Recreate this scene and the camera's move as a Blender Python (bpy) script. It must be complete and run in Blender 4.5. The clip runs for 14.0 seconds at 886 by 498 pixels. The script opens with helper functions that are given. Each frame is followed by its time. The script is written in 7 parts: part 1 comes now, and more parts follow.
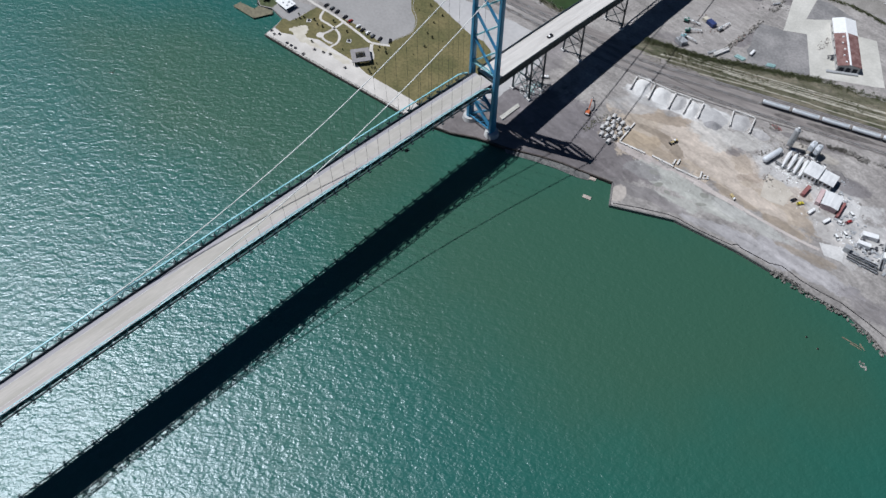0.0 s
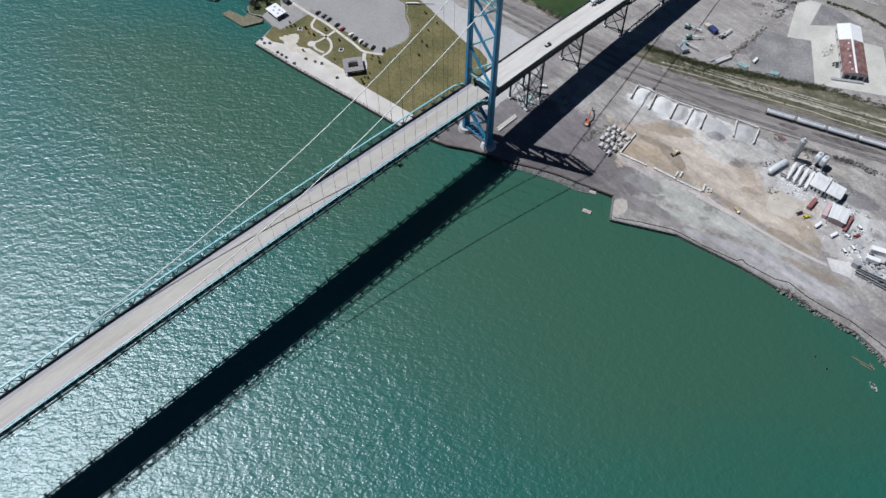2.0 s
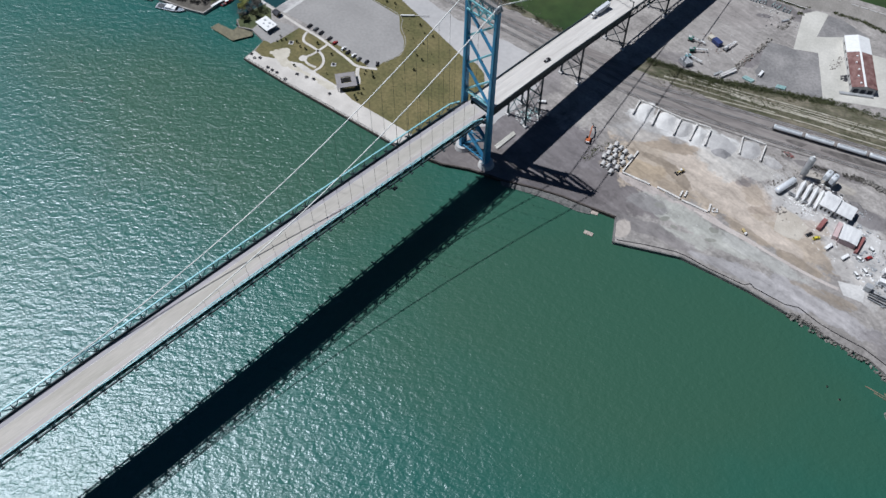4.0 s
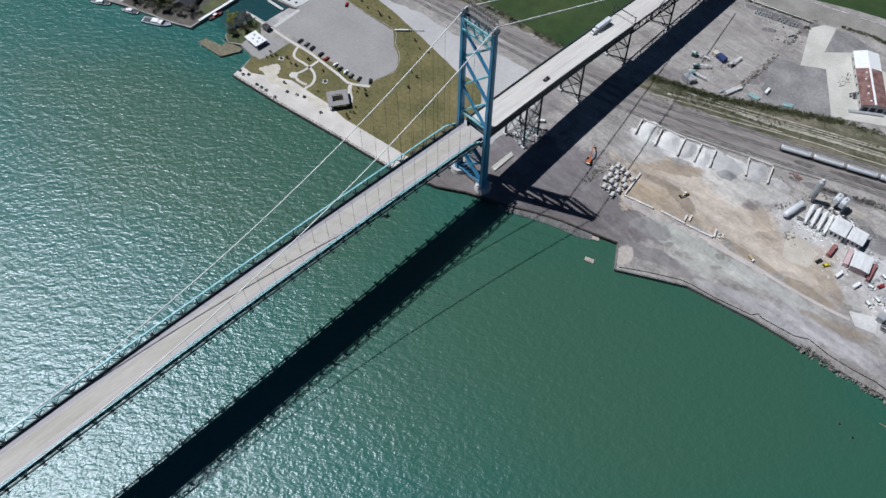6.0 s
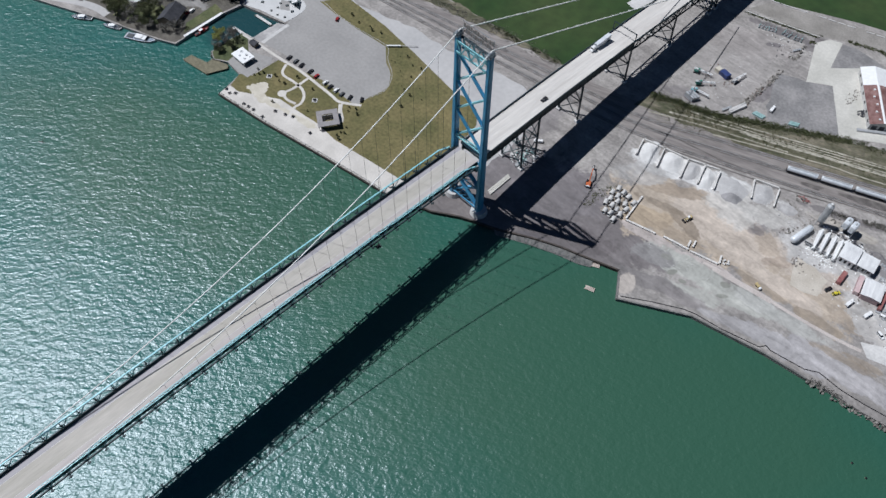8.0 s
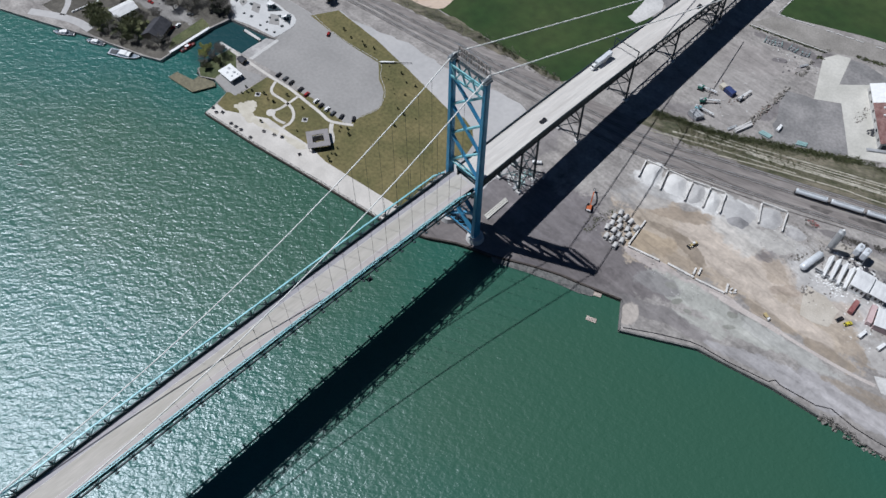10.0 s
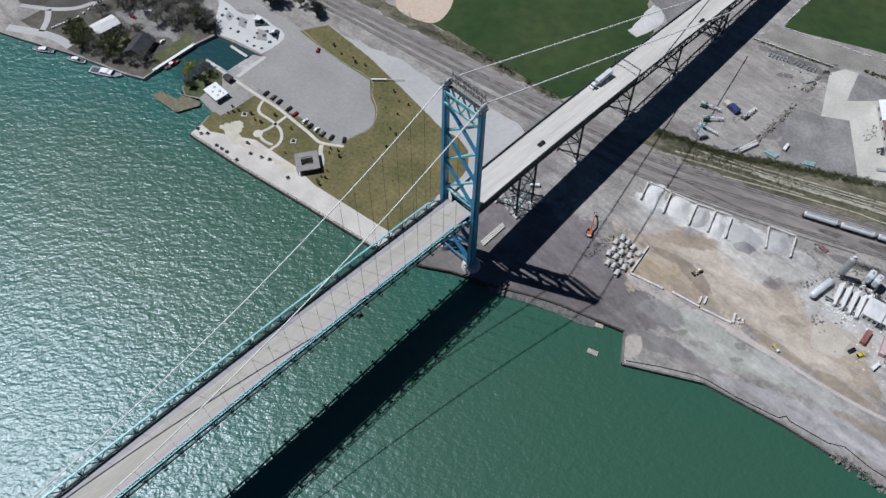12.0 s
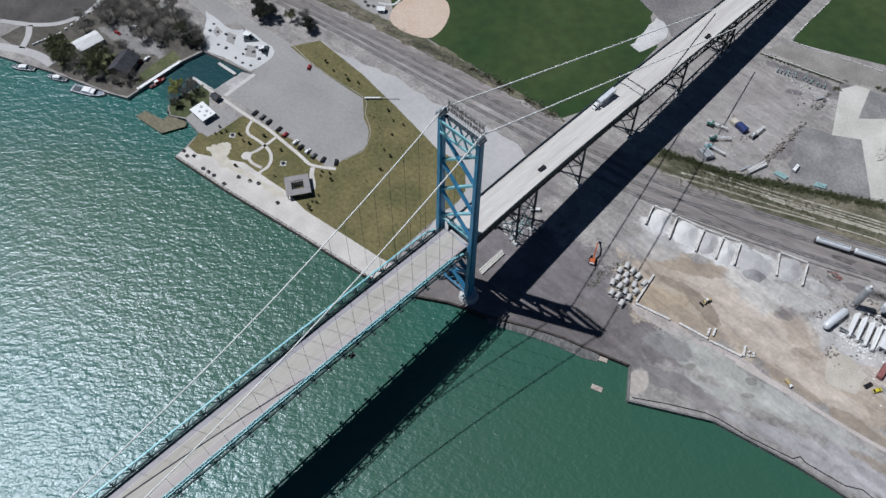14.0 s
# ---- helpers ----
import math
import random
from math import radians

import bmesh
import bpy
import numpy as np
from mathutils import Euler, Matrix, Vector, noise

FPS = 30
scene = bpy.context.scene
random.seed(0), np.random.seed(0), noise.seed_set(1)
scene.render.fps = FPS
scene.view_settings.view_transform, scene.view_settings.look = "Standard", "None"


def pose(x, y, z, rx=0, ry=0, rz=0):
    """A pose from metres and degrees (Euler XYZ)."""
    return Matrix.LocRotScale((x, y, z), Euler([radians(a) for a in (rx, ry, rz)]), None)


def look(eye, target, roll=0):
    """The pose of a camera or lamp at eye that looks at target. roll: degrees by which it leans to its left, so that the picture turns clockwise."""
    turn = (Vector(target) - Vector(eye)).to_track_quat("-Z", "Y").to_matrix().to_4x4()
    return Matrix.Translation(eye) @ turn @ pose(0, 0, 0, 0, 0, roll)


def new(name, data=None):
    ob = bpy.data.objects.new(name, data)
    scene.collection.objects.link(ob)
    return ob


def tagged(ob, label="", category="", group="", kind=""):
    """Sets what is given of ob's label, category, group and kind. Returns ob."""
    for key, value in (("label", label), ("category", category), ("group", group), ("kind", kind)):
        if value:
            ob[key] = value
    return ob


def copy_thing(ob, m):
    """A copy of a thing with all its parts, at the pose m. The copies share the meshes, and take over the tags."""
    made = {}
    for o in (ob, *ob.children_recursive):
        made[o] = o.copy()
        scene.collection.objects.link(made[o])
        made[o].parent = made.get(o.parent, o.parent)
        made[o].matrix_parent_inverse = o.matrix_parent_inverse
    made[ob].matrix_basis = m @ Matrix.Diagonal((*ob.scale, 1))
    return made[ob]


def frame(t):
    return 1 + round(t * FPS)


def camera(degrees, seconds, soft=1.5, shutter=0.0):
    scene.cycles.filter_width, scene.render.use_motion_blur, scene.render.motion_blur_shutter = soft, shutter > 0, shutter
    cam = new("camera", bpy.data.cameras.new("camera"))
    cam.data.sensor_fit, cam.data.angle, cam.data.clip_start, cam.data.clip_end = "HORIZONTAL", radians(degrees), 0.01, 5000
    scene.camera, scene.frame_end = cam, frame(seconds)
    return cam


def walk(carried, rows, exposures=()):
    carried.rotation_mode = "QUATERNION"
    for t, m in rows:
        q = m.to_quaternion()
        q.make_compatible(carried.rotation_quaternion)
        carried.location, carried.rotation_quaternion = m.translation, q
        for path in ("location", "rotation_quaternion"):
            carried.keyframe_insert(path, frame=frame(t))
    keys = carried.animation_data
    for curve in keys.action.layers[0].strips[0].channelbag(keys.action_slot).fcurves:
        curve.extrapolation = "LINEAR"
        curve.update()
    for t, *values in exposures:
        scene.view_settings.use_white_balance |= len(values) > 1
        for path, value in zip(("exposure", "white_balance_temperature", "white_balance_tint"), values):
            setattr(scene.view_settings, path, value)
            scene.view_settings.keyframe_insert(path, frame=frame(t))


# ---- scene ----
cam = camera(60.3, 14.0)
PATH = [
    (0, (232.753, -258.012, 381.93), (231.965, -257.256, 380.255), 0.5),
    (0.5, (230.16, -255.198, 380.678), (229.375, -254.442, 379.001), 0.5),
    (1, (227.102, -252.117, 378.97), (226.317, -251.361, 377.293), 0.5),
    (1.5, (224.089, -248.987, 377.151), (223.306, -248.229, 375.474), 0.5),
    (2, (221.261, -245.766, 375.371), (220.479, -245.006, 373.695), 0.5),
    (2.5, (218.205, -242.344, 373.595), (217.423, -241.583, 371.918), 0.5),
    (3, (214.643, -238.716, 371.904), (213.862, -237.954, 370.228), 0.5),
    (5.5, (195.672, -217.658, 364.143), (194.895, -216.891, 362.467), 0.5),
    (6, (191.96, -213.461, 362.674), (191.184, -212.694, 360.997), 0.6),
    (6.5, (188.127, -209.516, 361.193), (187.352, -208.748, 359.516), 0.6),
    (7, (184.397, -205.395, 359.847), (183.625, -204.625, 358.17), 0.7),
    (7.5, (180.484, -201.111, 358.069), (179.713, -200.338, 356.393), 0.7),
    (8, (176.81, -196.928, 356.353), (176.04, -196.154, 354.677), 0.8),
    (10.5, (158.241, -175.922, 348.649), (157.478, -175.143, 346.973), 0.9),
    (11, (154.443, -171.776, 347.159), (153.682, -170.995, 345.482), 0.9),
    (11.5, (150.469, -167.58, 345.513), (149.709, -166.799, 343.836), 1.0),
    (12, (146.787, -163.441, 344.06), (146.03, -162.659, 342.383), 1.0),
    (12.5, (142.971, -159.148, 342.176), (142.215, -158.365, 340.499), 1.0),
    (13, (139.201, -154.988, 340.627), (138.445, -154.205, 338.949), 1.0),
    (13.5, (135.4, -150.931, 339.063), (134.646, -150.147, 337.385), 1.0),
    (14, (131.647, -146.908, 337.368), (130.894, -146.123, 335.69), 1.0),
]
walk(cam, [(t, look(eye, target, roll)) for t, eye, target, roll in PATH], exposures=[(0.0, 0.04, 5900, 10), (7.5, 0.0, 5900, 10), (14.0, -0.09, 5900, 10)])

# ---- world, sun, exposure ----
SUN = Vector((-0.507, -0.25, 1.0)).normalized()
world = bpy.data.worlds.new("sky")
scene.world = world
world.use_nodes = True
_wn = world.node_tree.nodes
_wn.clear()
_sky = _wn.new("ShaderNodeTexSky")
_sky.sky_type = "NISHITA"
_sky.sun_disc = False
_sky.sun_elevation = math.asin(SUN.z)
_sky.sun_rotation = math.atan2(SUN.x, SUN.y)
_sky.air_density, _sky.dust_density, _sky.ozone_density = 1.0, 0.2, 9.0
_bg = _wn.new("ShaderNodeBackground")
_bg.inputs["Strength"].default_value = 0.022
_wo = _wn.new("ShaderNodeOutputWorld")
world.node_tree.links.new(_sky.outputs[0], _bg.inputs[0])
world.node_tree.links.new(_bg.outputs[0], _wo.inputs[0])
_sl = bpy.data.lights.new("sun", "SUN")
_sl.energy, _sl.angle, _sl.color = 4.2, radians(0.5), (1.0, 0.975, 0.94)
sun = new("sun", _sl)
sun.matrix_world = look(SUN * 900, (0, 0, 0))


# ---- materials ----
def mat(name, c1, c2=None, scale=1.0, rough=0.8, metal=0.0, bump=0.0, grain=0.25, fine=12.0, spread=(0.35, 0.65), per_object=0.0, stretch=None, turn=0.0):
    """Two-scale noise colour: large patches from c1 to c2, a finer grain over them, and relief."""
    m = bpy.data.materials.new(name)
    m.use_nodes = True
    nt = m.node_tree
    N, L = nt.nodes, nt.links
    b = N["Principled BSDF"]
    b.inputs["Roughness"].default_value, b.inputs["Metallic"].default_value = rough, metal
    co = N.new("ShaderNodeNewGeometry")
    n1 = N.new("ShaderNodeTexNoise")
    n1.inputs["Scale"].default_value, n1.inputs["Detail"].default_value = scale, 5
    place = co.outputs["Position"]
    if stretch:
        st = N.new("ShaderNodeMapping")
        st.vector_type = "TEXTURE"
        st.inputs["Rotation"].default_value = (0, 0, radians(turn))
        st.inputs["Scale"].default_value = [1 / k for k in stretch]
        L.new(place, st.inputs["Vector"])
        place = st.outputs[0]
    L.new(place, n1.inputs["Vector"])
    ramp = N.new("ShaderNodeMapRange")
    ramp.inputs["From Min"].default_value, ramp.inputs["From Max"].default_value = spread
    L.new(n1.outputs["Fac"], ramp.inputs["Value"])
    mix = N.new("ShaderNodeMix")
    mix.data_type = "RGBA"
    mix.inputs["A"].default_value = (*c1, 1)
    mix.inputs["B"].default_value = (*(c2 or c1), 1)
    L.new(ramp.outputs["Result"], mix.inputs["Factor"])
    n2 = N.new("ShaderNodeTexNoise")
    n2.inputs["Scale"].default_value, n2.inputs["Detail"].default_value = scale * fine, 6
    L.new(place, n2.inputs["Vector"])
    r2 = N.new("ShaderNodeMapRange")
    r2.inputs["From Min"].default_value, r2.inputs["From Max"].default_value = 0.25, 0.75
    r2.inputs["To Min"].default_value, r2.inputs["To Max"].default_value = 1 - grain, 1 + grain
    L.new(n2.outputs["Fac"], r2.inputs["Value"])
    mul = N.new("ShaderNodeVectorMath")
    mul.operation = "SCALE"
    L.new(mix.outputs["Result"], mul.inputs[0])
    L.new(r2.outputs["Result"], mul.inputs["Scale"])
    last = mul.outputs[0]
    if per_object:
        oi = N.new("ShaderNodeObjectInfo")
        r3 = N.new("ShaderNodeMapRange")
        r3.inputs["To Min"].default_value, r3.inputs["To Max"].default_value = 1 - per_object, 1 + per_object
        L.new(oi.outputs["Random"], r3.inputs["Value"])
        mul2 = N.new("ShaderNodeVectorMath")
        mul2.operation = "SCALE"
        L.new(last, mul2.inputs[0])
        L.new(r3.outputs["Result"], mul2.inputs["Scale"])
        last = mul2.outputs[0]
    L.new(last, b.inputs["Base Color"])
    if bump:
        bp = N.new("ShaderNodeBump")
        bp.inputs["Strength"].default_value, bp.inputs["Distance"].default_value = 0.6, bump
        L.new(n2.outputs["Fac"], bp.inputs["Height"])
        L.new(bp.outputs["Normal"], b.inputs["Normal"])
    return m


def water_material():
    """River water: green-teal body colour in broad drifts, wind waves at three lengths."""
    m = mat("river_water", (0.010, 0.096, 0.083), (0.017, 0.103, 0.076), 0.006, rough=0.33, grain=0.06, fine=20)
    nt = m.node_tree
    N, L = nt.nodes, nt.links
    b = N["Principled BSDF"]
    b.inputs["IOR"].default_value = 1.37
    b.inputs["Specular IOR Level"].default_value = 1.0
    b.inputs["Specular Tint"].default_value = (0.88, 0.94, 1.0, 1)
    g = N.new("ShaderNodeNewGeometry")
    mp = N.new("ShaderNodeCombineXYZ")
    for slot, way in (("X", (0.45, 0.44, 0)), ("Y", (-0.62, 0.64, 0))):
        dot = N.new("ShaderNodeVectorMath")
        dot.operation = "DOT_PRODUCT"
        dot.inputs[1].default_value = way
        L.new(g.outputs["Position"], dot.inputs[0])
        L.new(dot.outputs["Value"], mp.inputs[slot])
    far = None
    for place, size in (((135, -32, 0), (205, 118, 1000)), ((-110, -94, 0), (205, 78, 1000))):
        silt = N.new("ShaderNodeMapping")
        silt.vector_type = "TEXTURE"
        silt.inputs["Location"].default_value = place
        silt.inputs["Rotation"].default_value = (0, 0, radians(20))
        silt.inputs["Scale"].default_value = size
        L.new(g.outputs["Position"], silt.inputs["Vector"])
        reach = N.new("ShaderNodeVectorMath")
        reach.operation = "LENGTH"
        L.new(silt.outputs[0], reach.inputs[0])
        if far is None:
            far = main = reach
        else:
            least = N.new("ShaderNodeMath")
            least.operation = "MINIMUM"
            L.new(far.outputs["Value"], least.inputs[0])
            L.new(reach.outputs["Value"], least.inputs[1])
            far = least
    drift = N.new("ShaderNodeTexNoise")
    drift.inputs["Scale"].default_value, drift.inputs["Detail"].default_value = 0.012, 4
    L.new(g.outputs["Position"], drift.inputs["Vector"])
    both = N.new("ShaderNodeMath")
    both.operation = "MULTIPLY_ADD"
    both.inputs[1].default_value = 0.9
    L.new(drift.outputs["Fac"], both.inputs[0])
    L.new(far.outputs["Value"], both.inputs[2])
    edge = N.new("ShaderNodeMapRange")
    edge.interpolation_type = "SMOOTHSTEP"
    edge.inputs["From Min"].default_value, edge.inputs["From Max"].default_value = 0.8, 1.7
    edge.inputs["To Min"].default_value, edge.inputs["To Max"].default_value = 1.0, 0.0
    L.new(both.outputs[0], edge.inputs["Value"])
    cloud = N.new("ShaderNodeMix")
    cloud.data_type = "RGBA"
    cloud.inputs["B"].default_value = (0.034, 0.097, 0.060, 1)
    L.new(edge.outputs["Result"], cloud.inputs["Factor"])
    L.new(b.inputs["Base Color"].links[0].from_socket, cloud.inputs["A"])
    L.new(cloud.outputs["Result"], b.inputs["Base Color"])
    # roughness raised upstream, which widens and brightens the sun's glitter there
    open_reach = N.new("ShaderNodeSeparateXYZ")
    L.new(g.outputs["Position"], open_reach.inputs[0])
    wind = N.new("ShaderNodeMapRange")
    wind.interpolation_type = "SMOOTHSTEP"
    wind.inputs["From Min"].default_value, wind.inputs["From Max"].default_value = -130, -340
    wind.inputs["To Min"].default_value, wind.inputs["To Max"].default_value = 0.325, 0.375
    L.new(open_reach.outputs["X"], wind.inputs["Value"])
    L.new(wind.outputs["Result"], b.inputs["Roughness"])
    height = None
    for sc, amp in ((0.12, 0.45), (0.36, 0.55), (0.85, 0.28), (2.0, 0.04)):
        n = N.new("ShaderNodeTexNoise")
        n.inputs["Scale"].default_value, n.inputs["Detail"].default_value = sc, 3
        L.new(mp.outputs[0], n.inputs["Vector"])
        k = N.new("ShaderNodeMath")
        k.operation = "MULTIPLY"
        k.inputs[1].default_value = amp
        L.new(n.outputs["Fac"], k.inputs[0])
        if height is None:
            height = k.outputs[0]
        else:
            a = N.new("ShaderNodeMath")
            a.operation = "ADD"
            L.new(height, a.inputs[0])
            L.new(k.outputs[0], a.inputs[1])
            height = a.outputs[0]
    bp = N.new("ShaderNodeBump")
    bp.inputs["Distance"].default_value = 1.0
    calm = N.new("ShaderNodeMapRange")
    calm.inputs["To Min"].default_value, calm.inputs["To Max"].default_value = 1.0, 0.6
    calm.interpolation_type = "SMOOTHSTEP"
    calm.inputs["From Min"].default_value, calm.inputs["From Max"].default_value = 1.15, 0.45
    L.new(main.outputs["Value"], calm.inputs["Value"])
    lee = N.new("ShaderNodeMapping")
    lee.vector_type = "TEXTURE"
    lee.inputs["Location"].default_value = (-214, 2, 0)
    lee.inputs["Scale"].default_value = (22, 30, 1000)
    L.new(g.outputs["Position"], lee.inputs["Vector"])
    gap = N.new("ShaderNodeVectorMath")
    gap.operation = "LENGTH"
    L.new(lee.outputs[0], gap.inputs[0])
    still = N.new("ShaderNodeMapRange")
    still.interpolation_type = "SMOOTHSTEP"
    still.inputs["From Min"].default_value, still.inputs["From Max"].default_value = 0.7, 1.3
    still.inputs["To Min"].default_value, still.inputs["To Max"].default_value = 0.45, 1.0
    L.new(gap.outputs["Value"], still.inputs["Value"])
    depth = N.new("ShaderNodeMix")
    depth.data_type = "RGBA"
    depth.inputs["A"].default_value = (0.006, 0.045, 0.050, 1)
    dim = N.new("ShaderNodeMapRange")
    dim.inputs["From Min"].default_value = 0.45
    L.new(still.outputs["Result"], dim.inputs["Value"])
    L.new(dim.outputs["Result"], depth.inputs["Factor"])
    L.new(b.inputs["Base Color"].links[0].from_socket, depth.inputs["B"])
    L.new(depth.outputs["Result"], b.inputs["Base Color"])
    ruffle = N.new("ShaderNodeMath")
    ruffle.operation = "MULTIPLY"
    L.new(calm.outputs["Result"], ruffle.inputs[0])
    L.new(still.outputs["Result"], ruffle.inputs[1])
    L.new(ruffle.outputs[0], bp.inputs["Strength"])
    L.new(height, bp.inputs["Height"])
    L.new(bp.outputs["Normal"], b.inputs["Normal"])
    return m


M_WATER = water_material()


def blotched(name, base1, base2, blots, scale=0.05):
    """Unpaved ground: two-tone gravel with drifts of other soil or tone, each an oval with a torn edge: x, y, half
    length, half width, turn, colour, hardness.
    """
    m = mat(name, base1, base2, scale, 0.95, bump=0.08, grain=0.24, fine=11)
    N, L = m.node_tree.nodes, m.node_tree.links
    b = N["Principled BSDF"]
    last = b.inputs["Base Color"].links[0].from_socket
    g = N.new("ShaderNodeNewGeometry")
    wob = N.new("ShaderNodeTexNoise")
    wob.inputs["Scale"].default_value, wob.inputs["Detail"].default_value = 0.07, 8
    wob.inputs["Roughness"].default_value = 0.7
    L.new(g.outputs["Position"], wob.inputs["Vector"])
    grit = N.new("ShaderNodeTexNoise")
    grit.inputs["Scale"].default_value, grit.inputs["Detail"].default_value = 0.5, 6
    L.new(g.outputs["Position"], grit.inputs["Vector"])
    shade = N.new("ShaderNodeMapRange")
    shade.inputs["From Min"].default_value, shade.inputs["From Max"].default_value = 0.3, 0.7
    shade.inputs["To Min"].default_value, shade.inputs["To Max"].default_value = 0.9, 1.09
    L.new(grit.outputs["Fac"], shade.inputs["Value"])
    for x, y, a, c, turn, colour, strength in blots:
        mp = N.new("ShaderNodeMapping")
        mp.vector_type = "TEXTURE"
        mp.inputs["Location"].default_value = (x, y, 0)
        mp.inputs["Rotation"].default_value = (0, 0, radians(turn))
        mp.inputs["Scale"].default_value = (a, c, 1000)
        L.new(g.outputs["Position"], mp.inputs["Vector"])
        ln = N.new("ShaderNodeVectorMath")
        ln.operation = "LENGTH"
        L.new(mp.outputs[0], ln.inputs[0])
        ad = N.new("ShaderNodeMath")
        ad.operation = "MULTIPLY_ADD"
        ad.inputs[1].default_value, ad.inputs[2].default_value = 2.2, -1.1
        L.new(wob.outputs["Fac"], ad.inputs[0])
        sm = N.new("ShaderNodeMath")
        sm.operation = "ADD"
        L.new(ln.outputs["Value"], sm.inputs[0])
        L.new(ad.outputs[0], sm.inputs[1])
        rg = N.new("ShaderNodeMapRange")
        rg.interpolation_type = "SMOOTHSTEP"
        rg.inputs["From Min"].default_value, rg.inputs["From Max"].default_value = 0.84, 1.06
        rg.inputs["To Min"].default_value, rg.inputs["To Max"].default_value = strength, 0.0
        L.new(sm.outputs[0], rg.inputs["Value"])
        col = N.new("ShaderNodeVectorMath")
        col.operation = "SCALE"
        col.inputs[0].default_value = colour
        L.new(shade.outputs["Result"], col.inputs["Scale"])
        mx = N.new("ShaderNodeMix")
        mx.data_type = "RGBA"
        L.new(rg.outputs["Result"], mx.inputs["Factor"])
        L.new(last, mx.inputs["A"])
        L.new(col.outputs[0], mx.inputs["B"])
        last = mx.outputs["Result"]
    mott = N.new("ShaderNodeTexNoise")
    mott.inputs["Scale"].default_value, mott.inputs["Detail"].default_value = 0.11, 10
    mott.inputs["Roughness"].default_value, mott.inputs["Distortion"].default_value = 0.68, 0.6
    L.new(g.outputs["Position"], mott.inputs["Vector"])
    mr = N.new("ShaderNodeMapRange")
    mr.inputs["From Min"].default_value, mr.inputs["From Max"].default_value = 0.3, 0.7
    mr.inputs["To Min"].default_value, mr.inputs["To Max"].default_value = 0.76, 1.18
    L.new(mott.outputs["Fac"], mr.inputs["Value"])
    way = N.new("ShaderNodeMapping")
    way.inputs["Rotation"].default_value = (0, 0, radians(-14))
    way.inputs["Scale"].default_value = (0.022, 0.10, 1)
    L.new(g.outputs["Position"], way.inputs["Vector"])
    drag = N.new("ShaderNodeTexNoise")
    drag.inputs["Scale"].default_value, drag.inputs["Detail"].default_value = 1.0, 7
    drag.inputs["Roughness"].default_value, drag.inputs["Distortion"].default_value = 0.6, 1.2
    L.new(way.outputs[0], drag.inputs["Vector"])
    dr = N.new("ShaderNodeMapRange")
    dr.inputs["From Min"].default_value, dr.inputs["From Max"].default_value = 0.32, 0.68
    dr.inputs["To Min"].default_value, dr.inputs["To Max"].default_value = 0.91, 1.08
    L.new(drag.outputs["Fac"], dr.inputs["Value"])
    two = N.new("ShaderNodeMath")
    two.operation = "MULTIPLY"
    L.new(mr.outputs["Result"], two.inputs[0])
    L.new(dr.outputs["Result"], two.inputs[1])
    spill = N.new("ShaderNodeTexNoise")
    spill.inputs["Scale"].default_value, spill.inputs["Detail"].default_value = 1.7, 9
    spill.inputs["Roughness"].default_value, spill.inputs["Distortion"].default_value = 0.66, 0.8
    L.new(way.outputs[0], spill.inputs["Vector"])
    for lo, hi, low, top in ((0.54, 0.585, 1.0, 1.15), (0.40, 0.445, 0.84, 1.0)):
        cut = N.new("ShaderNodeMapRange")
        cut.inputs["From Min"].default_value, cut.inputs["From Max"].default_value = lo, hi
        cut.inputs["To Min"].default_value, cut.inputs["To Max"].default_value = low, top
        L.new(spill.outputs["Fac"], cut.inputs["Value"])
        more = N.new("ShaderNodeMath")
        more.operation = "MULTIPLY"
        L.new(two.outputs[0], more.inputs[0])
        L.new(cut.outputs["Result"], more.inputs[1])
        two = more
    fin = N.new("ShaderNodeVectorMath")
    fin.operation = "SCALE"
    L.new(last, fin.inputs[0])
    L.new(two.outputs[0], fin.inputs["Scale"])
    L.new(fin.outputs[0], b.inputs["Base Color"])
    return m


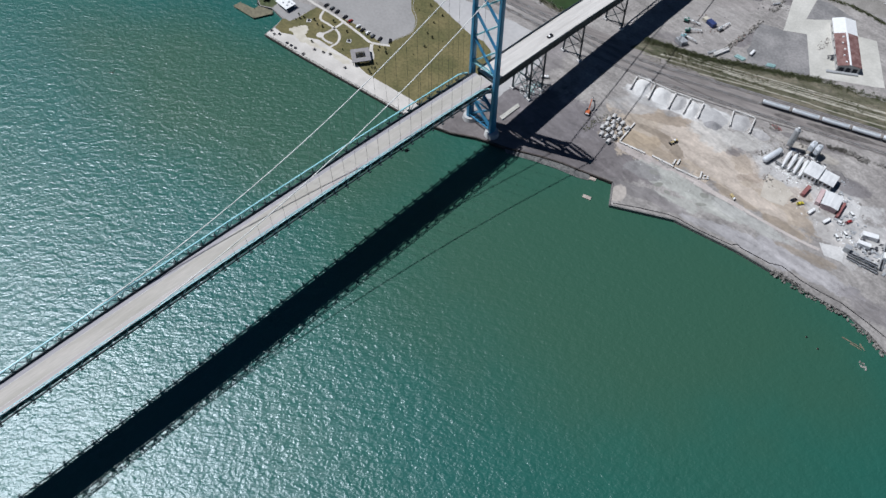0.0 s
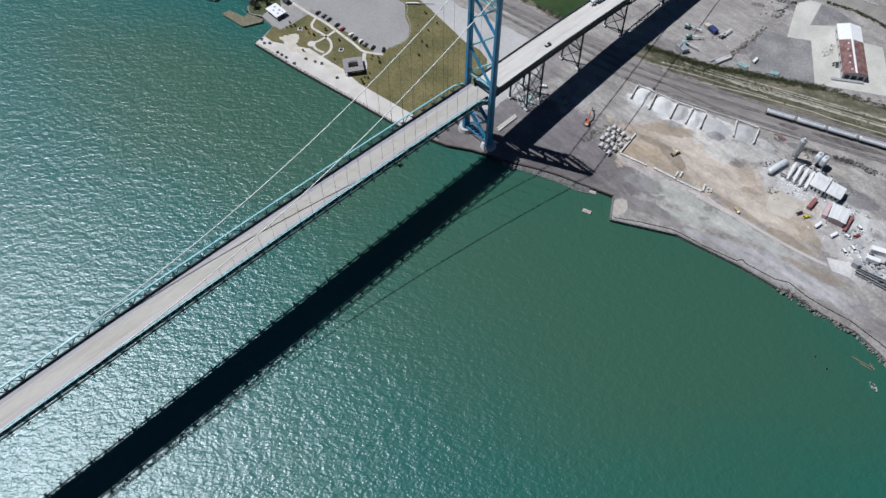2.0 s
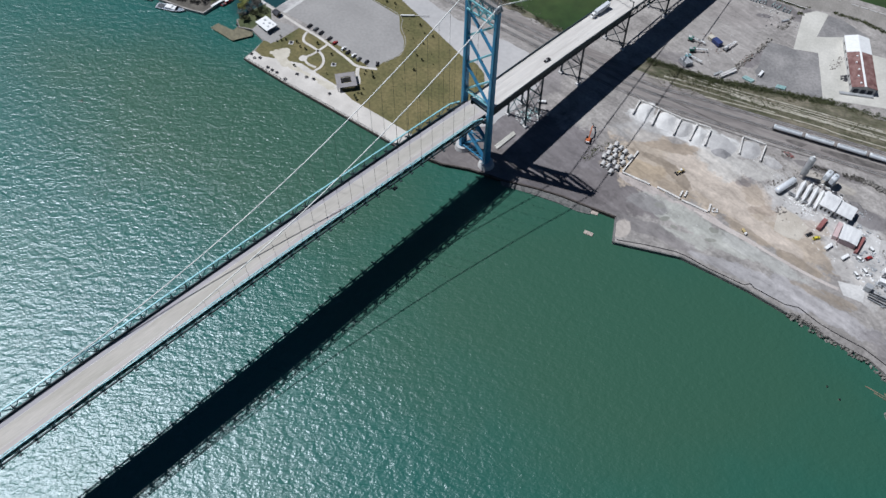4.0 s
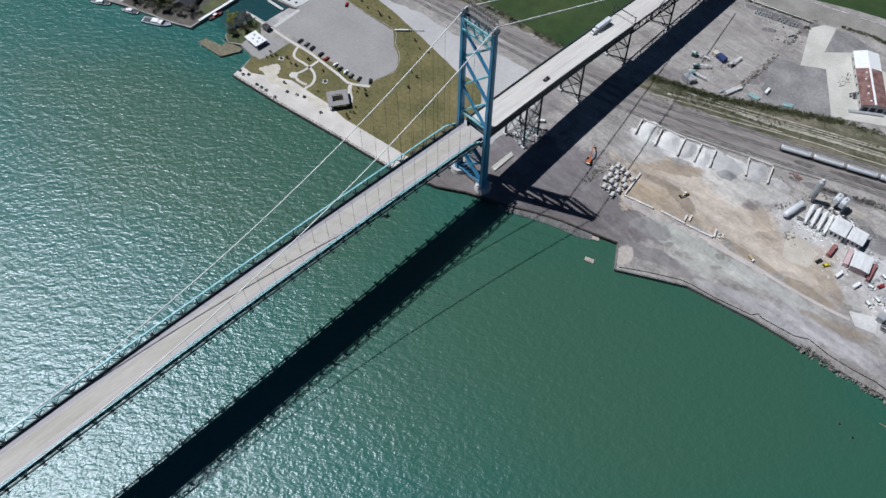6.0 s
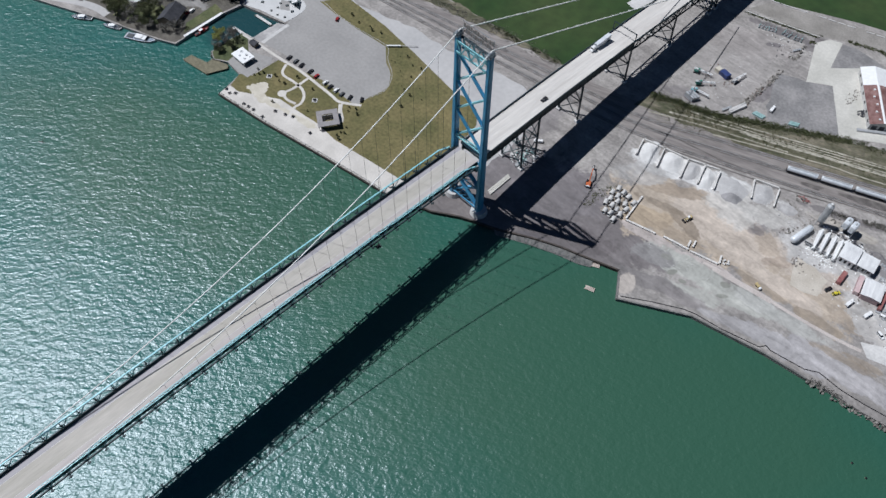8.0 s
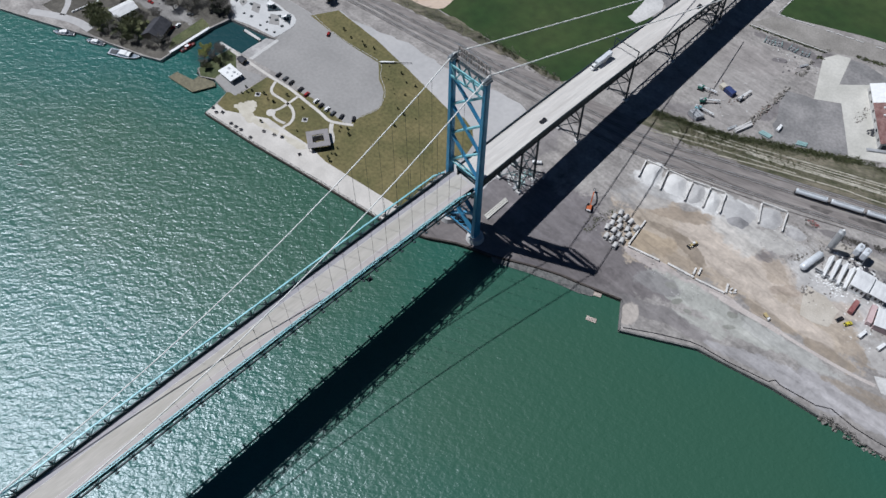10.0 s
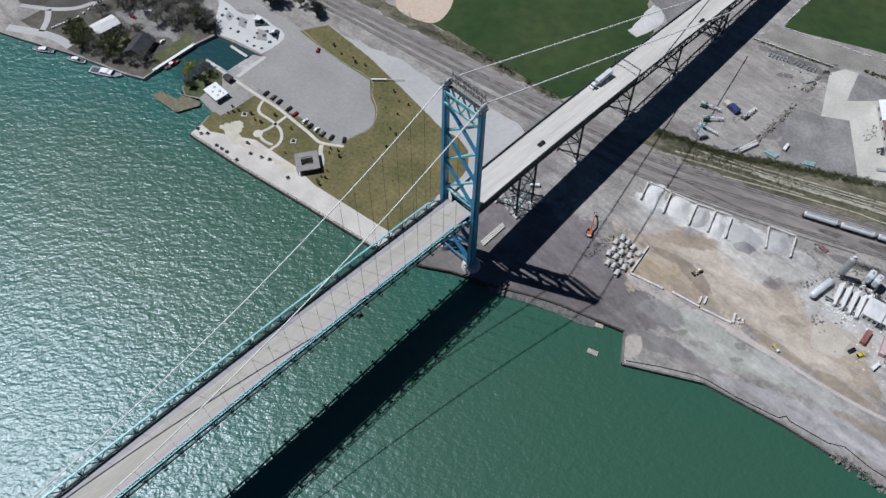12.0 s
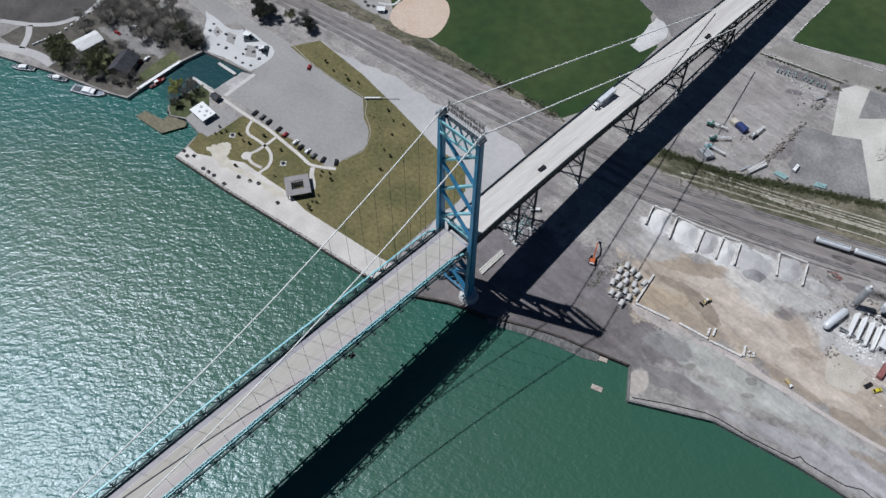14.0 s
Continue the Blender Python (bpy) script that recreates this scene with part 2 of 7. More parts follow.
DARK, MID, PALE_, TAN, BROWN, CHALK, DUST, PINKY, SAGE, MOSS = (0.112, 0.10, 0.105), (0.178, 0.162, 0.164), (0.38, 0.365, 0.35), (0.425, 0.357, 0.285), (0.275, 0.228, 0.178), (0.54, 0.53, 0.515), (0.485, 0.418, 0.355), (0.45, 0.40, 0.375), (0.38, 0.38, 0.345), (0.235, 0.235, 0.205)
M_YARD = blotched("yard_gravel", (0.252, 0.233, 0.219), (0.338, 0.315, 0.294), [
    # grey quay ground, with the shade of bridge and tower painted in
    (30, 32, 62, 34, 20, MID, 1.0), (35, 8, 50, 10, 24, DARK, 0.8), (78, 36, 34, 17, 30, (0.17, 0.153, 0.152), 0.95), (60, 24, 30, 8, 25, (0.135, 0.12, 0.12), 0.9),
    (86, 80, 40, 24, 22, TAN, 0.95), (150, 84, 62, 15, 4, TAN, 0.95), (118, 92, 40, 17, 6, DUST, 0.9), (150, 80, 34, 6, 2, DUST, 0.9), (80, 66, 16, 8, 30, (0.37, 0.295, 0.21), 0.85), (98, 66, 18, 6, 12, (0.34, 0.275, 0.205), 0.6),
    (78, 78, 13, 3.4, 14, BROWN, 0.85), (97, 77.5, 12, 4.0, -14, (0.25, 0.205, 0.158), 0.85), (129, 104.5, 6, 4, 60, MID, 0.6), (78, 92, 22, 5, 32, (0.30, 0.245, 0.19), 0.85), (150, 72.6, 26, 2.6, 2, BROWN, 0.7), (182, 75, 16, 3.6, 8, BROWN, 0.8), (138, 99, 6, 12, 50, (0.33, 0.27, 0.21), 0.6), (148, 92, 8, 4, 40, (0.31, 0.25, 0.2), 0.6), (130, 103, 4, 3, 20, MID, 0.6), (212, 70.5, 12, 3, 10, BROWN, 0.7), (196, 88, 14, 8, 14, (0.30, 0.25, 0.20), 0.6),
    (84, 112, 46, 9, 20, CHALK, 1.0), (64, 104, 20, 9, 20, CHALK, 0.9), (110, 108, 16, 14, 30, (0.47, 0.45, 0.42), 0.8), (128, 116, 14, 9, 20, (0.46, 0.44, 0.41), 0.8), (58, 88, 16, 10, 30, PALE_, 0.7),
    (92, 56.5, 20, 3.2, 10, PINKY, 0.9), (122, 63, 18, 3.0, 14, PINKY, 0.9), (118, 54, 26, 8, 10, SAGE, 0.9), (148, 58, 26, 7, 16, SAGE, 0.8), (130, 44, 16, 5, 16, SAGE, 0.7), (97, 47, 14, 6, 24, (0.235, 0.225, 0.22), 0.9), (106, 32, 22, 5, 20, (0.205, 0.19, 0.185), 0.9), (126, 37, 12, 4, 20, (0.24, 0.22, 0.215), 0.8), (98.5, 22, 4.5, 7, 20, (0.48, 0.43, 0.385), 0.95), (158, 45, 20, 4, 20, (0.34, 0.325, 0.325), 0.8), (180, 50, 26, 6, 8, (0.35, 0.335, 0.335), 0.9), (168, 64, 26, 5, 8, (0.40, 0.395, 0.37), 0.8),
    (112, 46, 3.2, 1.6, 60, MOSS, 0.9), (118.9, 44.9, 3.2, 1.7, 20, MOSS, 0.9), (136.8, 59.8, 3.0, 2.2, 20, MOSS, 0.9), (139.2, 52.4, 3.6, 1.8, 40, MOSS, 0.8), (104, 52, 3, 2, 20, MOSS, 0.6),
    (212, 60, 36, 7, 6, (0.38, 0.362, 0.362), 0.9), (205, 66, 18, 3, 10, BROWN, 0.7), (250, 62, 26, 6, 0, MID, 0.6),
    (180, 118, 42, 18, 6, (0.46, 0.445, 0.43), 0.9), (196, 132, 16, 7, 10, MID, 0.8), (165, 140, 20, 4, 15, (0.36, 0.33, 0.29), 0.9), (160, 147, 26, 3, 20, DARK, 0.6), (225, 100, 36, 18, 10, (0.46, 0.445, 0.43), 0.8), (172, 98, 16, 7, 40, DUST, 0.8),
    (48, 196, 28, 36, 0, (0.32, 0.297, 0.28), 0.7), (40, 232, 30, 14, 30, (0.29, 0.265, 0.25), 0.8), (52, 242, 5, 2.5, 30, MID, 0.9), (34, 162, 12, 5, 30, MID, 0.5), (43, 161, 6, 4, -10, DARK, 0.8), (74, 205, 5, 16, -5, MID, 0.8), (52, 258, 26, 5, 12, DARK, 0.7), (72, 262, 6, 10, -20, DARK, 0.6),
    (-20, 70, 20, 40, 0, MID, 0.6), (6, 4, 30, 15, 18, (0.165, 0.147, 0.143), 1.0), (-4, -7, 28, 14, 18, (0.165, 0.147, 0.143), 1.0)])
# plot earth darkened to paint in the shade of its trees
M_PLOT = blotched("shaded_plot_earth", (0.078, 0.072, 0.060), (0.13, 0.118, 0.10), [(-268, -16, 26, 8, 15, (0.25, 0.24, 0.23), 0.9), (-262, 24, 40, 7, 12, (0.27, 0.27, 0.25), 0.8), (-290, -46, 14, 6, 30, (0.11, 0.12, 0.06), 0.7)])
M_OVAL = mat("dark_bare_turf", (0.065, 0.06, 0.056), (0.10, 0.092, 0.085), 0.06, 0.95, grain=0.2)
M_LOT = mat("smooth_pale_hardstanding", (0.385, 0.377, 0.372), (0.452, 0.438, 0.428), 0.03, 0.9, grain=0.07, fine=12)
M_PALE = mat("pale_crushed_stone", (0.29, 0.28, 0.275), (0.41, 0.395, 0.385), 0.04, 0.95, bump=0.08, grain=0.24, fine=9)
M_DARKYARD = mat("dark_gravel", (0.15, 0.14, 0.14), (0.23, 0.215, 0.21), 0.05, 0.95, bump=0.08, grain=0.25)
M_ASPHALT = mat("worn_grey_asphalt", (0.275, 0.265, 0.255), (0.325, 0.312, 0.30), 0.035, 0.9, grain=0.10, fine=14)
M_PADGREY = mat("stained_yard_asphalt", (0.175, 0.17, 0.168), (0.275, 0.262, 0.255), 0.06, 0.92, grain=0.22, fine=10)
# greener grass, with shade put into its darker tone
M_GARDEN = mat("shaded_garden_grass", (0.058, 0.075, 0.030), (0.115, 0.12, 0.055), 0.08, 0.95, grain=0.35, fine=9)
M_LAWN = mat("dry_spring_lawn", (0.090, 0.090, 0.033), (0.184, 0.152, 0.068), 0.045, 0.95, bump=0.08, grain=0.34, fine=11, spread=(0.3, 0.7))
M_FIELD = mat("green_sports_turf", (0.018, 0.046, 0.009), (0.044, 0.066, 0.018), 0.016, 0.95, grain=0.25, fine=9, spread=(0.38, 0.72))
M_SCRUB = mat("rough_scrub_ground", (0.055, 0.060, 0.030), (0.20, 0.175, 0.13), 0.2, 0.95, bump=0.15, grain=0.45, fine=6, stretch=(0.4, 1.0, 1.0), turn=21, spread=(0.3, 0.7))
M_BALLAST = mat("railway_ballast", (0.185, 0.166, 0.156), (0.275, 0.25, 0.234), 0.16, 0.95, bump=0.08, grain=0.3, fine=8, stretch=(0.09, 1.0, 1.0), turn=18)
M_CLAY = mat("infield_clay", (0.52, 0.40, 0.31), (0.56, 0.45, 0.36), 0.06, 0.95, grain=0.1)
M_RIVERWALK = mat("cream_paving_concrete", (0.50, 0.47, 0.43), (0.60, 0.565, 0.52), 0.08, 0.87, grain=0.09, fine=14)
M_PROM = mat("bright_paving_concrete", (0.48, 0.48, 0.475), (0.565, 0.56, 0.55), 0.05, 0.85, grain=0.06, fine=14)
M_PAD = mat("cream_concrete_paving", (0.455, 0.44, 0.395), (0.56, 0.54, 0.49), 0.07, 0.88, grain=0.1, fine=11)
M_WALLB = mat("chalky_concrete_block", (0.58, 0.56, 0.53), (0.66, 0.64, 0.61), 0.3, 0.9, grain=0.12, per_object=0.12)
M_CONC = mat("white_concrete", (0.46, 0.45, 0.435), (0.58, 0.565, 0.545), 0.09, 0.85, grain=0.13, fine=9)
M_QUAY = mat("weathered_quay_concrete", (0.125, 0.12, 0.115), (0.22, 0.21, 0.20), 0.2, 0.9, grain=0.3)
M_SAND = mat("beach_sand", (0.48, 0.44, 0.36), (0.57, 0.53, 0.45), 0.2, 0.95, grain=0.1)
M_ROAD = mat("bridge_concrete_roadway", (0.515, 0.485, 0.45), (0.63, 0.60, 0.56), 0.3, 0.85, grain=0.1, fine=6, stretch=(1.0, 0.035, 1.0))
M_ROADM = mat("worn_centre_lanes", (0.40, 0.375, 0.33), (0.47, 0.44, 0.40), 0.25, 0.85, grain=0.10, fine=6, stretch=(1.0, 0.12, 1.0))
M_ROADL = mat("grey_lavender_lane", (0.325, 0.31, 0.33), (0.385, 0.365, 0.38), 0.3, 0.85, grain=0.08, fine=6, stretch=(1.0, 0.05, 1.0))
M_ROADR = mat("pinkish_lane", (0.41, 0.37, 0.355), (0.47, 0.43, 0.41), 0.3, 0.85, grain=0.08, fine=6, stretch=(1.0, 0.05, 1.0))
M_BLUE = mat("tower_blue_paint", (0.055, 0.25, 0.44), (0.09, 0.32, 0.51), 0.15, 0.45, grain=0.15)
M_TEAL = mat("teal_paint_and_sunlit_brace", (0.19, 0.46, 0.52), (0.28, 0.56, 0.60), 0.15, 0.45, grain=0.15)
# truss teal with sunlight painted into its tone, for the top chords
M_SUNCHORD = mat("sunlit_teal_chord_paint", (0.25, 0.55, 0.60), (0.36, 0.66, 0.70), 0.15, 0.45, grain=0.12)
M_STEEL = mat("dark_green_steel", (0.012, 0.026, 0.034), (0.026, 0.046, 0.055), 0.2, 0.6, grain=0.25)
M_CABLE = mat("pale_painted_cable", (0.79, 0.785, 0.75), (0.84, 0.835, 0.80), 0.3, 0.5, grain=0.05)
M_ROPE = mat("hanger_wire", (0.03, 0.036, 0.028), (0.05, 0.056, 0.045), 0.5, 0.7)
M_WHITE = mat("white_paint", (0.74, 0.74, 0.73), (0.80, 0.80, 0.79), 0.5, 0.5, grain=0.05)
M_BLACK = mat("black_paint", (0.015, 0.015, 0.018), None, 0.5, 0.35)
M_GLASS = mat("dark_glazing", (0.01, 0.012, 0.015), None, 0.5, 0.1)
M_RUST = mat("rust_brown_iron", (0.13, 0.085, 0.07), (0.20, 0.135, 0.11), 0.3, 0.85, grain=0.3)
M_ORANGE = mat("orange_machine_paint", (0.40, 0.095, 0.03), (0.50, 0.13, 0.045), 0.5, 0.5)
M_YELLOW = mat("dull_yellow_machine_paint", (0.42, 0.33, 0.15), (0.48, 0.38, 0.20), 0.5, 0.5)
M_ROCK = mat("riprap_stone", (0.13, 0.12, 0.105), (0.31, 0.29, 0.265), 0.4, 0.95, grain=0.25, per_object=0.2)
M_BARK = mat("tree_bark", (0.07, 0.055, 0.045), (0.11, 0.09, 0.075), 1.0, 0.95)
M_LEAF = mat("spring_foliage", (0.08, 0.092, 0.042), (0.14, 0.145, 0.07), 0.35, 0.9, grain=0.3, per_object=0.25)
M_TWIG = mat("bare_twigs", (0.12, 0.112, 0.099), (0.20, 0.187, 0.165), 0.35, 0.95, grain=0.3, per_object=0.2)


# ---- helpers of this scene ----
AT = {}


def thing(name, at, label, category, group="", kind=""):
    """An Empty at its base; its parts are built in world metres."""
    e = new(name)
    e.empty_display_size = 0.5
    e.location = at
    AT[e] = Vector(at)
    return tagged(e, label, category, group, kind)


def origin_of(ob):
    while ob not in AT:
        ob = ob.parent
    return AT[ob]


def finish(name, bm, material, smooth=False):
    bmesh.ops.recalc_face_normals(bm, faces=bm.faces)
    me = bpy.data.meshes.new(name)
    if smooth:
        for f in bm.faces:
            f.smooth = True
    bm.to_mesh(me)
    bm.free()
    me.materials.append(material)
    return me


def part(name, bm, material, parent, label="", smooth=False):
    """One mesh under a thing or under a part, from a bmesh in world metres."""
    bm.transform(Matrix.Translation(-origin_of(parent)))
    ob = new(name, finish(name, bm, material, smooth))
    ob.parent = parent
    return tagged(ob, label)


def solo(name, bm, material, label, category="", group="", kind="", at=(0, 0, 0), smooth=False):
    bm.transform(Matrix.Translation(-Vector(at)))
    ob = new(name, finish(name, bm, material, smooth))
    ob.location = at
    AT[ob] = Vector(at)
    return tagged(ob, label, category, group, kind)


def beam(bm, p, q, w, h=None, up=(0, 0, 1)):
    """A rectangular bar from p to q, w wide and h high."""
    h = h or w
    p, q = Vector(p), Vector(q)
    d = (q - p).normalized()
    up = Vector(up)
    if abs(d.dot(up)) > 0.99:
        up = Vector((0, 1, 0))
    s = d.cross(up).normalized() * (w / 2)
    u = s.cross(d).normalized() * (h / 2)
    a = [bm.verts.new(p + k) for k in (s + u, -s + u, -s - u, s - u)]
    b = [bm.verts.new(q + k) for k in (s + u, -s + u, -s - u, s - u)]
    bm.faces.new(a)
    bm.faces.new(b[::-1])
    for i in range(4):
        j = (i + 1) % 4
        bm.faces.new((a[i], b[i], b[j], a[j]))
    return bm


def tube(bm, pts, r, n=8, r2=None):
    """A round bar through the points; r2: the radius at its end."""
    pts = [Vector(p) for p in pts]
    rings = []
    for i, p in enumerate(pts):
        d = (pts[min(i + 1, len(pts) - 1)] - pts[max(i - 1, 0)]).normalized()
        s = d.cross((0, 0, 1) if abs(d.z) < 0.95 else (1, 0, 0)).normalized()
        u = s.cross(d)
        k = r if r2 is None else r + (r2 - r) * i / (len(pts) - 1)
        rings.append([bm.verts.new(p + k * (math.cos(a) * s + math.sin(a) * u)) for a in (2 * math.pi * j / n for j in range(n))])
    for A, B in zip(rings, rings[1:]):
        for j in range(n):
            bm.faces.new((A[j], A[(j + 1) % n], B[(j + 1) % n], B[j]))
    bm.faces.new(rings[0][::-1])
    bm.faces.new(rings[-1])
    return bm


def slab(bm, pts, z0, z1):
    """A flat prism over the outline pts."""
    if sum(a[0] * b[1] - b[0] * a[1] for a, b in zip(pts, [*pts[1:], pts[0]])) < 0:
        pts = pts[::-1]
    lo = [bm.verts.new((p[0], p[1], z0)) for p in pts]
    hi = [bm.verts.new((p[0], p[1], z1)) for p in pts]
    bm.faces.new(hi)
    for i in range(len(pts)):
        j = (i + 1) % len(pts)
        bm.faces.new((lo[i], lo[j], hi[j], hi[i]))
    return bm


def cuboid(bm, at, size, turn=0.0, bevel=0.0):
    """A box standing on at, size (x, y, z), turned in degrees about z."""
    m = Matrix.Translation(at) @ Matrix.Rotation(radians(turn), 4, "Z")
    x, y, z = size[0] / 2, size[1] / 2, size[2]
    if bevel:
        b = min(bevel, x * 0.8, y * 0.8, z * 0.45)
        rows = ((0, x, y), (z - b, x, y), (z, x - b, y - b))
    else:
        rows = ((0, x, y), (z, x, y))
    rings = [[bm.verts.new(m @ Vector((sx * a, sy * b, zz))) for sx, sy in ((1, 1), (-1, 1), (-1, -1), (1, -1))] for zz, a, b in rows]
    bm.faces.new(rings[0][::-1])
    bm.faces.new(rings[-1])
    for A, B in zip(rings, rings[1:]):
        for i in range(4):
            j = (i + 1) % 4
            bm.faces.new((A[i], A[j], B[j], B[i]))
    return bm


def ragged(pts, step=4.0, amp=1.0, seed=0):
    """The outline pts with its edges broken up, as unpaved ground has them."""
    out = []
    for a, b in zip(pts, [*pts[1:], pts[0]]):
        a, b = Vector((*a, 0)), Vector((*b, 0))
        n = max(1, int((b - a).length / step))
        side = Vector((-(b - a).y, (b - a).x, 0)).normalized()
        for i in range(n):
            p = a.lerp(b, i / n)
            q = p + side * amp * noise.noise(Vector((p.x * 0.13 + seed, p.y * 0.13, seed))) * 2
            out.append((q.x, q.y))
    return out


GROUND = 2.0


def patch(name, pts, lift, material, label, category="ground", rough_edge=0.0, depth=0.25):
    """A piece of the setting that lies on the ground, its top lift metres above it."""
    bm = bmesh.new()
    if rough_edge:
        pts = ragged(pts, 4.0, rough_edge, len(name))
    slab(bm, pts, GROUND + lift - depth, GROUND + lift)
    return solo(name, bm, material, label, category, kind="structure")


def rounded(pts, times=2):
    """The outline with its corners cut off, twice over."""
    for _ in range(times):
        out = []
        for a, b in zip(pts, [*pts[1:], pts[0]]):
            out += [(a[0] * 0.75 + b[0] * 0.25, a[1] * 0.75 + b[1] * 0.25), (a[0] * 0.25 + b[0] * 0.75, a[1] * 0.25 + b[1] * 0.75)]
        pts = out
    return pts


def along(a, b, s):
    return Vector(a).lerp(Vector(b), s)


# ---- water and land ----
bm = bmesh.new()
slab(bm, [(-2600, -2600), (2600, -2600), (2600, 2600), (-2600, 2600)], -6, 0)
solo("water", bm, M_WATER, "green-teal river water ruffled by wind", "river", kind="structure")
SHORE = [(-2500, -900), (-700, -250), (-314, -83), (-276, -66), (-240, -53), (-228, -47), (-231, -7), (-229, 9), (-191.6, 18.6), (-189.6, -4.6),
         (-206, -8), (-206.5, -16), (-206, -26), (-205, -34), (-198, -37), (-189.5, -32), (-175, -33), (-172, -44), (-170, -53), (-130, -47), (-82, -38), (-36, -30), (-9, -20), (5, -11),
         (16, -6), (27, -1.4), (44, 8), (58.5, 14.6), (70, 18.4), (91, 26), (101, 11), (135, 31), (174, 40), (196, 43), (207, 45), (226, 47), (242, 50),
         (257, 48), (269, 44), (300, 38), (700, 60), (2500, 200), (2500, 2500), (-2500, 2500)]
bm = bmesh.new()
slab(bm, SHORE, -5, GROUND)
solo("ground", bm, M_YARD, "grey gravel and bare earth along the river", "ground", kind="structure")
patch("promenade", [(-170, -52.6), (-130, -46.6), (-82, -37.6), (-36, -29.6), (-30, -27), (-30, -15), (-38, -17), (-89, -25), (-106, -24), (-121, -26), (-139, -28), (-163, -43), (-171, -43.5)],
      0.12, M_RIVERWALK, "cream concrete riverside promenade")
patch("lawn", [(-194, 50), (-185, 67), (-145, 66), (-110, 62), (-68, 56), (-56, 58), (-46, 55), (-37, 46), (-35, 38), (-35.5, 29), (-34, -16.6), (-38, -17), (-89, -25), (-106, -24), (-121, -26), (-139, -28), (-163, -43), (-171, -43), (-175, -33), (-168, -28), (-168, -7),
               (-133, 2), (-105, 2.6), (-101, 5), (-101.2, 8.6), (-101, 14), (-99.6, 20), (-98.8, 25.4), (-100, 29.5), (-102.2, 32.6), (-106.6, 37.4), (-110.6, 39.8), (-116.6, 42.4), (-121.8, 47), (-128.4, 52.6), (-154, 50.2), (-177, 49.6)], 0.08, M_LAWN, "olive-brown spring lawn of the riverside park")
patch("car_park", [(-199, 48), (-177, 51), (-154, 51.6), (-127.6, 54), (-120.8, 48), (-115.6, 43.4), (-110, 40.8), (-105.6, 38.2), (-101.2, 33), (-99.2, 29.6), (-97.8, 25.4), (-98.6, 20), (-100, 14), (-100.2, 8.6), (-99, 4), (-105, 2.4), (-133, 3), (-170, -1), (-189.4, -4.4), (-191.4, 18.8), (-202, 37)], 0.04, M_ASPHALT, "worn grey asphalt car park")
patch("gravel_lot", [(-185, 67), (-168, 68), (-128, 79), (-101, 80), (-87, 83), (-62, 88), (-40, 91), (-28, 88), (-14, 74), (-10, 56), (-10, 24), (-20, 12), (-34, 10), (-35.5, 29), (-35, 38), (-37, 46), (-46, 55), (-56, 58), (-68, 56), (-110, 62), (-145, 66)], 0.03, M_LOT, "smooth pale grey hardstanding", rough_edge=1.0)
patch("railway_bed", [(-420, 40), (-240, 72), (-183, 84), (-128, 90), (-57, 106), (-10, 116), (29, 109), (60, 121), (92, 129), (120, 142), (200, 172), (420, 256), (420, 290), (200, 205), (107, 172), (26, 134), (-31, 122), (-116, 108), (-171, 98), (-240, 84), (-420, 52)], 0.05, M_BALLAST, "grey-brown railway ballast with several tracks", rough_edge=1.0)
patch("scrub_strip", [(-240, 86), (-171, 100), (-116, 109), (-31, 123), (-31, 126), (-79, 121), (-116, 119), (-138, 117), (-162, 112), (-206, 104)], 0.09, M_SCRUB, "strip of rough dry scrub beside the tracks", rough_edge=1.5)
patch("scrub_strip", [(20, 131), (60, 143), (88, 150), (112, 157), (128, 165), (200, 196), (420, 286), (420, 310), (200, 225), (125, 199), (104, 185), (78, 169), (40, 152), (22, 145)], 0.09, M_SCRUB, "strip of rough dry scrub beside the tracks", rough_edge=1.5)
patch("sports_field", [(-182, 126), (-162, 111), (-138, 117), (-93, 120), (-34, 125), (-24, 150), (-30, 215), (-50, 235), (-58, 260), (-140, 300), (-260, 260)], 0.06, M_FIELD, "dark green mown sports field")
patch("sports_field", [(28, 280), (26, 297), (25, 360), (140, 400), (190, 330), (135, 322), (80, 303)], 0.06, M_FIELD, "dark green mown sports field")
patch("infield", rounded([(-163, 108), (-137, 115), (-136.5, 128), (-144, 144), (-156, 153), (-172, 150), (-177, 134), (-174, 117)]), 0.12, M_CLAY, "pinkish clay infield of a ball diamond")
patch("concrete_pad", [(86, 227), (71, 264), (76, 274), (84, 277), (90.7, 249.6), (102, 261), (112, 271.5), (127, 261.5), (139, 266.5), (167, 227.5), (161, 223), (125, 200), (100, 236)], 0.07, M_PAD, "bright concrete pad round a long shed")
patch("asphalt_pad", [(68, 221), (86, 227), (100, 236), (125, 200), (104, 187), (89, 178), (80, 190)], 0.05, M_PADGREY, "grey asphalt pad in the compound", rough_edge=1.0)
patch("asphalt_pad", [(90.6, 250.5), (84.6, 276), (94, 279), (116, 276), (103, 260.5)], 0.05, M_PADGREY, "grey asphalt pad in the compound")


# ---- the suspension bridge ----
M_PALESTEEL = mat("weathered_pale_green_steel", (0.10, 0.145, 0.15), (0.20, 0.26, 0.26), 0.4, 0.7, grain=0.3)
# truss teal darkened to paint shade onto the diagonals
M_SHADETRUSS = mat("shaded_teal_truss_paint", (0.035, 0.085, 0.10), (0.06, 0.13, 0.15), 0.3, 0.55, grain=0.2)
M_STEELGREY0 = mat("weathered_saddle_steel", (0.20, 0.23, 0.25), (0.28, 0.31, 0.33), 0.5, 0.6, grain=0.2)
